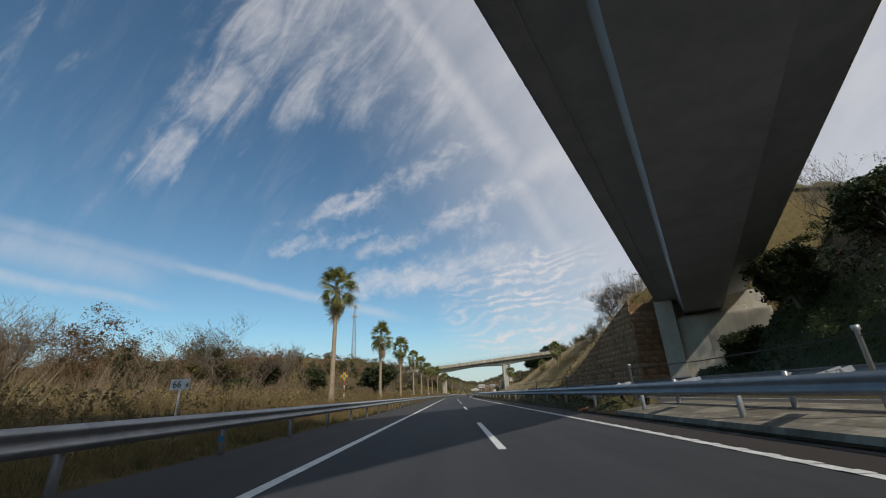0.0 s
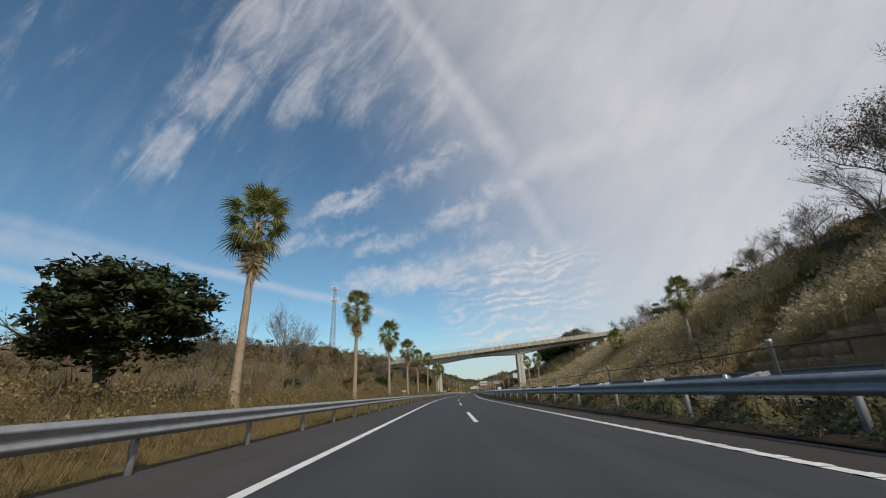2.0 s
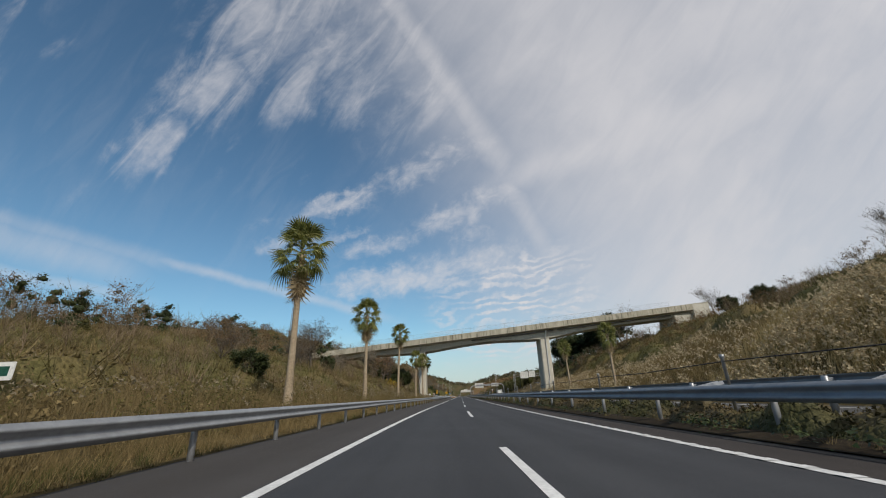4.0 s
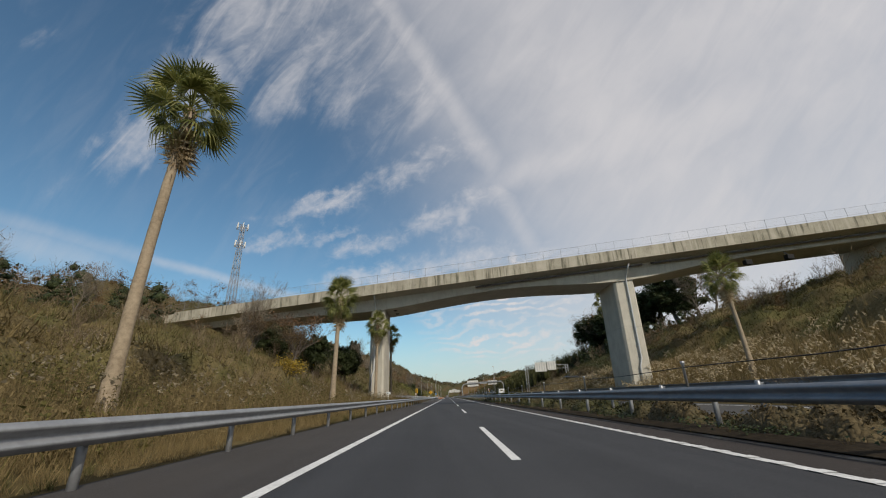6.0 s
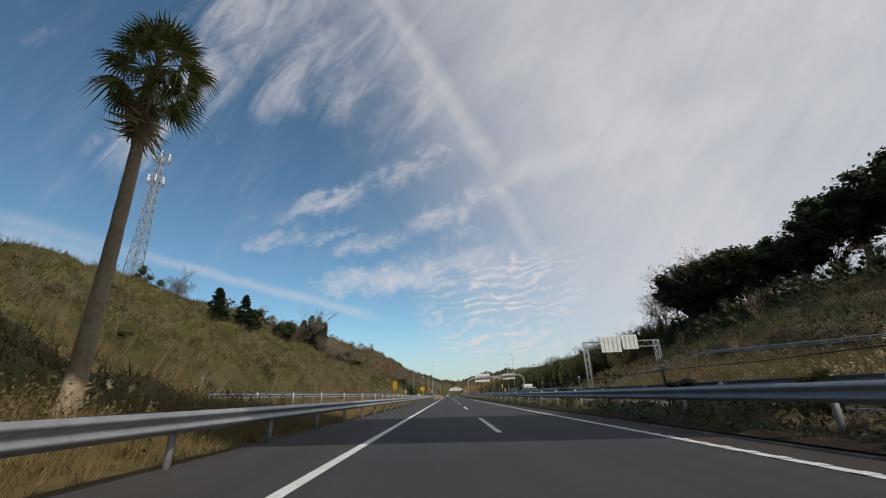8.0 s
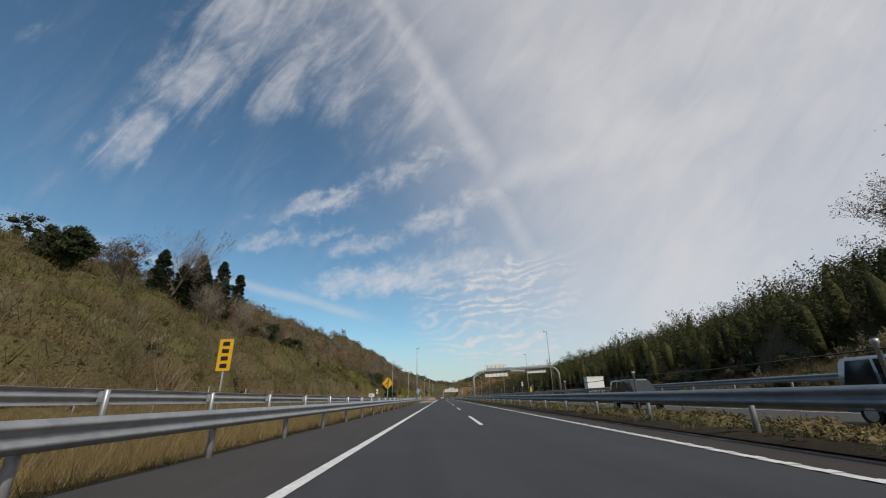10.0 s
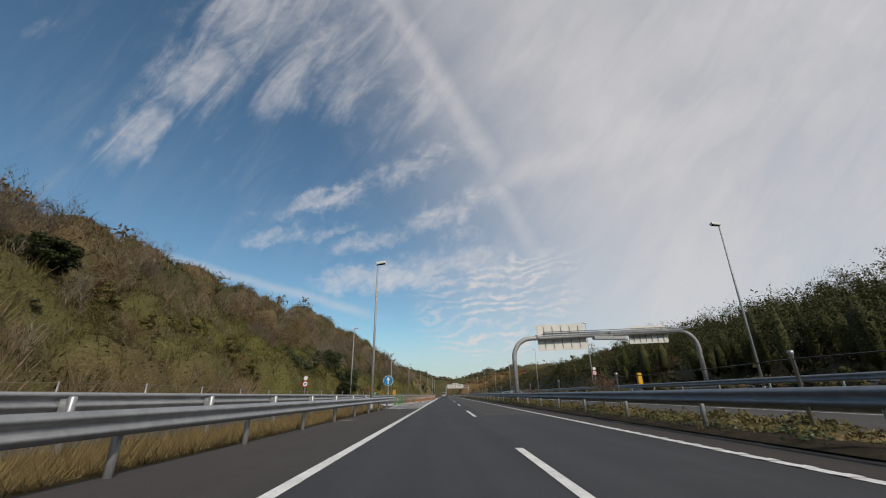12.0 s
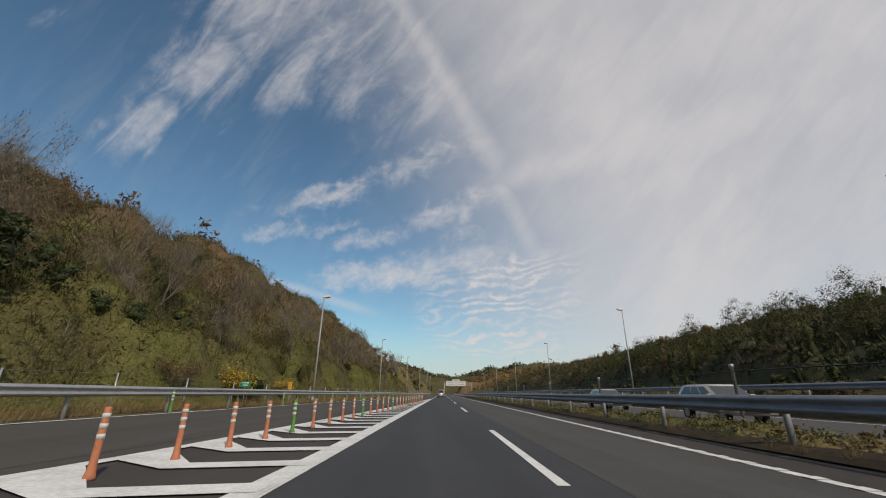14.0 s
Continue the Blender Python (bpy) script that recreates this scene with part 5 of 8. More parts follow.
# single trees that stand out
for row in (
    ("evergreen", 59.4, -13.6, 6.1, 1, 1.5), ("evergreen", 46.3, -19.4, 4.6, 2, 1.1), ("olive", 34.2, -23.4, 5.2, 3, 1.35), ("bare", 33.0, -22.2, 7.8, 4, 1.35), ("red", 40.5, -24.0, 7.0, 5, 1.0), ("evergreen", 32.0, -20.4, 2.8, 31, 1.4),
    ("bare", 41.2, -21.6, 6.8, 6, 1.0), ("bare", 46.0, -23.6, 7.4, 7, 1.0), ("evergreen", 43.0, -24.0, 5.5, 8, 1.0), ("olive", 49.0, -16.0, 2.4, 9, 1.2), ("bare", 66.0, -14.5, 5.4, 10, .9), ("bare", 74.0, -13.4, 6.4, 11, .8),
    ("bare", 76.4, -15.4, 8.6, 12, .75), ("bare", 70.6, -15.6, 5.6, 34, .9), ("bare", 80.0, -14.5, 3.6, 12, .8), ("evergreen", 86.0, -19.0, 2.6, 14, 1.2), ("olive", 98.0, -16.0, 3.6, 15, 1.2), ("evergreen", 118.0, -16.0, 3.6, 16, 1.1),
    ("autumn", 134.0, -20.0, 5.8, 17, 1.0), ("bare", 138.0, -21.0, 6.0, 18, 1.0), ("evergreen", 156.0, -30.0, 5.0, 19, .7), ("bare", 160.0, -25.0, 5.4, 20, 1.1), ("autumn", 172.0, -20.5, 5.6, 21, 1.0), ("autumn", 177.0, -18.0, 6.4, 22, 1.0),
    ("red", 181.0, -20.0, 9.0, 24, 1.0), ("evergreen", 184.5, -18.5, 6.5, 25, .9), ("evergreen", 189.0, -16.0, 6.8, 26, .9), ("evergreen", 193.0, -17.5, 7.4, 27, .8), ("evergreen", 180.0, -22.0, 6.0, 23, 1.0), ("bare", 176.0, -24.0, 8.5, 28, 1.0), ("yellow", 171.0, -15.5, 2.8, 29, 1.3),
    ("bare", 12.0, -17.0, 4.4, 30, 1.0), ("olive", 6.0, -24.0, 4.0, 31, 1.2), ("evergreen", 14.0, -30.0, 5.0, 32, 1.1), ("bare", 70.0, -18.0, 5.4, 33, 1.0), ("bare", 98.0, -24.0, 3.6, 34, 1.0), ("bare", 104.0, -22.0, 4.0, 35, 1.0), ("autumn", 108.0, -26.0, 5.0, 36, 1.1),
    ("autumn", 124.0, -22.0, 5.0, 37, 1.1), ("bare", 129.0, -18.0, 5.0, 38, 1.0), ("bare", 143.0, -22.0, 5.0, 39, 1.1), ("autumn", 141.6, -21.4, -11.6, 238, 1.2), ("bare", 146.0, -23.5, -11.0, 239, 1.1), ("evergreen", 147.5, -21.5, -8.2, 240, .8), ("bare", 152.0, -21.0, -8.4, 241, .9),
    # right-hand bank
    ("evergreen", 24.0, 24.5, 6.0, 40, 1.1), ("evergreen", 31.0, 26.0, 5.4, 41, 1.2), ("evergreen", 33.5, 29.0, 6.2, 43, 1.3), ("evergreen", 32.0, 33.0, 6.0, 39, 1.3), ("evergreen", 19.0, 26.5, 6.5, 42, 1.1), ("olive", 26.0, 30.0, 5.0, 44, 1.3), ("olive", 21.0, 32.0, 5.0, 45, 1.3),
    ("bare", 30.0, 36.0, 9.0, 46, 1.2), ("bare", 36.0, 38.0, 9.0, 47, 1.2), ("bare", 64.0, 31.0, 10.5, 51, 1.1), ("autumn", 68.0, 32.5, 9.6, 52, 1.1),
    ("bare", 72.0, 31.0, 4.5, 53, 1.1), ("bare", 78.0, 31.5, 4.2, 54, 1.1), ("olive", 82.0, 30.5, 3.2, 55, 1.2), ("bare", 86.0, 31.0, 3.8, 56, 1.1), ("autumn", 91.0, 32.0, 3.8, 57, 1.1), ("olive", 96.0, 31.0, 3.4, 58, 1.2), ("bare", 102.0, 32.0, 4.2, 59, 1.1),
    ("bare", 116.0, 33.0, 5.0, 60, 1.1), ("bare", 175.0, 62.0, 9.0, 61, 1.2), ("evergreen", 168.0, 60.0, 6.0, 62, 1.0), ("evergreen", 150.0, 52.0, 5.0, 63, 1.0),
    ("autumn", 263.0, 50.0, -22.5, 170, 1.3), ("bare", 259.0, 50.0, -24.5, 171, 1.3), ("autumn", 256.0, 51.0, -25.5, 172, 1.2), ("evergreen", 252.5, 50.0, -26.5, 173, 1.3), ("evergreen", 246.5, 50.5, -26.4, 174, 1.3), ("autumn", 250.0, 49.0, -25.0, 70, 1.3), ("evergreen", 241.0, 50.5, -25.0, 71, 1.3), ("evergreen", 236.0, 54.0, -25.2, 72, 1.2), ("bare", 233.0, 57.0, -27.2, 73, 1.3), ("evergreen", 229.0, 56.0, -28.8, 74, 1.3), ("evergreen", 222.0, 57.0, -30.2, 75, 1.3), ("autumn", 247.0, 53.0, -24.0, 76, 1.2),
    ("bare", 216.0, 58.0, -28.4, 77, 1.2), ("evergreen", 254.0, 52.0, -20.0, 78, 1.3), ("autumn", 210.0, 56.0, -27.0, 79, 1.2), ("evergreen", 244.0, 58.0, -27.0, 69, 1.2),
    ("cedar", 243.6, -42.0, -20.6, 80, 1.2), ("cedar", 245.6, -43.0, -20.0, 81, 1.2), ("cedar", 251.0, -41.5, -21.3, 82, 1.1), ("evergreen", 254.0, -42.0, -19.8, 83, 1.2), ("autumn", 268.5, -38.0, -19.6, 84, 1.2), ("evergreen", 263.0, -39.0, -18.8, 85, 1.1), ("bare", 243.0, -48.0, -23.2, 185, 1.3), ("cedar", 276.0, -40.0, -21.5, 192, 1.0),
    ("cedar", 286.0, -42.0, -25.0, 86, 1.0), ("cedar", 283.5, -41.0, -22.0, 87, 1.1), ("cedar", 288.8, -43.0, -23.4, 88, 1.1), ("cedar", 291.6, -42.0, -26.0, 186, .9), ("cedar", 294.0, -43.5, -23.0, 187, 1.0), ("cedar", 297.0, -42.0, -25.6, 188, .9), ("cedar", 280.0, -40.0, -21.0, 189, 1.1), ("bare", 278.0, -41.0, -24.5, 89, 1.3), ("bare", 285.0, -37.5, -20.0, 190, 1.2), ("bare", 290.0, -37.5, -19.5, 191, 1.2), ("bare", 284.0, -33.5, 7.0, 90, 1.0), ("bare", 276.0, -33.0, 7.0, 91, 1.0), ("bare", 292.0, -32.0, 6.0, 92, 1.0),
    ("evergreen", 298.0, -36.0, 6.0, 93, 1.2), ("evergreen", 303.0, -33.0, 5.0, 94, 1.3), ("bare", 309.0, -32.0, 5.5, 95, 1.0), ("bare", 322.0, -24.0, 5.5, 96, 1.0), ("bare", 335.0, -22.0, 5.0, 97, 1.0), ("bare", 346.0, -21.0, 5.5, 98, 1.0), ("red", 345.0, -16.6, 3.0, 99, 1.2), ("yellow", 350.5, -16.2, 2.8, 100, 1.1), ("yellow", 357.0, -16.4, 2.2, 101, 1.2), ("evergreen", 334.0, -17.4, 5.4, 102, 1.1), ("evergreen", 332.0, -16.2, 3.6, 103, 1.2), ("evergreen", 337.0, -21.5, 6.4, 104, 1.0), ("evergreen", 352.5, -16.6, 2.4, 105, 1.3),
    ("bare", 62.0, 33.0, 8.8, 113, 1.20), ("autumn", 65.0, 34.0, 8.8, 114, 1.20), ("bare", 70.0, 33.0, 8.1, 115, 1.30),
    ("autumn", 75.0, 33.0, 4.6, 110, 1.20), ("bare", 81.0, 33.0, 4.2, 111, 1.30), ("bare", 84.0, 34.0, 4.3, 112, 1.20), ("autumn", 88.0, 33.0, 3.8, 113, 1.20), ("bare", 94.0, 33.0, 4.0, 114, 1.30), ("bare", 99.0, 34.0, 3.8, 115, 1.20), ("autumn", 105.0, 33.5, 3.7, 116, 1.20), ("bare", 110.0, 34.0, 3.8, 117, 1.20),
):
    kind, s, x, h, sd, wd = row
    if h < 0:                                     # the top's height is given
        h = max(3.0, -h - ground_z(s, x))
    tree(kind, s, x, h, sd, wide=wd)


# ---- woods, shrubs and grass ----


def scatter(name, templates, places, mat, label, category):
    """One mesh of many copies: places are (x, y, z, yaw, size, tall, kind)."""
    Vs, Fs, k0 = [], [], 0
    P = np.array([p[:6] for p in places])
    which = np.array([p[6] for p in places])
    for i, (v, f) in enumerate(templates):
        sel = P[which == i]
        if not len(sel):
            continue
        c, s = np.cos(sel[:, 3])[:, None], np.sin(sel[:, 3])[:, None]
        k, h = sel[:, 4][:, None], sel[:, 5][:, None]
        x = (v[None, :, 0] * c - v[None, :, 1] * s) * k + sel[:, 0][:, None]
        y = (v[None, :, 0] * s + v[None, :, 1] * c) * k + sel[:, 1][:, None]
        z = v[None, :, 2] * h + sel[:, 2][:, None]
        Vs.append(np.stack([x, y, z], -1).reshape(-1, 3))
        n = len(sel)
        Fs.append((f[None] + (np.arange(n) * len(v))[:, None, None]).reshape(-1, 3) + k0)
        k0 += n * len(v)
    ob = new(name, soup(name, np.concatenate(Vs), np.concatenate(Fs), mat))
    return tagged(ob, label, category, kind="stuff")


def spots(n, s0, s1, x0, x1, seed, size, tall, kinds, keep=None, sink=0.0):
    rng = random.Random(seed)
    out = []
    for _ in range(n):
        s = rng.uniform(s0, s1)
        x = rng.uniform(x0(s) if callable(x0) else x0, x1(s) if callable(x1) else x1)
        if keep and not keep(s, x, rng):
            continue
        p = W(s, x, ground_z(s, x) - sink)
        k = rng.uniform(*size)
        out.append((p.x, p.y, p.z, rng.uniform(0, 6.28), k, k * rng.uniform(*tall), rng.randrange(kinds)))
    return out


def tuft(seed, blades, height, spread, width, lean):
    rng = np.random.default_rng(seed)
    az = rng.uniform(0, 6.28, blades)
    r = spread * np.sqrt(rng.uniform(0, 1, blades))
    base = np.stack([np.cos(az) * r, np.sin(az) * r, np.full(blades, -0.05)], 1)
    out = rng.uniform(0, 6.28, blades)
    h = height * rng.uniform(0.55, 1.1, blades)
    tip = base + np.stack([np.cos(out) * lean * h, np.sin(out) * lean * h, h], 1)
    side = np.stack([-np.sin(out + 0.8), np.cos(out + 0.8), 0 * out], 1) * width * 0.5
    return np.stack([base - side, base + side, tip], 1).reshape(-1, 3), np.arange(blades * 3).reshape(-1, 3)


def weed(seed, stems, leaves, height=1.0, spread=0.3, size=0.055):
    """A withered herb: a few upright stems with many small crumpled leaves."""
    rng = np.random.default_rng(seed)
    az, r = rng.uniform(0, 6.28, stems), spread * np.sqrt(rng.uniform(0, 1, stems))
    out = rng.normal(size=(stems, 2)) * 0.16
    tall = height * rng.uniform(0.6, 1.1, stems)
    w, u = rng.integers(0, stems, leaves), rng.uniform(0.12, 1.0, leaves)
    x, y = np.cos(az) * r, np.sin(az) * r
    c = np.stack([x[w] + out[w, 0] * u, y[w] + out[w, 1] * u, tall[w] * u], 1) + rng.normal(size=(leaves, 3)) * 0.05
    V, F = leaf_tris(c, size, rng, 0.0, 1.9)
    tip = np.stack([x + out[:, 0], y + out[:, 1], tall], 1)
    foot = np.stack([x, y, -0.05 + 0 * x], 1)
    side = np.stack([np.sin(az), -np.cos(az), 0 * az], 1) * 0.008
    return join((V, F), (np.stack([foot - side, foot + side, tip], 1).reshape(-1, 3), np.arange(stems * 3).reshape(-1, 3)))


def spire(seed, leaves):
    """A conifer for the far woods: a ragged cone of needles."""
    rng = np.random.default_rng(seed)
    u = rng.uniform(0.08, 1.0, leaves) ** 0.8
    az = rng.uniform(0, 6.28, leaves)
    r = 0.19 * (1.02 - u) ** 0.75 * np.sqrt(rng.uniform(0.25, 1.1, leaves)) * (1 + 0.25 * np.sin(u * 34 + az))
    V, F = leaf_tris(np.stack([np.cos(az) * r, np.sin(az) * r, u], 1), 0.042, rng, 0.3, 1.6)
    return join((V, F), lump(rng, (0, 0, 0.38), 0.085, 3.6, 0.2, STONE))


def heads(seed, n, height, spread, size):
    """Fluffy seed heads on top of a tuft: drooping puffs of small tufts."""
    rng = np.random.default_rng(seed)
    az, r = rng.uniform(0, 6.28, n), spread * np.sqrt(rng.uniform(0, 1, n))
    foot = np.stack([np.cos(az) * r, np.sin(az) * r, height * rng.uniform(0.7, 1.05, n)], 1)
    bend = rng.normal(size=(n, 3)) * 0.5 + np.array([0, 0, 0.8])
    k = 6
    u = np.tile(np.linspace(0, 1, k), n)[:, None]
    c = np.repeat(foot, k, 0) + np.repeat(bend, k, 0) * u * size * 3.6 - np.array([0, 0, 1]) * u ** 2 * size * 1.2 + rng.normal(size=(n * k, 3)) * size * 0.2
    return leaf_tris(c, size, rng, 0.0, 1.4)


def bush(seed, leaves, size, count=3):
    rng = np.random.default_rng(seed)
    c = rng.normal(size=(count, 3)) * np.array([0.42, 0.42, 0.08]) + np.array([0, 0, 0.38])
    return lumps(seed, c, rng.uniform(0.34, 0.58, count), leaves, size)


def crown(seed, count, leaves, size, tall=1.0, wide=0.30, core=0.72, spread=(0.62, 1.12)):
    """A tree crown for the woods: clumps round a rising middle."""
    rng = np.random.default_rng(seed)
    u = np.linspace(0.3, 0.92, count) + rng.uniform(-.06, .06, count)
    az = rng.uniform(0, 6.28, count)
    reach = wide * np.sqrt(np.maximum(0.05, 1 - ((u - 0.5) / 0.52) ** 2)) * rng.uniform(0.3, 1.0, count)
    c = np.stack([np.cos(az) * reach, np.sin(az) * reach, u * tall], 1)
    return lumps(seed, c, rng.uniform(0.11, 0.2, count) * (8 / count) ** 0.33, leaves, size, 0.85, core, spread)


def twig_crown(seed, twigs):
    """A leafless crown: forked twigs fanning from a stem."""
    rng = np.random.default_rng(seed)
    V = [np.array([[-.008, 0, -.05], [.008, 0, -.05], [0.01, 0.01, .75]]), np.array([[0, -.008, -.05], [0, .008, -.05], [0.01, 0.01, .75]])]
    for _ in range(twigs):
        u = rng.uniform(0.15, 0.7)
        az, out = rng.uniform(0, 6.28), rng.uniform(0.12, 0.34)
        a = np.array([0, 0, u])
        e = np.array([np.cos(az) * out, np.sin(az) * out, min(1.0, u + rng.uniform(0.12, 0.36))])
        side = np.array([-np.sin(az), np.cos(az), 0]) * 0.0034
        V.append(np.stack([a - side, a + side, e]))
        for _ in range(5):
            f = a + (e - a) * rng.uniform(0.35, 0.9)
            g = f + rng.normal(size=3) * 0.05 + np.array([np.cos(az) * .04, np.sin(az) * .04, 0.07])
            w = np.cross(g - f, rng.normal(size=3))
            w *= 0.0022 / np.linalg.norm(w)
            V.append(np.stack([f - w, f + w, g]))
    V = np.concatenate(V)
    return V, np.arange(len(V)).reshape(-1, 3)


def feather_crown(seed, stems, leaves):
    """Bamboo: tall nodding stems thick with small leaves."""
    rng = np.random.default_rng(seed)
    az, out = rng.uniform(0, 6.28, stems), rng.uniform(0.05, 0.2, stems)
    tall = rng.uniform(0.72, 1.0, stems)
    w = rng.integers(0, stems, leaves)
    u = rng.uniform(0.25, 1.0, leaves) ** 0.8
    r = out[w] * (0.55 + 1.1 * u ** 2.5)
    c = np.stack([np.cos(az[w]) * r, np.sin(az[w]) * r, tall[w] * (u - 0.12 * u ** 6)], 1)
    c += rng.normal(size=(leaves, 3)) * (0.012 + 0.05 * np.sqrt(1 - u * 0.9))[:, None]
    V, F = leaf_tris(c, 0.0155, rng, 0.3, 2.2)
    return join((V, F), lump(rng, (0, 0, 0.40), 0.085, 3.2, 0.2, STONE))


def domes(S, X, cell, seed, fill=0.85):
    """Rounded bush tops over a plan: 0 to 1."""
    rng = np.random.default_rng(seed)
    N = 256
    jx, jy, jr, jh = [rng.uniform(0, 1, (N, N)) for _ in range(4)]
    i, j = np.floor(S / cell).astype(int), np.floor(X / cell).astype(int)
    out = np.zeros_like(S)
    for a in (-1, 0, 1):
        for b in (-1, 0, 1):
            p, q = (i + a) % N, (j + b) % N
            cx, cy = (i + a + jx[p, q]) * cell, (j + b + jy[p, q]) * cell
            r = cell * (0.36 + 0.46 * jr[p, q])
            d = ((S - cx) ** 2 + (X - cy) ** 2) / (r * r)
            h = np.where(jh[p, q] < fill, 0.35 + 0.65 * jr[p, q], 0.0)
            out = np.maximum(out, h * np.sqrt(np.maximum(0, 1 - d)))
    return out


def thicket(name, s0, s1, x0, x1, step, low, tall, cell, leaves, size, mat, label, seed, cover=None, brush=0.0):
    """A closed blanket of scrub over a bank, domed like bushes, with loose leaves on it."""
    rng = np.random.default_rng(seed)
    ns = int((s1 - s0) / step) + 1
    X0, X1 = (x0 if callable(x0) else lambda s: x0), (x1 if callable(x1) else lambda s: x1)
    nx = int(max(abs(X1(s) - X0(s)) for s in np.linspace(s0, s1, 12)) / step) + 1
    S = np.repeat(np.linspace(s0, s1, ns)[:, None], nx, 1)
    S[1:-1] += rng.uniform(-.3, .3, (ns - 2, nx)) * step
    U = np.linspace(0, 1, nx)[None] + np.zeros((ns, 1))
    lo = np.array([[X0(s) for s in row] for row in S])
    hi = np.array([[X1(s) for s in row] for row in S])
    X = lo + (hi - lo) * U
    big, small = domes(S, X, cell, seed), domes(S, X, cell * 0.36, seed + 1, 1.0)
    h = low + tall * (0.68 * big + 0.32 * small * (0.35 + 0.65 * big))
    if cover:
        h = (h + 0.4) * np.array([[cover(s, x) for s, x in zip(*row)] for row in zip(S, X)]) - 0.4
    edge = np.minimum(np.minimum(U, 1 - U) * nx / 2.0, 1.0)
    edge[0], edge[-1] = 0, 0
    h = (h + 0.4) * edge - 0.4
    P = np.array([[tuple(W(s, x, ground_z(s, x) + z)) for s, x, z in zip(*row)] for row in zip(S, X, h)])
    V = P.reshape(-1, 3)
    idx = np.arange(ns * nx).reshape(ns, nx)
    a, b, c, d = idx[:-1, :-1].ravel(), idx[1:, :-1].ravel(), idx[1:, 1:].ravel(), idx[:-1, 1:].ravel()
    F = np.concatenate([np.stack([a, b, c], 1), np.stack([a, c, d], 1)])
    parts = [(V, F)]
    if leaves:
        hf = h.ravel()
        ok = np.flatnonzero((hf[F].min(1)) > -0.1)
        t = F[rng.choice(ok, leaves)]
        w = rng.dirichlet((1, 1, 1), leaves)
        p = (V[t] * w[:, :, None]).sum(1)
        p[:, 2] += rng.uniform(-0.03, 0.05, leaves) + np.abs(rng.normal(size=leaves)) * size * 0.9
        k = int(leaves * (0.55 if brush else 1.0))
        parts.append(leaf_tris(p[:k], size, rng, 0.1, 1.7))
        if brush:
            parts.append(brush_tris(p[k:] - np.array([0, 0, 0.15]), brush, rng))
    ob = new(name, soup(name, *join(*parts), mat))
    return tagged(ob, label, "shrubs", kind="stuff")


def patch(s, x, k, lo):
    """Keeps a place where a slow noise is above lo."""
    return noise.noise(Vector((s * k, x * k, 11.3))) > lo


TUFTS = [tuft(i, 17, 1.0, 0.38, 0.030, 0.26) for i in range(4)]
LOW = [tuft(10 + i, 18, 1.0, 0.40, 0.030, 0.5) for i in range(3)]
HEADS = [heads(20 + i, 5, 1.0, 0.45, 0.085) for i in range(3)]
REEDS = [tuft(15 + i, 20, 1.0, 0.42, 0.026, 0.24) for i in range(3)]
BUSH = [bush(30 + i, 130, 0.10) for i in range(4)]
TWIGS = [tuft(50 + i, 34, 1.0, 0.25, 0.022, 0.55) for i in range(3)]
CROWN = [crown(40 + i, 6, 240, 0.033, core=0.5, spread=(0.35, 1.08)) for i in range(4)]
FINE = [crown(140 + i, 9, 520, 0.028, core=0.52, spread=(0.4, 1.15)) for i in range(4)]
FUZZY = [crown(440 + i, 9, 640, 0.021, core=0.12, spread=(0.15, 1.35)) for i in range(4)]
DENSE = [crown(840 + i, 15, 2000, 0.0135, core=0.10, spread=(0.1, 1.35)) for i in range(3)]
FEATHER = [feather_crown(340 + i, 14, 640) for i in range(4)]
CLUMP = [crown(480 + i, 4, 80, 0.07, core=0.62, spread=(0.4, 1.2)) for i in range(4)]
HAZE = [crown(460 + i, 5, 170, 0.052, core=0.12, spread=(0.15, 1.3)) for i in range(4)]
TWIGGY = [twig_crown(240 + i, 42) for i in range(4)]
WEED = [weed(640 + i, 6, 44) for i in range(4)]
SPIRE = [spire(660 + i, 330) for i in range(4)]

off_ramp = lambda s, x, rng: not (s > 205 and ramp_out(s) - 0.7 < x < ramp_in(s) + 0.3) and not (s > 309 and x > ramp_out(s) - 1.2)
# verge at the foot of the guardrail
places = spots(10500, -15, 312, LEFT_EDGE - 1.5, LEFT_EDGE - 0.08, 1, (0.18, 0.42), (0.8, 1.3), 3, off_ramp)
scatter("verge_grass", LOW, places, MAT["grass_dry"], "dry yellow verge grass under the guardrail", "grass")
places = spots(2600, -15, 200, LEFT_EDGE - 0.9, LEFT_EDGE - 0.02, 2, (0.22, 0.4), (0.6, 1.0), 3, lambda s, x, r: patch(s, x, .12, -0.05))
scatter("verge_grass", LOW, places, MAT["grass_green"], "green grass at the asphalt's edge", "grass")
places = spots(4200, -15, 205, -12.5, LEFT_EDGE - 0.9, 119, (0.3, 0.62), (0.8, 1.2), 3)
scatter("tall_weeds", LOW, places, MAT["grass_weed"], "low brown weeds behind the guardrail", "weeds")
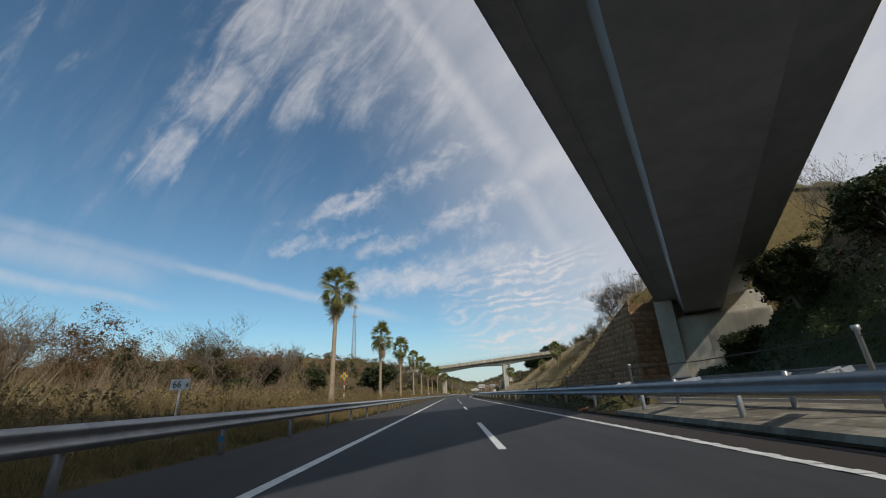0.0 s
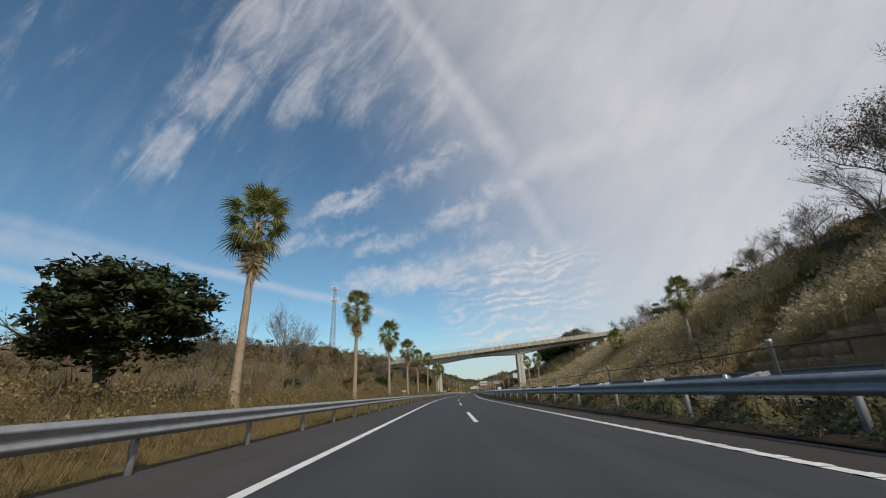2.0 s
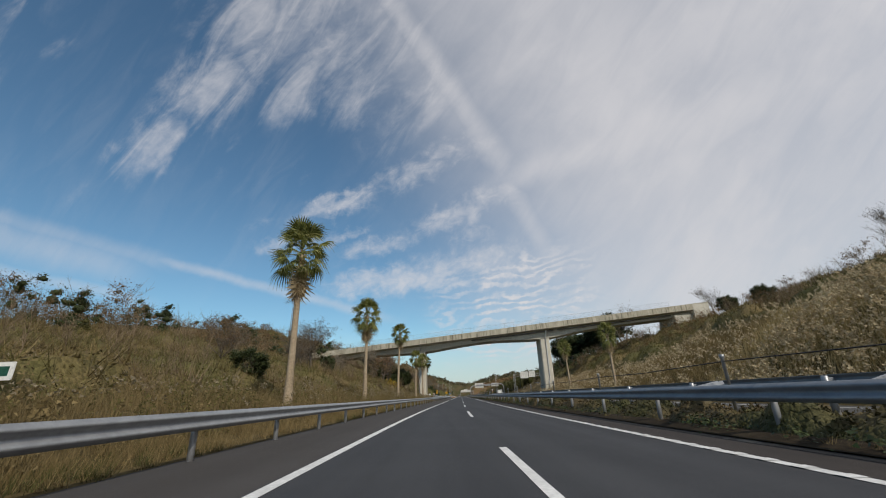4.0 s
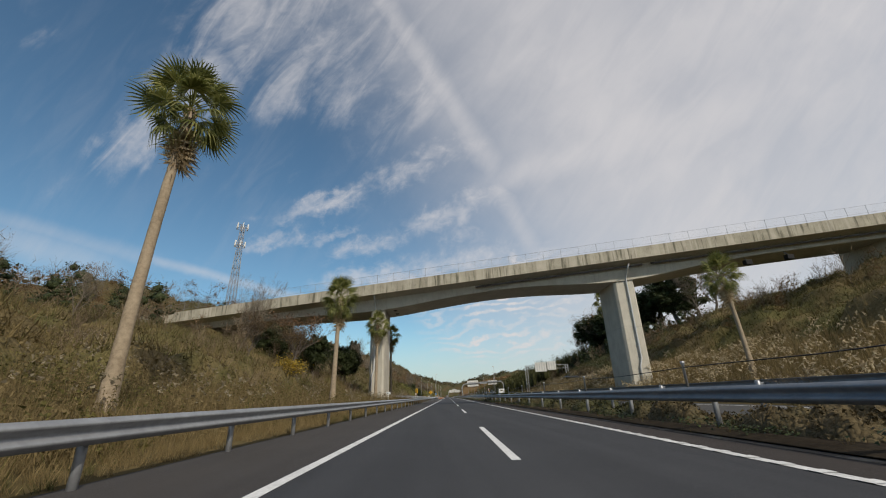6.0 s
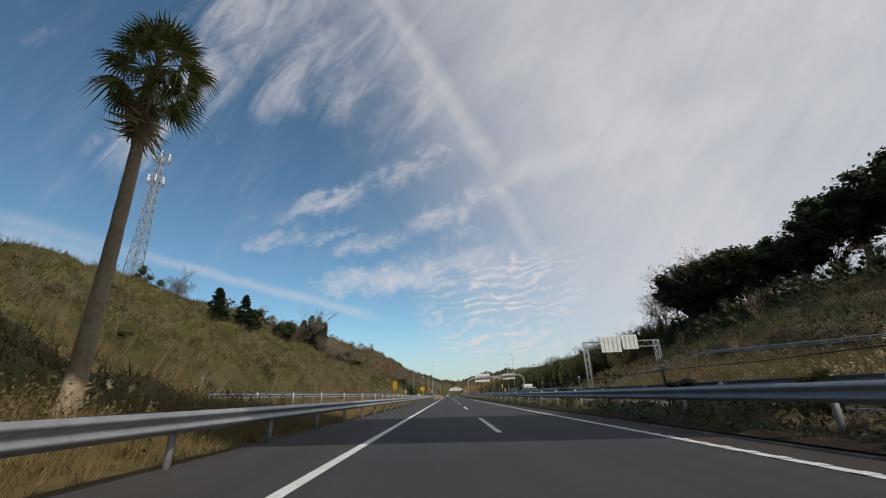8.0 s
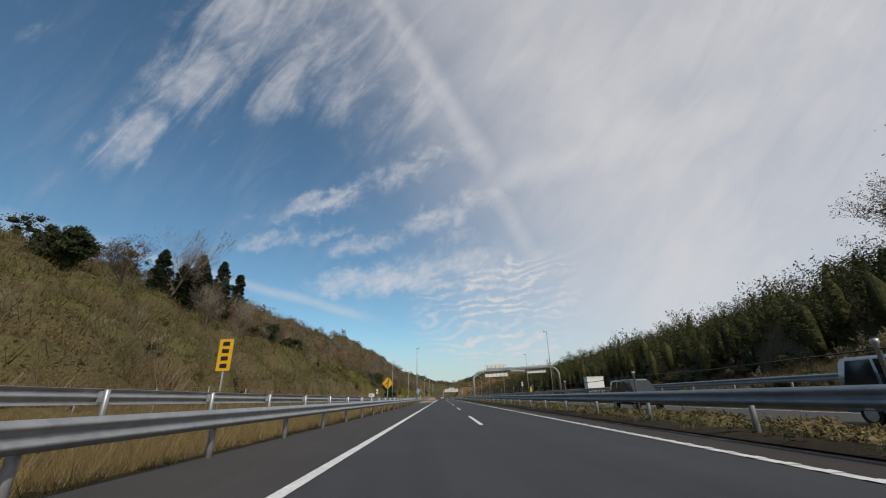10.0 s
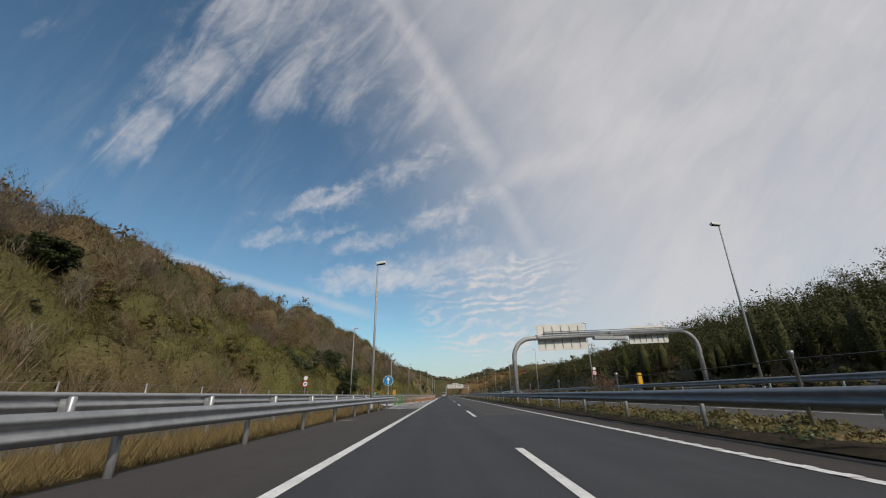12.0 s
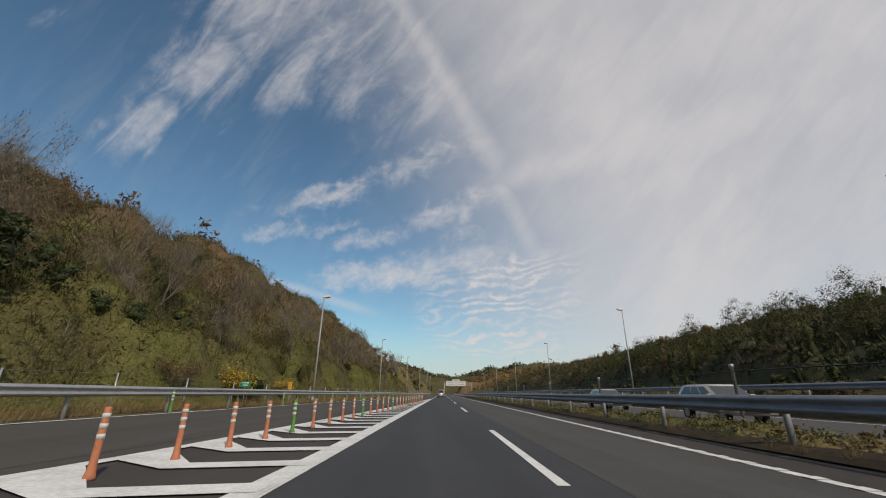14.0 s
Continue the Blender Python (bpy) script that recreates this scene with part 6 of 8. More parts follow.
# tall weeds of the field and banks
places = spots(7000, -20, 205, -26, LEFT_EDGE - 1.0, 3, (0.32, 0.65), (0.8, 1.2), 4)
scatter("tall_weeds", TUFTS, places, MAT["grass_weed"], "tall brown dead weeds covering the field", "weeds")
places = spots(3600, 40, 200, -26, LEFT_EDGE - 1.0, 4, (0.5, 0.85), (0.8, 1.25), 4, lambda s, x, r: patch(s, x, .07, lerp(s, ((40, .3), (110, .15), (140, -.1), (200, -.1)))))
scatter("tall_grass", TUFTS, places, MAT["grass_dry"], "tall straw-coloured grass on the bank", "grass")
places = spots(420, 96, 196, -22, LEFT_EDGE - 1.5, 5, (0.7, 1.1), (0.85, 1.2), 3)
scatter("weed_heads", HEADS, places, MAT["plume_dull"], "faded fluffy seed heads above the weeds", "weeds")
places = spots(3900, 88, 202, -20, LEFT_EDGE - 0.7, 619, (0.55, 1.05), (0.8, 1.2), 4)
scatter("bank_herbs", WEED, [q for i, q in enumerate(places) if i % 3], MAT["grass_weed"], "brown withered herbs covering the left bank", "weeds")
scatter("bank_herbs", WEED, [q for i, q in enumerate(places) if i % 3 == 0], MAT["leaf_olive"], "olive-green herbs among the withered ones", "weeds")
places = spots(2600, -15, 92, -17, LEFT_EDGE - 0.7, 620, (0.4, 0.8), (0.8, 1.2), 4)
scatter("field_herbs", WEED, places, MAT["grass_weed"], "brown withered herbs of the field", "weeds")
places = spots(1500, 92, 200, -20, LEFT_EDGE - 1.2, 19, (0.7, 1.1), (0.8, 1.2), 3)
scatter("tall_weeds", REEDS, places, MAT["grass_weed"], "tall thin brown weeds on the left bank", "weeds")
places = spots(1500, -15, 100, -17, LEFT_EDGE - 0.9, 6, (0.5, 0.85), (0.85, 1.2), 3)
scatter("weed_heads", HEADS, places, MAT["grass_dry"], "brown withered seed heads over the field", "weeds")
# pampas on the right-hand cutting
R_IN = lambda s: (WALL_X + 0.4 if WALL_FROM - 1 < s < WALL_TO else lerp(s, R_TOE) - 0.2)
pampas = spots(7400, 40, 205, R_IN, lambda s: R_IN(s) + (11 if s < 120 else 10), 6, (1.0, 1.6), (0.8, 1.15), 3, lambda s, x, r: (s > 62 or r.random() < 0.12) and not (71 < s < 82.5 and 20 < x < 25) and not (90 < s < 100 and 21 < x < 25.2))
scatter("pampas_grass", REEDS, [p for p in pampas if p[1] < 144], MAT["pampas"], "straw-coloured pampas grass on the cutting", "grass")
scatter("bank_weeds", REEDS, [p for p in pampas if p[1] >= 144], MAT["grass_dry"], "withered straw-brown weeds on the cutting", "weeds")
scatter("pampas_plumes", HEADS, [p for i, p in enumerate(pampas) if p[1] < 139 or i % 5 == 0], MAT["plume"], "pale pampas plumes on the cutting", "grass")
places = spots(2600, 200, 262, lambda s: R_IN(s) - 1, lambda s: R_IN(s) + 12, 226, (0.7, 1.2), (0.8, 1.2), 4)
scatter("tall_grass", TUFTS, places, MAT["grass_weed"], "withered grass on the lower bank", "grass")
places = spots(500, 200, 262, lambda s: R_IN(s) - 1, lambda s: R_IN(s) + 10, 227, (0.7, 1.2), (0.8, 1.2), 3)
scatter("weed_heads", HEADS, places, MAT["plume_dull"], "faded seed heads on the lower bank", "weeds")
places = spots(2400, 70, 101, R_IN, 25.4, 228, (0.45, 0.85), (0.7, 1.0), 3, lambda s, x, r: s < 83 or s > 89)
scatter("pampas_grass", REEDS, places, MAT["pampas"], "short straw grass round the palms", "grass")
scatter("pampas_plumes", HEADS, places, MAT["plume"], "short pale plumes round the palms", "grass")
places = spots(1500, 43.5, 70, WALL_X + 0.35, WALL_X + 3.0, 229, (0.35, 0.75), (0.7, 1.1), 3)
scatter("wall_top_grass", LOW, places, MAT["grass_dry"], "dry grass hanging over the retaining wall", "grass")
# scrub blankets
thicket("bank_scrub", 44, 132, lambda s: R_IN(s) + 9.0, 62, 1.0, 0.25, 1.5, 3.0, 26000, 0.15, MAT["hill"], "olive and brown scrub above the cutting", 7, brush=0.9)
thicket("bank_scrub", 128, 206, lambda s: R_IN(s) + 9.5, 62, 1.0, 0.3, 2.4, 3.4, 40000, 0.15, MAT["scrub"], "brown and olive scrub beside the overpass", 77, brush=0.9)
thicket("bank_scrub", 202, 264, lambda s: R_IN(s) + 8.0, 64, 0.8, 0.2, 1.6, 3.2, 50000, 0.15, MAT["dusk"], "dark green and brown scrub under the trees", 8, brush=0.9)
thicket("bank_scrub", -20, 34, 20.4, 33, 0.6, 0.5, 1.9, 2.6, 26000, 0.13, MAT["leaf_dark"], "dark evergreen scrub beside the bridge", 9)
thicket("field_scrub", -25, 132, -62, -18, 0.9, -0.1, 1.3, 3.2, 60000, 0.14, MAT["scrub"], "brown and olive scrub over the field", 10, brush=0.9)
thicket("bank_scrub", 96, 206, -46, -13.5, 0.7, 0.1, 1.7, 2.8, 80000, 0.12, MAT["scrub"], "brown withered scrub on the left bank", 11, brush=0.9)
thicket("hill_scrub", 197, 336, -72, lambda s: min(-12.5, ramp_out(s) - 6.0), 0.85, 0.1, 3.7, 4.8, 110000, 0.14, MAT["hill"], "olive scrub covering the hillside", 12, brush=1.1)
thicket("hill_scrub", 330, 450, -50, lambda s: min(-12.5, ramp_out(s) - 6.0), 0.85, 0.2, 3.4, 4.4, 80000, 0.14, MAT["dusk"], "darker olive scrub at the wooded hill's foot", 15, brush=1.1)
places = spots(1500, 195, 345, -50, lambda s: ramp_out(s) - 5.5, 13, (1.4, 2.8), (0.8, 1.2), 3)
scatter("hill_twigs", TWIGS, places, MAT["twig"], "thin bare twigs among the hillside scrub", "shrubs")
places = spots(1300, 0, 205, -40, -14, 14, (1.2, 2.6), (0.8, 1.2), 3)
scatter("field_twigs", TWIGS, places, MAT["twig"], "thin brown brushwood behind the weeds", "shrubs")
places = spots(160, 20, 200, -36, -15, 213, (2.4, 4.4), (0.9, 1.3), 4)
scatter("thin_saplings", TWIGGY, places, MAT["twig"], "leafless saplings standing among the weeds", "shrubs")
places = spots(260, 196, 350, -48, lambda s: ramp_out(s) - 6, 214, (2.4, 4.2), (0.9, 1.2), 4)
scatter("thin_saplings", TWIGGY, places, MAT["twig_pale"], "pale leafless saplings on the hillside", "shrubs")
places = spots(2400, 245, 460, lambda s: 18.8, lambda s: lerp(s, R_TOE) + 8, 16, (0.5, 1.0), (0.6, 1.1), 4)
scatter("tall_grass", TUFTS, places, MAT["grass_weed"], "withered grass beyond the outer rail", "grass")
places = spots(320, 245, 420, lambda s: 20.5, lambda s: lerp(s, R_TOE) + 8, 17, (0.8, 1.6), (0.7, 1.1), 4)
scatter("bank_shrubs", BUSH, places, MAT["dusk"], "dark withered scrub beyond the outer rail", "shrubs")
# grass between guardrail and slip road
places = spots(3600, 200, 309, lambda s: max(ramp_in(s) + 0.4, -14), LEFT_EDGE - 0.1, 18, (0.3, 0.6), (0.6, 1.1), 3)
scatter("verge_grass", LOW, places, MAT["grass_dry"], "dry straw grass between rail and slip road", "grass")
places = spots(3000, 205, 420, lambda s: ramp_out(s) - 6.5, lambda s: ramp_out(s) - 0.8, 15, (0.3, 0.7), (0.6, 1.1), 3)
scatter("verge_grass", LOW, places, MAT["grass_dry"], "dry grass beyond the slip road", "grass")


# woods: tree lines, hills, distance
def wood(n, s0, s1, x0, x1, seed, size, tall, mat, label, templates, keep=None):
    places = spots(n, s0, s1, x0, x1, seed, size, tall, len(templates), keep, 0.4)
    return scatter("woods", templates, places, MAT[mat], label, "woods")


wood(80, -30, 130, -75, -40, 20, (4.5, 7.5), (.8, 1.1), "leaf_brown", "brown autumn woods behind the field", FUZZY)
wood(45, -30, 130, -75, -38, 21, (4.0, 6.5), (.8, 1.1), "leaf_dark", "dark evergreen woods behind the field", FINE)
wood(40, -30, 140, -60, -30, 22, (2.5, 4.0), (.7, 1.0), "leaf_olive", "olive thicket behind the field", FINE)
wood(170, -30, 200, -72, -34, 220, (5.0, 8.0), (.9, 1.1), "twig", "leafless brown woods behind the field", TWIGGY)
wood(60, 120, 200, -75, -34, 23, (4.0, 7.0), (.8, 1.1), "leaf_brown", "brown autumn woods on the bank", FUZZY)
wood(36, 120, 200, -75, -34, 24, (4.0, 7.0), (.8, 1.1), "leaf_dark", "dark woods on the bank", FINE)
wood(150, 10, 260, -150, -72, 520, (6, 9), (.5, .7), "leaf_brown", "brown woods on the far rise", HAZE)
wood(60, 10, 260, -150, -70, 521, (5, 8), (.5, .7), "leaf_dark", "dark woods on the far rise", CROWN)
wood(200, 0, 200, -120, -60, 522, (5, 8), (.6, .8), "twig", "leafless woods on the far rise", TWIGGY)
wood(46, 26, 64, -56, -34, 523, (6.5, 10), (.8, 1.0), "leaf_brown", "tall brown autumn trees beside the field", DENSE)
wood(14, 26, 64, -52, -33, 524, (5, 7.5), (.8, 1.0), "leaf_dark", "dark evergreens beside the field", FINE)
wood(30, 26, 64, -54, -31, 525, (7, 10), (.8, 1.0), "twig", "tall leafless trees beside the field", TWIGGY)
wood(330, 196, 335, -54, lambda s: ramp_out(s) - 7.0, 530, (2.2, 4.4), (.65, .95), "leaf_olive", "olive-green bushes standing on the hillside", FUZZY)
wood(150, 196, 335, -34, lambda s: ramp_out(s) - 6.5, 533, (1.8, 3.4), (.65, .95), "leaf_brown", "brown withered bushes at the hillside's foot", FUZZY)
wood(110, 198, 330, -52, lambda s: ramp_out(s) - 7, 531, (2.2, 4.0), (.6, .9), "dusk", "dark bushes standing on the hillside", FINE)
HILL = lambda s: ramp_out(s) - lerp(s, ((200, 40), (290, 26), (310, 15), (340, 11), (380, 7), (2600, 6)))
NEAR_HILL = lambda s: HILL(s) - 26
wood(46, 294, 400, NEAR_HILL, HILL, 25, (5.0, 8.0), (.8, 1.1), "leaf_brown", "brown autumn woods on the left hill", DENSE)
wood(34, 318, 350, -26, lambda s: ramp_out(s) - 7, 126, (3.0, 5.0), (.9, 1.1), "leaf_dark", "dark evergreens at the hill's foot", FINE)
wood(26, 294, 410, NEAR_HILL, HILL, 125, (4.5, 7.5), (.8, 1.1), "leaf_dark", "dark evergreen woods on the left hill", DENSE)
wood(430, 286, 430, lambda s: HILL(s) - 34, HILL, 325, (5.0, 8.0), (.85, 1.15), "twig", "leafless brown trees on the left hill", TWIGGY)
wood(120, 288, 540, -90, lambda s: HILL(s) - (24 if s < 400 else 0), 225, (6.5, 10.0), (.8, 1.15), "leaf_brown", "brown autumn woods on the upper hill", HAZE)
wood(120, 285, 620, -90, lambda s: HILL(s) - (20 if s < 400 else 0), 26, (4.5, 7.0), (.8, 1.15), "leaf_dark", "dark evergreen woods on the upper hill", CROWN)
wood(70, 302, 420, -40, lambda s: ramp_out(s) - 6, 27, (2.6, 4.8), (.8, 1.1), "leaf_olive", "olive woods at the hill's foot", FINE)
wood(60, 345, 440, -36, lambda s: ramp_out(s) - 6, 28, (4.0, 6.0), (.9, 1.2), "leaf_bamboo", "light green bamboo at the hill's foot", FEATHER)
wood(14, 235, 310, -70, -46, 230, (4, 6.5), (0.8, 1.2), "leaf_dark", "dark evergreens along the ridge", FINE)
wood(250, 256, 345, lambda s: lerp(s, R_TOE) + 3.5, 56, 131, (5.5, 9.4), (.9, 1.2), "leaf_bamboo", "tall green bamboo woods on the right hill", FEATHER)
wood(190, 330, 420, lambda s: lerp(s, R_TOE) + 8, 60, 133, (5.0, 7.6), (.9, 1.15), "leaf_bamboo", "green bamboo woods on the right hill", FEATHER)
wood(240, 250, 560, 52, 110, 31, (4.5, 7.0), (.8, 1.1), "leaf_bamboo", "green bamboo woods on the upper right hill", FEATHER)
wood(130, 262, 420, lambda s: lerp(s, R_TOE) + 2.0, 46, 132, (2.6, 5.4), (.8, 1.1), "leaf_dark", "dark conifers at the right hill's foot", SPIRE)
wood(190, 300, 560, 40, 84, 32, (3.5, 6), (.8, 1.1), "leaf_dark", "dark conifer woods on the right hill", SPIRE)
wood(240, 380, 760, 40, 150, 33, (4.5, 7), (.8, 1.1), "leaf_brown", "brown woods on the far right hill", CLUMP)
wood(260, 520, 900, -120, -16, 35, (6, 9), (.8, 1.1), "leaf_dark", "dark woods along the far road", CLUMP)
wood(160, 560, 900, 34, 140, 36, (6, 9), (.8, 1.1), "leaf_olive", "olive woods along the far road", CLUMP)
wood(450, 1000, 1250, -420, 420, 37, (24, 36), (.8, 1.0), "leaf_dark", "dark wooded hills in the distance", CLUMP)
wood(260, 900, 1050, -420, -30, 38, (14, 24), (.8, 1.0), "leaf_brown", "brown wooded hills in the distance", CLUMP)
wood(160, 900, 1050, 50, 420, 39, (14, 24), (.8, 1.0), "leaf_brown", "brown wooded hills in the distance", CLUMP)
rng = random.Random(77)
for i in range(34):
    s = 300 + 3.6 * i + rng.uniform(-1.5, 1.5)
    tree("bare", s, HILL(s) - rng.uniform(-3, 12), rng.uniform(6.0, 9.0), 500 + i, 0.2, rng.uniform(0.8, 1.2))
UP = lambda s: lerp(s, ((300, 3), (335, 4), (350, 13), (400, 14), (430, 8), (2600, 5)))
thicket("shrubs", 314, 440, lambda s: HILL(s) - UP(s) - 3.0, lambda s: ramp_out(s) - 4.2, 0.66, 0.6, 4.2, 4.4, 80000, 0.14, MAT["cane"], "olive-green thicket over the foot of the left hill", 706, brush=0.8)
thicket("woods", 294, 446, lambda s: HILL(s) - 36, lambda s: HILL(s) - UP(s), 1.0, 0.6, 7.4, 7.0, 60000, 0.17, MAT["canopy"], "brown and dark autumn canopy covering the left hill", 707, brush=1.3)
thicket("shrubs", -24, 42.4, lambda s: lerp(s, R_TOE) + 4.0, 64, 0.9, 0.5, 2.6, 2.8, 36000, 0.15, MAT["dusk"], "dark green shrubs over the bank beside the bridge", 708)
wood(60, 332, 405, lambda s: lerp(s, R_TOE) + 9, 78, 534, (6.5, 9.5), (.85, 1.05), "leaf_bamboo", "tall green trees on the shoulder of the right hill", DENSE)
thicket("shrubs", 44.5, 73, 31, 62, 0.9, 0.4, 2.0, 2.6, 20000, 0.16, MAT["scrub"], "withered scrub on the hill above the block wall", 709, brush=0.7)
# closed canopies: the ridge across the road's end, undergrowth of the hills
thicket("woods", 860, 1000, -420, 420, 6.0, 18.0, 12.0, 24.0, 14000, 2.2, MAT["dusk"], "dark wooded ridge closing the end of the road", 701)
thicket("woods", 800, 866, 18, 380, 5.0, 8.0, 9.0, 16.0, 9000, 1.8, MAT["leaf_brown"], "brown woods at the foot of the far ridge", 702)
thicket("woods", 256, 560, lambda s: lerp(s, R_TOE) + 4.5, 74, 1.7, 0.8, 4.4, 5.0, 76000, 0.42, MAT["dusk"], "dense dark undergrowth of the right-hand hill", 703, brush=1.5)
thicket("woods", 400, 640, 78, 170, 2.4, 0.5, 7.0, 7.5, 34000, 0.42, MAT["canopy"], "brown autumn canopy of the far right-hand hill", 704, brush=1.0)
thicket("woods", 436, 660, -80, lambda s: ramp_out(s) - 6.0, 2.0, 1.5, 6.5, 7.0, 20000, 0.4, MAT["scrub"], "dense brown scrub along the far left bank", 705, brush=0.9)
# brush along the crest of the right-hand cutting
wood(150, 66, 132, 30.5, 42, 501, (2.4, 4.2), (.9, 1.2), "twig", "leafless brown brush along the cutting's crest", TWIGGY)
wood(46, 66, 132, 31, 42, 502, (2.4, 4.2), (.8, 1.1), "leaf_brown", "brown autumn brush along the cutting's crest", FUZZY)
wood(60, 140, 205, 34, 60, 503, (3.0, 5.0), (.8, 1.1), "leaf_brown", "brown autumn trees above the bank", FUZZY)
wood(90, 140, 262, 34, 62, 504, (3.5, 6.0), (.9, 1.2), "twig", "leafless brush on the right bank", TWIGGY)
wood(50, 206, 262, 38, 60, 505, (3.0, 5.5), (.9, 1.2), "leaf_dark", "dark evergreen brush under the trees", FINE)
wood(36, 206, 262, 34, 56, 506, (2.2, 4.0), (.8, 1.1), "leaf_brown", "brown brush on the right bank", FUZZY)
# ivy and shrubs of the median
thicket("median_hedge", 13.5, 210, 5.02, 7.6, 0.27, 0.04, 0.72, 1.0, 52000, 0.06, MAT["dusk"], "dark withered shrubs under the median rail", 400)
thicket("median_hedge", 205, 420, 5.04, 7.5, 0.3, 0.0, 0.34, 0.8, 40000, 0.07, MAT["scrub"], "low withered plants under the median rail", 410)
places = spots(4000, 14, 420, 4.96, 7.5, 40, (0.25, 0.5), (0.5, 0.9), 4, lambda s, x, r: (s > 170 and patch(s, x, .25, -0.22)) or patch(s, x, .1, 0.0))
IVY = [leaf_tris(np.random.default_rng(90 + i).normal(size=(34, 3)) * np.array([.5, .5, .22]) + np.array([0, 0, .35]), 0.17, np.random.default_rng(90 + i), 0.5, 1.0) for i in range(4)]
scatter("median_ivy", IVY, places, MAT["ivy"], "dark green ivy hedge along the median", "hedge")
places = spots(5000, 14, 420, 4.75, 7.6, 41, (0.14, 0.34), (0.5, 1.0), 3)
scatter("median_grass", LOW, places, MAT["grass_weed"], "short withered grass on the median", "grass")
for i, (s, x, h, kind) in enumerate(((296.5, 8.2 - 1.6, 1.9, "red"), (313.0, 6.8, 1.5, "red"), (178.5, 6.6, 1.3, "olive"), (181.0, 6.9, 1.5, "olive"), (185.5, 6.7, 1.4, "evergreen"), (188.5, 6.8, 1.5, "olive"), (193.0, 6.7, 1.3, "olive"), (198.0, 6.8, 1.4, "evergreen"), (203.5, 6.7, 1.2, "olive"), (147.0, 6.9, 1.2, "bare"), (174.0, 6.8, 1.2, "bare"), (210.5, 6.9, 1.4, "evergreen"), (52.0, 6.6, 1.3, "bare"), (40.5, 6.7, 1.1, "bare"), (262.0, 6.7, 1.2, "bare"))):
    tree(kind, s, x, h, 300 + i, 0.02, 1.2)

# ---- slip road, gore markings, delineators ----
MAT["white_sign"] = paint("white sign face", (0.78, 0.78, 0.75), 0.45)
MAT["yellow_sign"] = paint("yellow sign face", (0.72, 0.40, 0.015), 0.45)
MAT["blue_sign"] = paint("blue sign face", (0.015, 0.20, 0.45), 0.4)
MAT["black"] = paint("black paint", (0.015, 0.015, 0.017), 0.5)
MAT["red"] = paint("red paint", (0.5, 0.03, 0.03), 0.5)
MAT["green_ink"] = paint("dark green lettering", (0.02, 0.09, 0.06), 0.5)
MAT["orange"] = paint("faded orange rubber", (0.44, 0.165, 0.085), 0.7)
MAT["green_post"] = paint("green rubber", (0.09, 0.24, 0.05), 0.7)
MAT["band"] = paint("white reflective band", (0.55, 0.55, 0.52), 0.5)
MAT["pole"] = mottled("grey painted steel", (0.26, 0.265, 0.265), (0.38, 0.385, 0.385), 3.0, 0.55, 0.2, pos=local)
MAT["panel_back"] = mottled("pale sign back", (0.55, 0.54, 0.49), (0.72, 0.71, 0.66), 1.2, 0.5, 0.1, pos=local)

MAT["gore"] = asphalt("brown-grey asphalt", (0.044, 0.041, 0.037), (0.088, 0.082, 0.074))
ramp_road = strip("slip_road", lambda s: [(ramp_out(s), ramp_z(s, ramp_out(s)) + 0.004), ((ramp_out(s) + ramp_in(s)) / 2, ramp_z(s, (ramp_out(s) + ramp_in(s)) / 2) + 0.004), (ramp_in(s), ramp_z(s, ramp_in(s)) + 0.004)], 200, 486, 2.0, MAT["gore"])
tagged(ramp_road, "grey asphalt slip road joining from the left", "road", kind="structure")
gore = strip("gore", lambda s: [(min(ramp_in(s), LEFT_EDGE), ramp_z(s, min(ramp_in(s), LEFT_EDGE))), (LEFT_EDGE, 0.0)], 308.5, 345, 1.5, MAT["gore"])
tagged(gore, "dark asphalt gore between slip road and motorway", "road", kind="structure")
tagged(strip("edge_line", lambda s: [(ramp_out(s) + 0.5, ramp_z(s, ramp_out(s) + 0.5) + 0.012), (ramp_out(s) + 0.68, ramp_z(s, ramp_out(s) + 0.68) + 0.012)], 205, 478, 2.0, MAT["line"]), "white edge line of the slip road", "road marking", kind="structure")


def hatch_x(s):
    return lerp(s, ((306, -7.52), (316, -8.37), (320, -8.18), (324, -7.43), (331, -6.49), (350, -5.26), (372, -4.23), (388, -3.67), (2600, -3.67)))


def mark(name, pts, label, wide):
    """A painted polygon on the gore from corners (x, s)."""
    me = mesh_from(name, [W(s, x, 0.02 + ramp_z(s, x)) for x, s in pts], [tuple(range(len(pts)))], MAT["line"])
    return tagged(new(name, me), label, "road marking", group="gore chevrons", kind="structure")


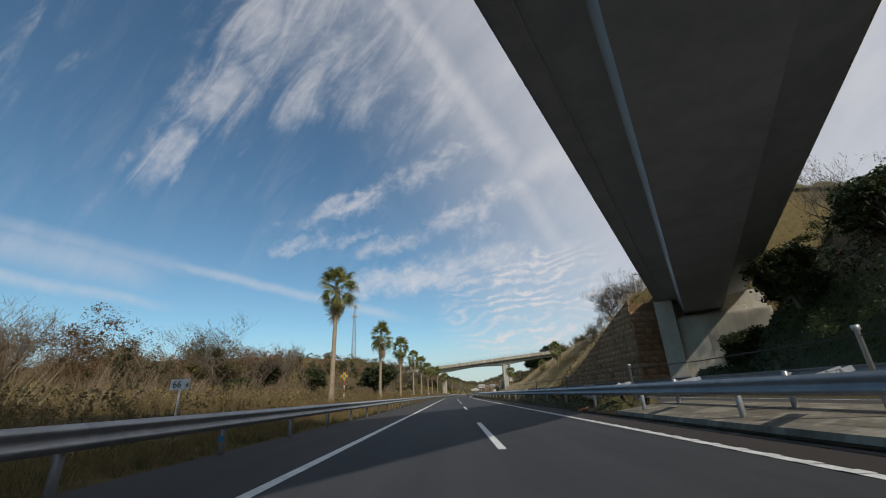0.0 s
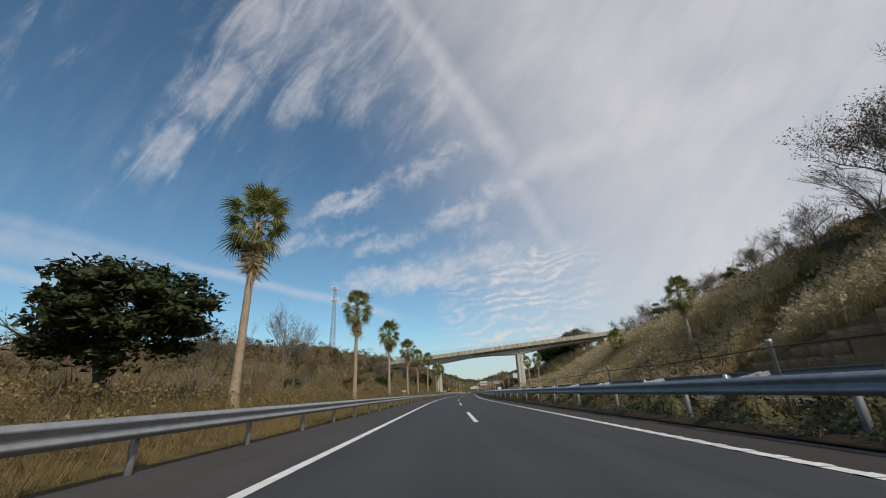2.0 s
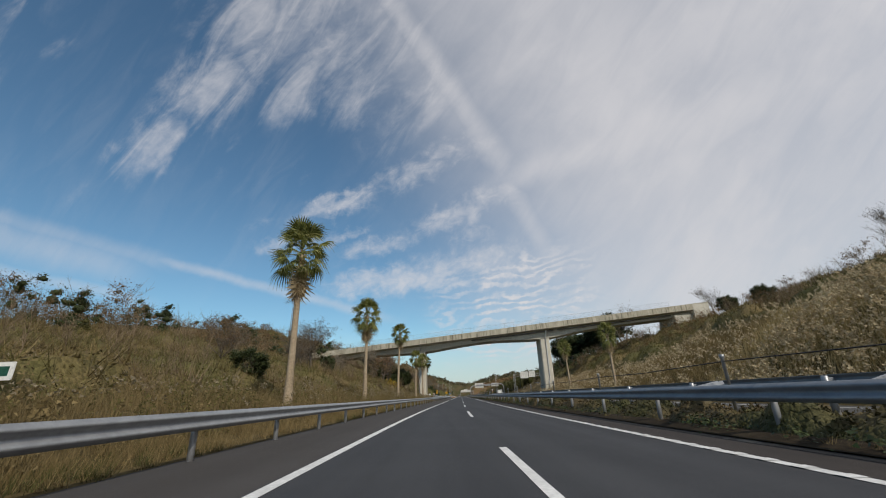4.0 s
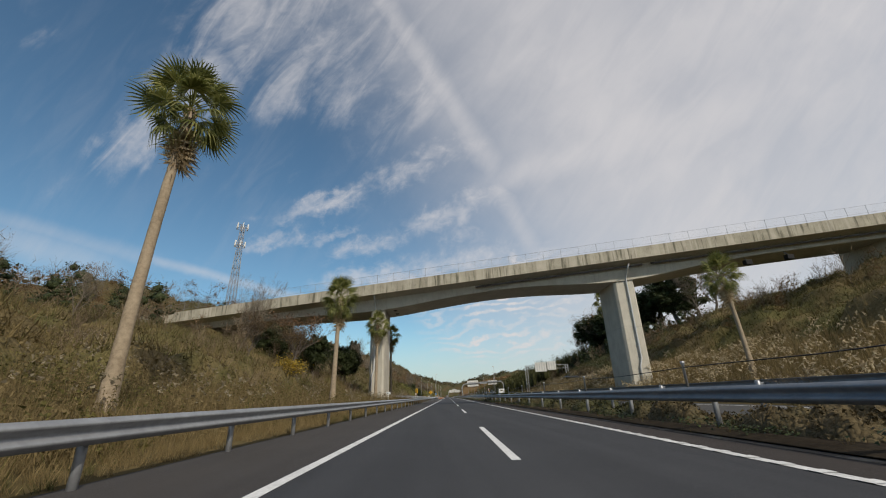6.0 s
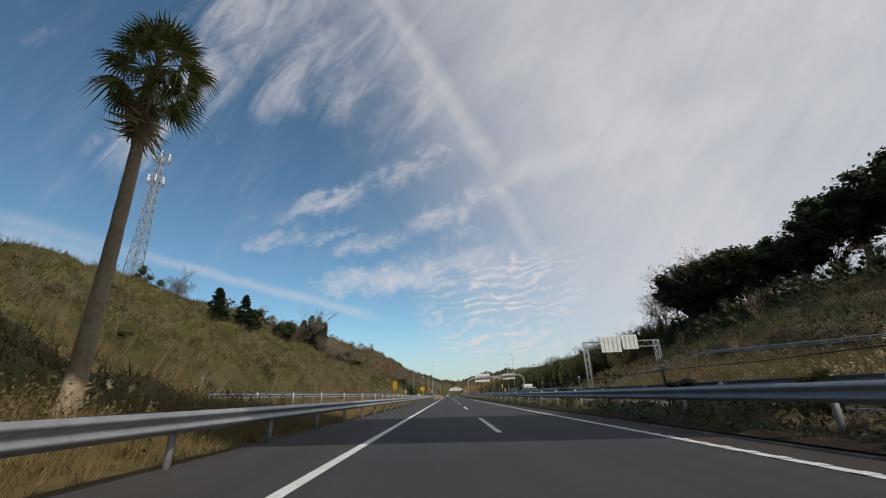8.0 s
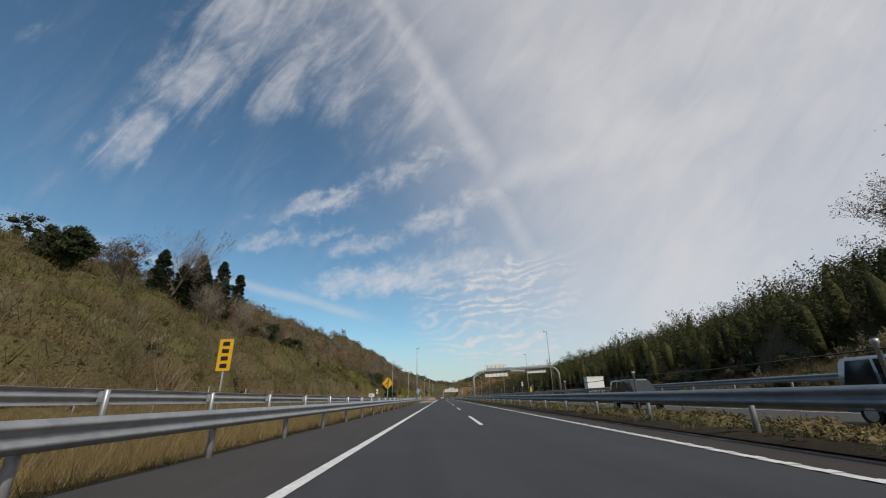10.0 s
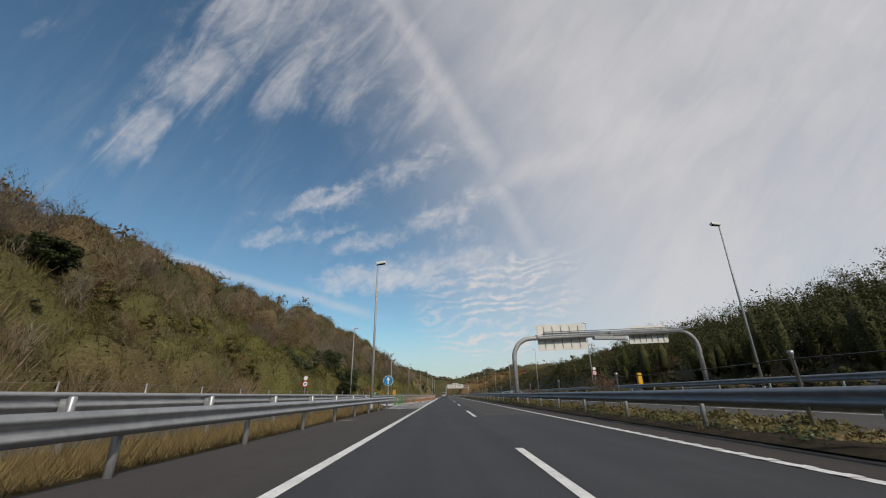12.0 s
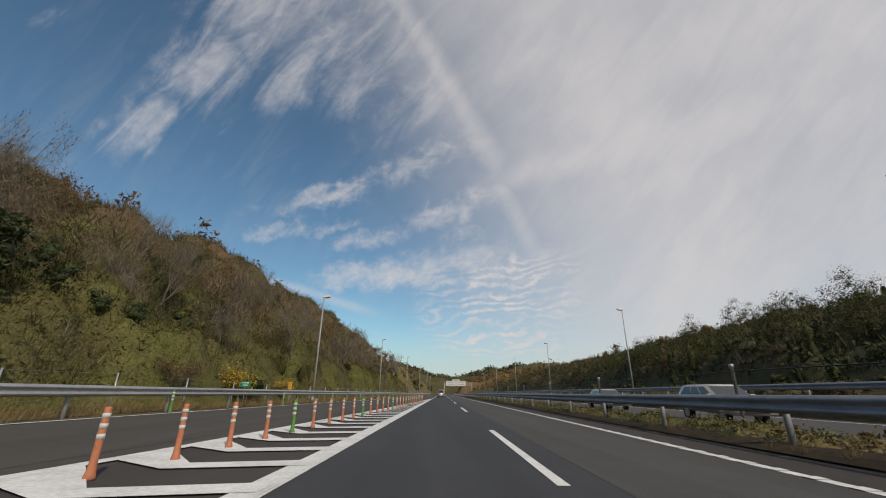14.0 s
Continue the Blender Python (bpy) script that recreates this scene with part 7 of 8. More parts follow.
tagged(strip("gore_line", lambda s: [(hatch_x(s) - 0.14, ramp_z(s, hatch_x(s)) + 0.02), (hatch_x(s) + 0.14, ramp_z(s, hatch_x(s)) + 0.02)], 312, 388, 1.5, MAT["line"]), "white outer line of the gore hatching", "road marking", kind="structure")
tagged(flat_strip("gore_line", LEFT_LINE - 0.12, 0.34, 313, 388, 0.014), "broad white line along the gore hatching", "road marking", kind="structure")
s = 307.6
while s < 378:
    xo, w = hatch_x(s + 0.4) + 0.1, 0.42
    if s < 314:
        mark("chevron", [(LEFT_LINE, s), (LEFT_LINE, s + w), (max(xo, -6.5), s + w - 0.25), (max(xo, -6.5), s - 0.25)], "white painted bar of the gore hatching", w)
    else:
        xk = LEFT_LINE + (xo - LEFT_LINE) * 0.60
        mark("chevron", [(LEFT_LINE, s), (LEFT_LINE, s + w), (xk, s + w - 0.35), (xo, s + w + 0.9), (xo, s + 0.2), (xk - 0.12, s - 0.35)], "white painted chevron of the gore hatching", w)
    s += 1.42
# lane arrows of the overtaking lane
for s in (431.0, 456.0):
    tagged(new("lane_arrow", mesh_from("lane_arrow", [W(s + ds, 1.95 + dx, 0.014) for dx, ds in ((-.1, 0), (.1, 0), (.1, 3.4), (.75, 3.4), (-.45, 5.4), (-1.0, 3.4), (-.1, 3.4))], [(0, 1, 2, 6), (2, 3, 4, 5, 6)], MAT["line"])), "white painted arrow on the overtaking lane", "road marking", group="lane arrows", kind="structure")
# ribs of the profiled edge lines
vs, fs = [], []
for x, s0, s1 in ((RIGHT_LINE, -20, 400), (LEFT_LINE, 292, 313)):
    s = s0
    while s < s1:
        k = len(vs)
        vs += [W(s, x - 0.11, 0.016), W(s, x + 0.11, 0.016), W(s + 0.2, x + 0.11, 0.016), W(s + 0.2, x - 0.11, 0.016)]
        fs.append((k, k + 1, k + 2, k + 3))
        s += 0.55
tagged(new("line_ribs", mesh_from("line_ribs", vs, fs, MAT["line"])), "raised white ribs on the edge lines", "road marking", kind="stuff")


def ring_mesh(profile, mat, sides=14):
    """A turned shape: profile of (radius, z)."""
    vs, fs = [], []
    for r, z in profile:
        vs += [(r * math.cos(2 * math.pi * k / sides), r * math.sin(2 * math.pi * k / sides), z) for k in range(sides)]
    for i in range(len(profile) - 1):
        for k in range(sides):
            j = (k + 1) % sides
            fs.append((i * sides + k, i * sides + j, (i + 1) * sides + j, (i + 1) * sides + k))
    fs += [tuple(range(sides))[::-1], tuple((len(profile) - 1) * sides + k for k in range(sides))]
    return mesh_from("turned", vs, fs, mat, True)


POST_SHAPE = [(0.068, 0), (0.068, 0.03), (0.052, 0.10), (0.044, 0.22), (0.042, 0.80), (0.036, 0.825)]
DELIN = {k: ring_mesh(POST_SHAPE, MAT[k]) for k in ("orange", "green_post")}
BAND = ring_mesh([(0.0455, 0), (0.0455, 0.06)], MAT["band"])


def delineator(s, x, z, colour):
    word = "orange" if colour == "orange" else "green"
    ob = empty("delineator_post", at(s, x, z), word + " rubber delineator post with white reflective bands", "delineator", "gore delineators")
    child("body", DELIN[colour], ob)
    for h in (0.45, 0.57, 0.69):
        child("reflective_band", BAND, ob, Matrix.Translation((0, 0, h)), "white reflective band")


fallen = empty("fallen_marker", at(15.6, 4.5, 0.115) @ pose(0, 0, 0, 0, 84, 45), "broken orange rubber marker lying on the gutter", "delineator")
child("body", DELIN["orange"], fallen)
child("reflective_band", BAND, fallen, Matrix.Translation((0, 0, 0.62)), "dirty white band")
for i in range(40):
    s = 316.5 + 0.93 * i + 0.012 * i * i
    x = hatch_x(s) * 0.69 + (LEFT_LINE - 0.15) * 0.31
    delineator(s, x, ramp_z(s, x), "green_post" if i < 7 or i % 5 == 1 else "orange")
for i in range(9):
    s = 312 + 9.0 * i
    delineator(s, ramp_out(s) + 0.2, ramp_z(s, ramp_out(s)), "green_post")


# ---- signs ----


def plate(name, parent, outline, thick, mat, m, label="", back=None):
    """A flat plate from an outline (x, z), its face towards -y."""
    n = len(outline)
    vs = [(x, 0, z) for x, z in outline] + [(x, thick, z) for x, z in outline]
    fs = [tuple(range(n)), tuple(range(n, 2 * n))[::-1]] + [(i, n + i, n + (i + 1) % n, (i + 1) % n) for i in range(n)]
    me = mesh_from(name, vs, fs, mat)
    bm = bmesh.new()
    bm.from_mesh(me)
    bmesh.ops.recalc_face_normals(bm, faces=bm.faces)
    bm.to_mesh(me)
    bm.free()
    return child(name, me, parent, m, label)


def rect(w, h, r=0.0):
    if not r:
        return [(-w / 2, -h / 2), (w / 2, -h / 2), (w / 2, h / 2), (-w / 2, h / 2)]
    out = []
    for cx, cz, a0 in ((w / 2 - r, h / 2 - r, 0), (-w / 2 + r, h / 2 - r, 90), (-w / 2 + r, -h / 2 + r, 180), (w / 2 - r, -h / 2 + r, 270)):
        out += [(cx + r * math.cos(radians(a0 + q)), cz + r * math.sin(radians(a0 + q))) for q in (0, 30, 60, 90)]
    return out


def disc(r, n=28):
    return [(r * math.cos(2 * math.pi * k / n), r * math.sin(2 * math.pi * k / n)) for k in range(n)]


def words(parent, text, size, x, z, mat, y=-0.012):
    cu = bpy.data.curves.new("number", "FONT")
    cu.body, cu.size, cu.extrude, cu.align_x, cu.align_y = text, size, 0.002, "CENTER", "CENTER"
    cu.materials.append(mat)
    ob = new("number", cu)
    ob.parent = parent
    ob.matrix_basis = pose(x, y, z, 90, 0, 0)
    return ob


def kilometre_sign(s, x, big, small, top=1.6):
    g = ground_z(s, x)
    ob = empty("kilometre_sign", at(s, x, g, -4), "small white kilometre sign with dark green figures", "sign", "kilometre signs")
    h = top - g
    tube("post", [(0, 0.03, -0.2), (0, 0.03, h + 0.1)], 0.025, MAT["white_sign"], ob, 6)
    plate("panel", ob, rect(0.52, 0.27, 0.02), 0.012, MAT["white_sign"], Matrix.Translation((0, 0, h)))
    if big:
        words(ob, big, 0.24, -0.07, h, MAT["green_ink"])
        words(ob, small, 0.17, 0.18, h - 0.03, MAT["green_ink"])
    else:
        plate("figure_bar", ob, rect(0.36, 0.14), 0.004, MAT["green_ink"], Matrix.Translation((0, -0.006, h)))


kilometre_sign(8.9, -7.9, "66", ".4")
kilometre_sign(98.0, -7.9, None, None)
kilometre_sign(180.0, -8.0, "66", ".2")
kilometre_sign(263.6, -7.8, "66", ".1", 1.35)


def merge_sign():
    s, x = 271.1, -7.55
    ob = empty("merge_sign", at(s, x, ground_z(s, x), -3), "yellow diamond warning sign with black merging road symbol", "sign")
    tube("post", [(0, 0.06, -0.3), (0, 0.06, 3.2)], 0.04, MAT["pole"], ob, 8)
    d = 0.66
    z = 2.6
    plate("panel", ob, [(0, -d), (d, 0), (0, d), (-d, 0)], 0.015, MAT["yellow_sign"], Matrix.Translation((0, 0, z)))
    e = d - 0.06
    for a in range(4):
        plate("border", ob, [(0, e), (e, 0), (e - 0.03, 0), (0, e - 0.03)], 0.003, MAT["black"], pose(0, -0.004, z) @ pose(0, 0, 0, 0, 90 * a, 0))
    plate("symbol", ob, [(-0.045, -0.4), (0.045, -0.4), (0.045, 0.38), (-0.045, 0.38)], 0.004, MAT["black"], pose(0.04, -0.005, z) @ pose(0, 0, 0, 0, 4, 0), "black symbol")
    plate("symbol", ob, [(-0.04, -0.22), (0.04, -0.22), (0.04, 0.22), (-0.04, 0.22)], 0.004, MAT["black"], pose(-0.13, -0.009, z - 0.03) @ pose(0, 0, 0, 0, 60, 0), "black symbol")


def arrow_sign():
    s, x = 312.8, -7.0
    ob = empty("arrow_sign", at(s, x, 0.0, -2), "round blue sign with a white upward arrow", "sign")
    tube("post", [(0, 0.06, -0.3), (0, 0.06, 2.9)], 0.04, MAT["pole"], ob, 8)
    z = 2.4
    plate("rim", ob, disc(0.48), 0.012, MAT["white_sign"], Matrix.Translation((0, 0, z)))
    plate("panel", ob, disc(0.45), 0.006, MAT["blue_sign"], Matrix.Translation((0, -0.007, z)))
    plate("arrow", ob, [(-0.06, -0.34), (0.06, -0.34), (0.06, 0.05), (0.2, 0.05), (0, 0.36), (-0.2, 0.05), (-0.06, 0.05)], 0.004, MAT["white_sign"], Matrix.Translation((0, -0.012, z)), "white arrow")


def yellow_board():
    s, x = 246.4, -10.6
    ob = empty("yellow_sign", at(s, x, ground_z(s, x), -3), "tall yellow sign board with unreadable dark writing", "sign")
    tube("post", [(0, 0.06, -0.3), (0, 0.06, 3.1)], 0.04, MAT["pole"], ob, 8)
    plate("panel", ob, rect(0.6, 1.3, 0.04), 0.015, MAT["yellow_sign"], Matrix.Translation((0, 0, 2.5)))
    for i in range(4):
        plate("writing_bar", ob, rect(0.3, 0.17), 0.003, MAT["black"], Matrix.Translation((0, -0.004, 2.95 - 0.3 * i)))


def round_pair(s, x, z0, label):
    ob = empty("round_signs", at(s, x, ground_z(s, x), 0), label, "sign")
    tube("post", [(0, 0.06, -0.3), (0, 0.06, z0 + 0.9)], 0.035, MAT["pole"], ob, 8)
    plate("rim", ob, disc(0.34), 0.012, MAT["red"], Matrix.Translation((0, 0, z0)))
    plate("panel", ob, disc(0.25), 0.006, MAT["white_sign"], Matrix.Translation((0, -0.007, z0)))
    plate("writing_bar", ob, rect(0.26, 0.14), 0.003, MAT["blue_sign"], Matrix.Translation((0, -0.011, z0)))
    plate("rim", ob, disc(0.26), 0.012, MAT["pole"], Matrix.Translation((0, 0, z0 + 0.62)))
    plate("panel", ob, disc(0.22), 0.006, MAT["white_sign"], Matrix.Translation((0, -0.007, z0 + 0.62)))


def marker_lamp():
    """A red and white pole under a cross of four yellow squares round a blue one."""
    s, x = 24.4, -8.45
    ob = empty("roadside_marker", at(s, x, ground_z(s, x)), "red and white banded pole with a yellow cross of squares", "road marker")
    for i in range(8):
        tube("pole_band", [(0, 0, 0.28 * i - 0.1), (0, 0, 0.28 * i + 0.18)], 0.02, MAT["red" if i % 2 == 0 else "white_sign"], ob, 8)
    for dx, dz in ((0.155, 0), (-0.155, 0), (0, 0.155), (0, -0.155)):
        plate("arm", ob, rect(0.165, 0.165, 0.02), 0.02, MAT["yellow_sign"], Matrix.Translation((dx, -0.045, 2.2 + dz)), "yellow square")
    plate("centre", ob, rect(0.15, 0.15, 0.01), 0.03, MAT["blue_sign"], Matrix.Translation((0, -0.05, 2.2)), "blue centre square")


def small_yellow(s, x):
    ob = empty("yellow_marker", at(s, x, ramp_z(s, x)), "small yellow marker board on a thin post", "road marker")
    tube("post", [(0, 0.03, -0.2), (0, 0.03, 1.3)], 0.025, MAT["pole"], ob, 6)
    plate("panel", ob, rect(0.26, 0.5, 0.02), 0.02, MAT["yellow_sign"], Matrix.Translation((0, 0, 1.3)))
    for dz in (0.12, -0.1):
        plate("lens", ob, disc(0.07, 16), 0.008, MAT["orange"], Matrix.Translation((0, -0.01, 1.3 + dz)))


merge_sign()
arrow_sign()
yellow_board()
marker_lamp()
small_yellow(313.6, -6.5)
small_yellow(352.0, ramp_out(352) - 1.4)
round_pair(318.5, -17.4, 2.2, "red-ringed round sign with a second disc above")
round_pair(330.5, 21.0, 3.0, "round sign with a second disc above beside the rail")

# ---- lamp posts ----


def lamp_post(s, x, h, side):
    g = max(0.0, ground_z(s, x))
    ob = empty("street_lamp", at(s, x, g), "tall slender grey lamp post with a flat lamp head", "street lamp", "motorway lamps")
    tube("pole", [(0, 0, -0.3), (0, 0, h * 0.5), (0, 0, h)], [0.10, 0.08, 0.05], MAT["pole"], ob, 10)
    tube("base", [(0, 0, -0.1), (0, 0, 0.5)], 0.125, MAT["pole"], ob, 10)
    bm = bmesh.new()
    box(bm, (-0.1, -0.17, -0.09), (0.62, 0.17, 0.09), 0.05)
    hd = part("lamp_head", bm, MAT["panel_back"], ob, "pale flat lamp head")
    hd.matrix_basis = pose(0, 0, h, 0, -8, 0 if side > 0 else 180)
    bm = bmesh.new()
    box(bm, (0.12, -0.13, -0.13), (0.56, 0.13, -0.08), 0.02)
    gl = part("lens", bm, MAT["black"], hd, "dark lamp glass")


for s, x, h, side in ((303.3, -6.6, 10.8, 1), (331.0, -15.5, 10.8, 1), (358.0, -13.6, 10.0, 1), (386, -12.4, 10, 1), (416, -10.8, 10, 1), (446, -9.4, 10, 1), (480, -8.4, 10, 1), (520, -8.4, 10, 1),
                      (303.0, 20.8, 12.8, -1), (342.0, 25.5, 12.6, -1), (369.6, 22.8, 11.2, -1), (398, 21.0, 10.6, -1), (430, 20.6, 10.4, -1), (466, 20.4, 10.4, -1), (510, 20.4, 10.4, -1)):
    lamp_post(s, x, h, side)


# ---- sign gantries ----
def panel_back(parent, w, h, m, ribs):
    plate("panel", parent, rect(w, h, 0.15), 0.05, MAT["panel_back"], m, "pale back of a large sign panel")
    for i in range(ribs):
        bm = bmesh.new()
        box(bm, (-0.035, -0.07, -h * 0.42), (0.035, -0.005, h * 0.42), 0.01)
        r = part("rib", bm, MAT["steel_dull"], parent)
        r.matrix_basis = m @ Matrix.Translation((-w / 2 + w * (i + 0.8) / (ribs + 0.6), 0, 0))


def pipe_gantry(s, x0, x1, z, zr):
    ob = empty("sign_gantry", at(s, 0, 0, 5), "grey curved pipe gantry carrying large direction signs", "sign gantry")
    path = [(x0, 0, 0.0), (x0, 0, z - 2.0)]
    for a in (11, 22, 34, 45, 56, 68, 79, 90):
        path.append((x0 + 2.0 * (1 - math.cos(radians(a))), 0, z - 2.0 + 2.0 * math.sin(radians(a))))
    for a in (90, 79, 68, 56, 45, 34, 22, 11):
        path.append((x1 - 2.0 * (1 - math.cos(radians(a))), 0, zr - 2.0 + 2.0 * math.sin(radians(a))))
    path += [(x1, 0, zr - 2.0), (x1, 0, 0.0)]
    tube("pipe", path, 0.24, MAT["pole"], ob, 18)
    for x in (x0, x1):
        tube("flange", [(x, 0, 0), (x, 0, 0.25)], 0.36, MAT["pole"], ob, 14)
    for u in (0.13, 0.52):
        xa = x0 + (x1 - x0) * u
        za = z + (zr - z) * u
        tube("collar", [(xa - 0.2, 0, za), (xa + 0.2, 0, za)], 0.28, MAT["pole"], ob, 14)
    slope = (zr - z) / (x1 - x0)
    for dz, dy in ((0.30, -0.5), (0.30, 0.1), (0.46, -0.5)):
        tube("walkway_rail", [(x0 + 3.2, dy, z + dz + slope * 3.2), (x1 - 0.8, dy, zr + dz - slope * 0.8)], 0.045, MAT["steel_dull"], ob, 6)
    for i in range(12):
        x = x0 + 3.4 + i * (x1 - x0 - 4.6) / 11
        zz = z + slope * (x - x0)
        tube("hanger", [(x, -0.5, zz + 0.46), (x, -0.5, zz + 0.28), (x, 0.1, zz + 0.28)], 0.03, MAT["steel_dull"], ob, 5)
    panel_back(ob, 5.5, 2.8, pose(x0 + 5.6, 0.4, z + 0.2, 0, -2, 0), 5)
    panel_back(ob, 4.6, 1.9, pose(x0 + 15.6, 0.4, z + 0.45, 0, -2, 0), 6)
    bm = bmesh.new()
    box(bm, (x0 + 9.0, -0.3, z - 0.15), (x0 + 12.6, 0.3, z + 0.2), 0.05)
    part("box", bm, MAT["pole"], ob)


pipe_gantry(314.4, 6.0, 27.0, 6.6, 7.4)


def truss_gantry(s, x0, x1, z):
    ob = empty("truss_gantry", at(s, 0, 0, -6), "grey lattice gantry with two sign panels over the opposite road", "sign gantry")
    for x in (x0, x1):
        for dx, dy in ((0, -.35), (0, .35), (.7, -.35), (.7, .35)):
            tube("leg", [(x + dx, dy, -0.5), (x + dx, dy, z)], 0.06, MAT["pole"], ob, 6)
        for i in range(8):
            za, zb = z * i / 8, z * (i + 1) / 8
            tube("brace", [(x, -.35, za), (x + .7, -.35, zb)], 0.035, MAT["pole"], ob, 5)
            tube("brace", [(x + .7, .35, za), (x, .35, zb)], 0.035, MAT["pole"], ob, 5)
    for dy in (-.35, .35):
        for dz in (0, -1.0):
            tube("chord", [(x0, dy, z + dz), (x1 + .7, dy, z + dz)], 0.06, MAT["pole"], ob, 6)
    n = 16
    for i in range(n):
        xa, xb = x0 + (x1 - x0) * i / n, x0 + (x1 - x0) * (i + 1) / n
        tube("brace", [(xa, -.35, z - (i % 2)), (xb, -.35, z - 1 + (i % 2))], 0.035, MAT["pole"], ob, 5)
    panel_back(ob, 3.4, 2.7, pose(x0 + 4.7, -0.5, z - 0.5), 4)
    panel_back(ob, 2.6, 2.5, pose(x0 + 8.0, -0.5, z - 0.2), 3)


truss_gantry(249.0, 23.2, 35.4, 9.2)


def cantilever_sign():
    s, x = 60.0, 33.6
    g = ground_z(s, x)
    h = 20.6 - g
    ob = empty("cantilever_sign", at(s, x, g), "large road sign on a cantilever pole above the cutting", "sign gantry")
    tube("pole", [(0, 0, -0.5), (0, 0, h)], [0.2, 0.16], MAT["pole"], ob, 10)
    for dz in (-0.3, -1.8):
        tube("arm", [(0, 0, h + dz), (6.5, 0, h + dz + 0.1)], 0.09, MAT["pole"], ob, 8)
    panel_back(ob, 4.4, 2.6, pose(4.3, 0.2, h - 0.9), 5)
    for i in range(6):
        tube("stiffener", [(2.2, 0.12, h - 2.0 + 0.42 * i), (6.4, 0.12, h - 2.0 + 0.42 * i)], 0.03, MAT["steel_dull"], ob, 5)


cantilever_sign()


def far_signs(s):
    """The next gantry down the road, its faces towards the camera."""
    ob = empty("far_gantry", at(s, 0, 0), "distant gantry with two pale sign faces and a small one above", "sign gantry")
    for x in (-0.4, 14.8):
        tube("leg", [(x, 0, -0.5), (x, 0, 6.6)], 0.24, MAT["pole"], ob, 8)
    for dz in (0, 1.0):
        tube("beam", [(-0.4, 0, 5.5 + dz), (14.8, 0, 5.5 + dz)], 0.14, MAT["pole"], ob, 8)
    for x, w, z, h in ((3.2, 5.4, 6.2, 2.5), (8.8, 5.2, 6.2, 2.5), (6.0, 4.0, 7.95, 0.8)):
        plate("panel", ob, rect(w, h, 0.15), 0.1, MAT["panel_back"], Matrix.Translation((x, -0.3, z)))
        for i in range(2 if h > 1 else 1):
            plate("writing_bar", ob, rect(w * 0.7, 0.34), 0.02, MAT["pole"], Matrix.Translation((x, -0.37, z + (0.5 - i) * (0.9 if h > 1 else 0.0))))


far_signs(520.0)

# ---- lattice tower on the hill ----


MAT["tower"] = mottled("dull galvanised lattice", (0.20, 0.20, 0.20), (0.36, 0.355, 0.34), 2.0, 0.6, 0.2, pos=local)


def tower():
    p = W(277.5, -92.5)
    base = ground_z(277.5, -92.5) - 1.0
    top = 77.0
    ob = empty("lattice_tower", Matrix.Translation((p.x, p.y, base)), "tall white and grey steel lattice radio tower", "tower")
    h = top - base
    half = lambda u: 1.75 * (1 - u) + 0.62 * u
    for sx, sy in ((-1, -1), (1, -1), (1, 1), (-1, 1)):
        tube("leg", [(sx * half(u), sy * half(u), h * u) for u in (0, 0.5, 1)], [0.14, 0.12, 0.09], MAT["tower"], ob, 6)
    n = 15
    for i in range(n):
        a, b = i / n, (i + 1) / n
        for k in range(4):
            c0 = ((-1, -1), (1, -1), (1, 1), (-1, 1))[k]
            c1 = ((-1, -1), (1, -1), (1, 1), (-1, 1))[(k + 1) % 4]
            tube("brace", [(c0[0] * half(a), c0[1] * half(a), h * a), (c1[0] * half(b), c1[1] * half(b), h * b)], 0.07, MAT["tower"], ob, 4)
            tube("brace", [(c1[0] * half(a), c1[1] * half(a), h * a), (c0[0] * half(b), c0[1] * half(b), h * b)], 0.07, MAT["tower"], ob, 4)
            tube("ring", [(c0[0] * half(b), c0[1] * half(b), h * b), (c1[0] * half(b), c1[1] * half(b), h * b)], 0.08, MAT["tower"], ob, 4)
    for u, r in ((0.80, 2.2), (0.97, 2.4)):
        for k in range(12):
            a0, a1 = 2 * math.pi * k / 12, 2 * math.pi * (k + 1) / 12
            for dz in (0, 1.1):
                tube("platform_rail", [(r * math.cos(a0), r * math.sin(a0), h * u + dz), (r * math.cos(a1), r * math.sin(a1), h * u + dz)], 0.1, MAT["tower"], ob, 4)
        for k in range(6):
            a0 = 2 * math.pi * k / 6
            bm = bmesh.new()
            box(bm, (-0.25, -0.15, -0.3), (0.25, 0.15, 2.2), 0.05)
            an = part("antenna", bm, MAT["white_sign"], ob)
            an.matrix_basis = pose(r * math.cos(a0), r * math.sin(a0), h * u, 0, 0, math.degrees(a0))


tower()

# ---- median posts with their wire, brackets between the two rails ----
cable = empty("median_cable", Matrix.Identity(4), "grey posts carrying a dark wire above the median", "cable fence")
mp = mesh_from("post", *tube_mesh([(0, 0, -0.2), (0, 0, 1.62), (0, 0, 1.64), (0, 0, 1.72)], [0.042, 0.042, 0.065, 0.065], 8), MAT["steel"], True)
for i in range(56):
    s = -18 + 8.0 * i
    child("post", mp, cable, at(s, 6.2, 0.12))
tube("wire", [W(-18 + 4.0 * i, 6.2, 1.66 - 0.06 * (i % 2)) for i in range(111)], 0.014, MAT["black"], cable, 4, label="thin dark wire")
braces = empty("median_brackets", Matrix.Identity(4), "slanting steel brackets joining the two median rails", "bracket row")
bm = bmesh.new()
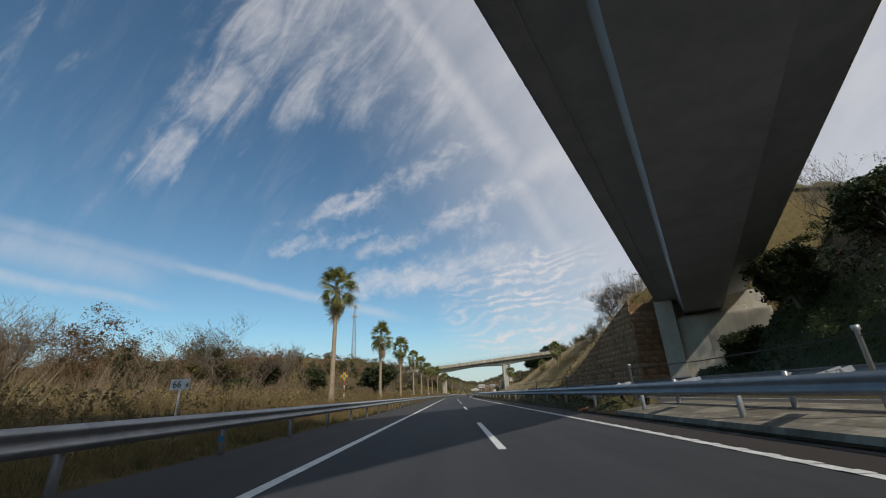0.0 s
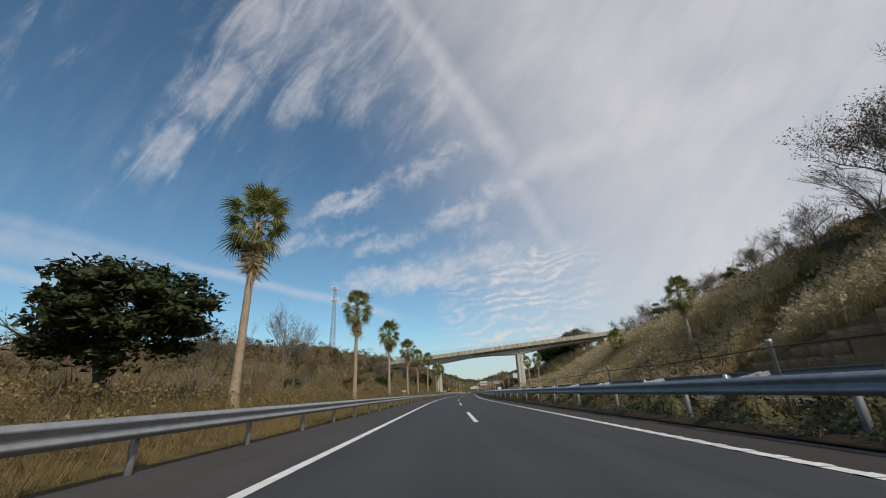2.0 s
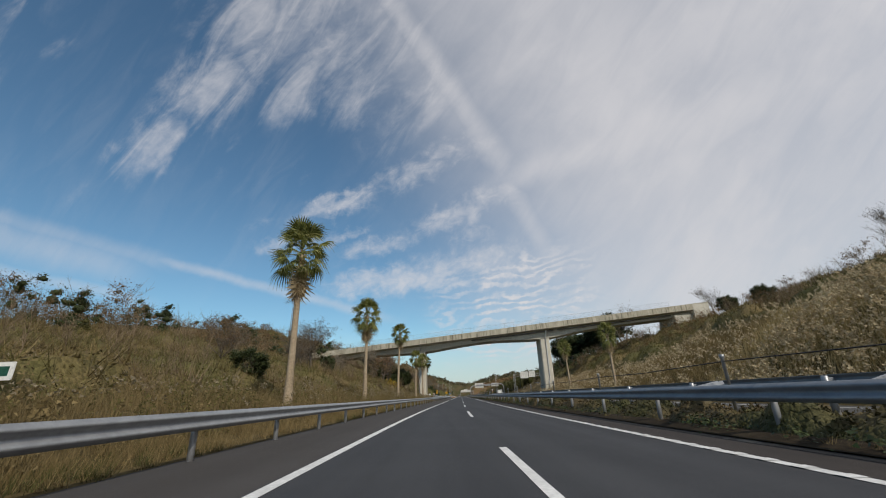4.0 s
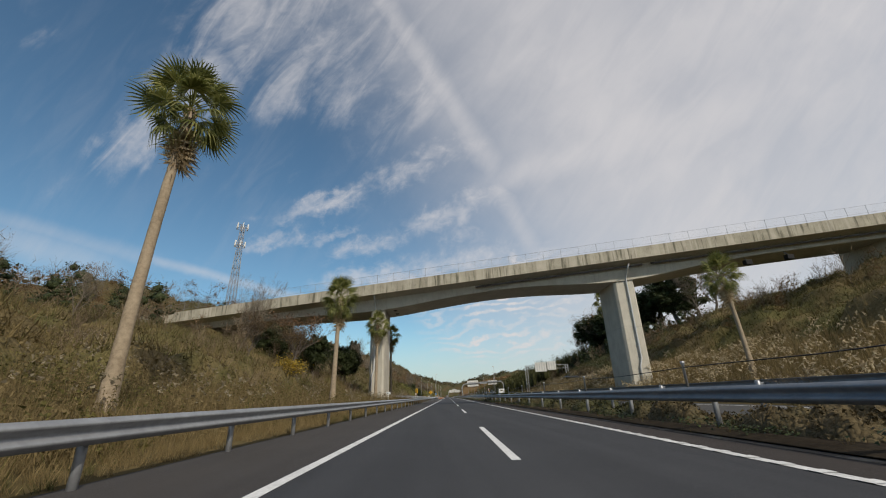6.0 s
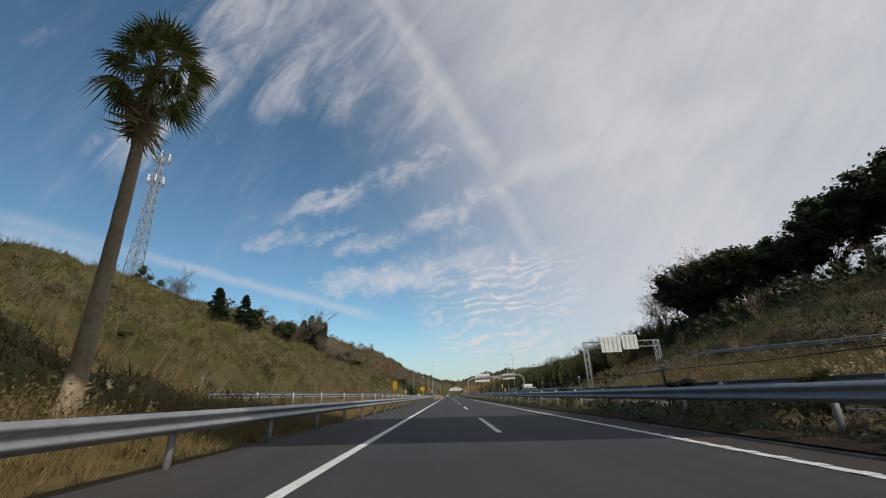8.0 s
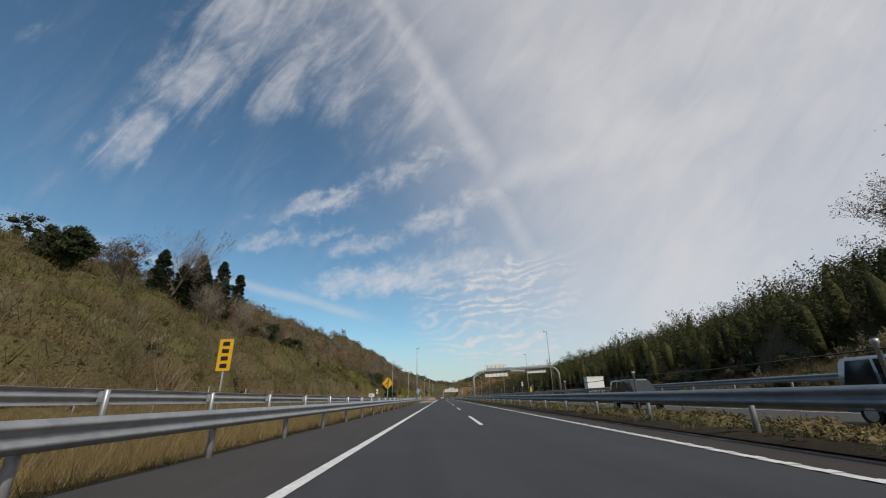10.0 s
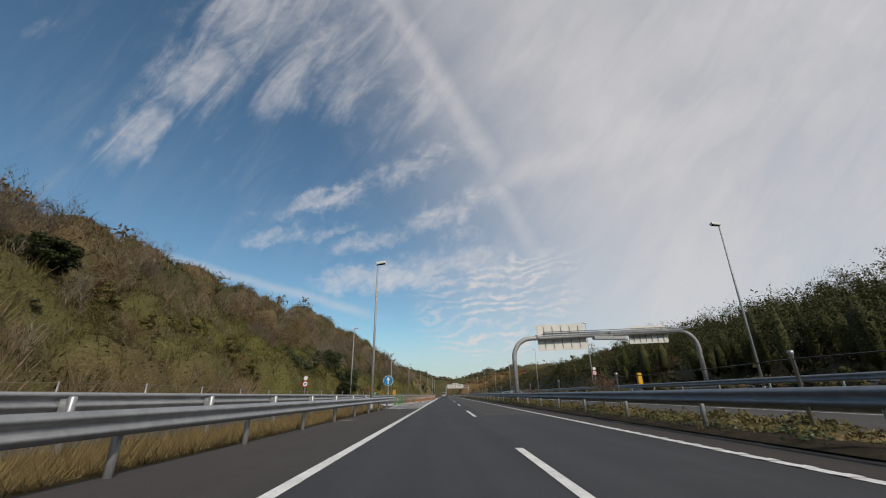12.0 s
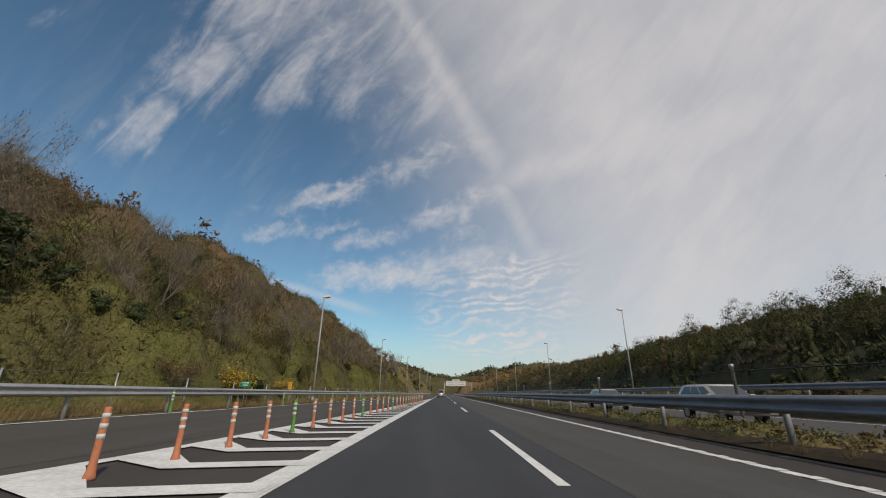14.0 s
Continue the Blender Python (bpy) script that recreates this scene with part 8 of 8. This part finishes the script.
for y0 in (0.0, 0.22):
    vs = [bm.verts.new(v) for v in ((0, y0, 0.86), (1.15, y0 + 0.55, 1.02), (1.15, y0 + 0.60, 1.11), (0, y0 + 0.05, 0.95), (0, y0 + 0.05, 0.86), (1.15, y0 + 0.6, 1.02), (1.15, y0 + 0.65, 1.11), (0, y0 + 0.10, 0.95))]
    for f in ((0, 1, 2, 3), (7, 6, 5, 4), (0, 4, 5, 1), (3, 2, 6, 7), (1, 5, 6, 2), (0, 3, 7, 4)):
        bm.faces.new([vs[q] for q in f])
brk = bpy.data.meshes.new("bracket")
bm.to_mesh(brk)
bm.free()
brk.materials.append(MAT["steel_dull"])
for i in range(36):
    child("bracket", brk, braces, at(-38 + 4.0 * i, 5.3, 0.08))

# ---- fence at the foot of the hill, bank rail, small roadside things ----
fence = empty("wire_fence", Matrix.Identity(4), "grey steel post and wire fence at the hill's foot", "fence")
fp = mesh_from("post", *tube_mesh([(0, 0, -0.3), (0, 0, 1.45)], [0.035, 0.035], 6), MAT["steel"], True)
for i in range(62):
    s = 232 + 4.0 * i
    x = ramp_out(s) - 3.2
    child("post", fp, fence, at(s, x, ground_z(s, x)))
for dz in (0.4, 0.9, 1.4):
    tube("wire", [W(232 + 4.0 * i, ramp_out(232 + 4.0 * i) - 3.2, ground_z(232 + 4.0 * i, ramp_out(232 + 4.0 * i) - 3.2) + dz) for i in range(62)], 0.008, MAT["steel_dull"], fence, 3)
guardrail("bank_guardrail", 24.4, 250, 338, 4.0, lambda s: ground_z(s, 24.4) + 0.8, 1, DULL, "grey guardrail of a track beyond the motorway")
guardrail("bank_guardrail", 27.5, 196, 248, 4.0, lambda s: ground_z(s, 27.5) + 0.75, 1, DULL, "grey guardrail of a track up on the bank")
bm = bmesh.new()
box(bm, (-0.8, -0.5, -0.05), (0.8, 0.5, 0.012), 0.01)
lid = part("drain_cover", bm, MAT["kerb"], None)
lid.matrix_basis = at(294.9, -6.2, 0.0)
tagged(lid, "pale concrete drain cover at the shoulder's edge", "drain cover")
cab = empty("white_cabinet", at(283.0, 20.6, ground_z(283, 20.6)), "white equipment cabinet on a plinth beside the road", "cabinet")
bm = bmesh.new()
box(bm, (-1.2, -0.7, 0.6), (1.2, 0.7, 2.5), 0.04)
body = part("body", bm, MAT["white_sign"], cab)
bm = bmesh.new()
box(bm, (-1.25, -0.75, 2.5), (1.25, 0.75, 2.6), 0.03)
part("roof", bm, MAT["panel_back"], cab)
bm = bmesh.new()
box(bm, (-1.1, -0.6, -0.3), (1.1, 0.6, 0.6), 0.03)
part("plinth", bm, MAT["kerb"], cab)
for i, (dx, mat) in enumerate(((0, "yellow_sign"), (0.9, "red"))):
    drum = empty("crash_drum", at(318.4 + dx, 18.6, 0.0), ("yellow and white" if i == 0 else "red and white") + " plastic crash drum at the nose of the rail", "crash drum")
    child("drum", ring_mesh([(0.42, 0), (0.45, 0.05), (0.45, 0.5), (0.4, 0.55), (0.4, 0.9), (0.36, 1.0)], MAT[mat], 18), drum)
    child("band", ring_mesh([(0.456, 0.15), (0.456, 0.45)], MAT["band"], 18), drum, None, "white band")
yb = empty("yellow_box_post", at(316.6, 19.8, ground_z(316.6, 19.8)), "yellow emergency box on a short post", "emergency box")
bm = bmesh.new()
box(bm, (-0.22, -0.2, 1.0), (0.22, 0.2, 2.2), 0.04)
part("box", bm, MAT["yellow_sign"], yb)
tube("post", [(0, 0, -0.2), (0, 0, 1.05)], 0.06, MAT["pole"], yb, 8)
# blue reflectors on a few guardrail posts
for s in (8.3, 45.7):
    bm = bmesh.new()
    box(bm, (-0.045, -0.012, -0.06), (0.045, 0.012, 0.06), 0.008)
    r = part("post_reflector", bm, MAT["blue_sign"], None)
    r.matrix_basis = at(s, RAIL_X - 0.16, 0.34) @ Matrix.Translation((0, -0.075, 0))
    tagged(r, "blue reflector plate on a guardrail post", "reflector")

# ---- cars ----
MAT["tyre"] = paint("black tyre", (0.02, 0.02, 0.02), 0.85)
MAT["rim"] = paint("alloy rim", (0.5, 0.5, 0.52), 0.35, 0.7)
MAT["glass"] = material("dark car glass", 0.05, 0.0, 0.8)[0]
MAT["glass"].node_tree.nodes["Principled BSDF"].inputs["Base Color"].default_value = (0.018, 0.022, 0.025, 1)
MAT["headlight"] = paint("clear lamp", (0.8, 0.8, 0.78), 0.15)
MAT["taillight"] = paint("red lamp", (0.45, 0.02, 0.02), 0.2)


def car(s, x, yaw, colour, kind, label, name):
    """kind: van, hatch or sedan. The front looks along +y before it is turned."""
    L, Wd, Ht = dict(van=(4.6, 1.72, 1.9), hatch=(4.2, 1.76, 1.55), sedan=(4.6, 1.76, 1.45))[kind]
    m, n, bs = material(name + " paint", 0.25, 0.35, 0.5)
    p = local(n)
    n.put(bs.inputs["Base Color"], n.mix(n.ramp(n.noise(p, 3.0, 3.0), 0.3, 0.7), (*[c * 0.93 for c in colour], 1), (*colour, 1)))
    bs.inputs["Coat Weight"].default_value = 0.5
    ob = empty(name, at(s, x, 0.0, yaw), label, "car")
    if kind == "van":
        body = [(-L / 2, .35), (-L / 2, 1.0), (-L / 2 + .05, 1.05), (L / 2 - 0.95, 1.05), (L / 2 - .15, .85), (L / 2, .6), (L / 2, .3)]
        roof = [(-L / 2 + .04, 1.04), (-L / 2 + .15, Ht - .08), (-L / 2 + .3, Ht), (L / 2 - 1.75, Ht), (L / 2 - 1.5, Ht - .1), (L / 2 - 0.85, 1.04)]
    elif kind == "hatch":
        body = [(-L / 2, .4), (-L / 2 + .03, .85), (-L / 2 + .12, .98), (L / 2 - 1.25, .98), (L / 2 - .3, .82), (L / 2, .62), (L / 2, .3)]
        roof = [(-L / 2 + .1, .97), (-L / 2 + .4, Ht - .06), (-L / 2 + .7, Ht), (L / 2 - 2.0, Ht), (L / 2 - 1.75, Ht - .07), (L / 2 - 1.0, .97)]
    else:
        body = [(-L / 2, .4), (-L / 2 + .04, .86), (-L / 2 + .9, .95), (L / 2 - 1.3, .95), (L / 2 - .3, .78), (L / 2, .58), (L / 2, .3)]
        roof = [(-L / 2 + .65, .94), (-L / 2 + 1.25, Ht - .04), (-L / 2 + 1.6, Ht), (L / 2 - 2.1, Ht), (L / 2 - 1.85, Ht - .05), (L / 2 - 1.05, .94)]

    def loft(prof, w0, w1, mat, nm, bev, lb=""):
        bm = bmesh.new()
        zs = [z for _, z in prof]
        z0, z1 = min(zs), max(zs)
        rows = []
        for sg in (-1, 1):
            rows.append([bm.verts.new((sg * (w0 + (w1 - w0) * (z - z0) / (z1 - z0)) / 2, y, z)) for y, z in prof])
        k = len(prof)
        for i in range(k):
            bm.faces.new((rows[0][i], rows[1][i], rows[1][(i + 1) % k], rows[0][(i + 1) % k]))
        bm.faces.new(rows[0][::-1])
        bm.faces.new(rows[1])
        bmesh.ops.recalc_face_normals(bm, faces=bm.faces)
        bmesh.ops.bevel(bm, geom=list(bm.edges), offset=bev, segments=2, affect="EDGES")
        return part(nm, bm, mat, ob, lb, True)

    loft(body, Wd, Wd - 0.06, m, "body", 0.05)
    loft(roof, Wd - 0.08, Wd - 0.36, m, "cabin", 0.05)
    # windows as thin dark panes just proud of the cabin
    (ya, za), (yb, zb) = roof[-1], roof[-2]
    za += 0.06
    mid = (Wd - 0.14, Wd - 0.42)
    def pane(nm, pts):
        child(nm, mesh_from(nm, pts, [tuple(range(len(pts)))], MAT["glass"]), ob, None, "dark tinted glass")
    pane("windscreen", [(-mid[0] / 2 + .06, ya - .03, za), (mid[0] / 2 - .06, ya - .03, za), (mid[1] / 2, yb + .035, zb - .01), (-mid[1] / 2, yb + .035, zb - .01)])
    (yc, zc), (yd, zd) = roof[0], roof[1]
    pane("rear_window", [(mid[0] / 2 - .1, yc - .03 + .03 * (kind != "van"), zc + .1), (-mid[0] / 2 + .1, yc - .03 + .03 * (kind != "van"), zc + .1), (-mid[1] / 2 + .05, yd - .03, zd - .04), (mid[1] / 2 - .05, yd - .03, zd - .04)])
    h0, h1 = roof[0][1] + .07, Ht - .1
    for sg in (-1, 1):
        xo = lambda z: sg * ((Wd - 0.08) / 2 - 0.14 * (z - roof[0][1]) / (Ht - roof[0][1]) + 0.012)
        for u0, u1 in ((0.06, 0.34), (0.37, 0.64), (0.67, 0.93)):
            yl = lambda u, z: (roof[0][0] + (roof[2][0] - roof[0][0]) * (z - roof[0][1]) / (Ht - roof[0][1])) * (1 - u) + (roof[-1][0] + (roof[3][0] - roof[-1][0]) * (z - roof[0][1]) / (Ht - roof[0][1])) * u
            pane("side_window", [(xo(h0), yl(u0, h0), h0), (xo(h0), yl(u1, h0), h0), (xo(h1), yl(u1, h1), h1), (xo(h1), yl(u0, h1), h1)][::sg])
        for yy, nm, mat, zz in ((L / 2 - .12, "headlight", "headlight", .68), (-L / 2 + .06, "taillight", "taillight", .8)):
            bm = bmesh.new()
            box(bm, (sg * (Wd / 2 - .22) - .19, yy - .1, zz - .09), (sg * (Wd / 2 - .22) + .19, yy + .1, zz + .09), 0.04)
            part(nm, bm, MAT[mat], ob)
        bm = bmesh.new()
        box(bm, (sg * (Wd / 2 + .08) - .1, L / 2 - 1.45, 1.0), (sg * (Wd / 2 + .08) + .1, L / 2 - 1.3, 1.14), 0.03)
        part("mirror", bm, m, ob)
        for yy in (L / 2 - .85, -L / 2 + .8):
            bm = bmesh.new()
            bmesh.ops.create_cone(bm, cap_ends=True, segments=20, radius1=.31, radius2=.31, depth=.21)
            wheel = part("wheel", bm, MAT["tyre"], ob)
            bm = bmesh.new()
            bmesh.ops.create_cone(bm, cap_ends=True, segments=14, radius1=.2, radius2=.2, depth=.23)
            part("rim", bm, MAT["rim"], wheel)
            wheel.matrix_basis = pose(sg * (Wd / 2 - .12), yy, .31, 0, 90, 0)
    bm = bmesh.new()
    box(bm, (-.5, L / 2 - .04, .38), (.5, L / 2 + .02, .56), 0.02)
    part("grille", bm, MAT["black"], ob)
    plate("number_plate", ob, rect(.33, .165), 0.01, MAT["band"], Matrix.Translation((0, -L / 2 - .02, .55)))


car(421.0, -1.9, 0, (0.62, 0.63, 0.63), "van", "white one-box van driving ahead in the lane", "white_van")
car(341.0, 11.2, 180, (0.52, 0.49, 0.44), "hatch", "silver-beige crossover on the opposite carriageway", "silver_crossover")
car(352.6, 11.4, 180, (0.42, 0.44, 0.46), "sedan", "silver sedan on the opposite carriageway", "silver_sedan")
car(241.0, 11.6, 180, (0.30, 0.36, 0.40), "van", "blue-grey minivan on the opposite carriageway", "blue_minivan")
car(256.0, 11.6, 180, (0.06, 0.065, 0.07), "van", "dark minivan on the opposite carriageway", "dark_minivan")
car(452.0, -2.2, 0, (0.55, 0.55, 0.55), "van", "pale van far ahead on the road", "distant_van")


# small green board beside the slip road
def green_board(s, x):
    g = ground_z(s, x)
    ob = empty("green_sign", at(s, x, g), "small green board with white writing beside the slip road", "road sign", "")
    tube("post", [(0, 0.04, -0.2), (0, 0.04, 1.6)], 0.03, MAT["pole"], ob, 6)
    plate("panel", ob, rect(0.75, 0.42, 0.03), 0.012, paint("green sign face", (0.01, 0.20, 0.11), 0.5), Matrix.Translation((0, 0, 1.4)))
    for z, w in ((1.48, 0.5), (1.33, 0.36)):
        plate("bar", ob, rect(w, 0.06), 0.004, MAT["white_sign"], Matrix.Translation((0, -0.006, z)), "white writing bar")


green_board(350.0, -15.6)
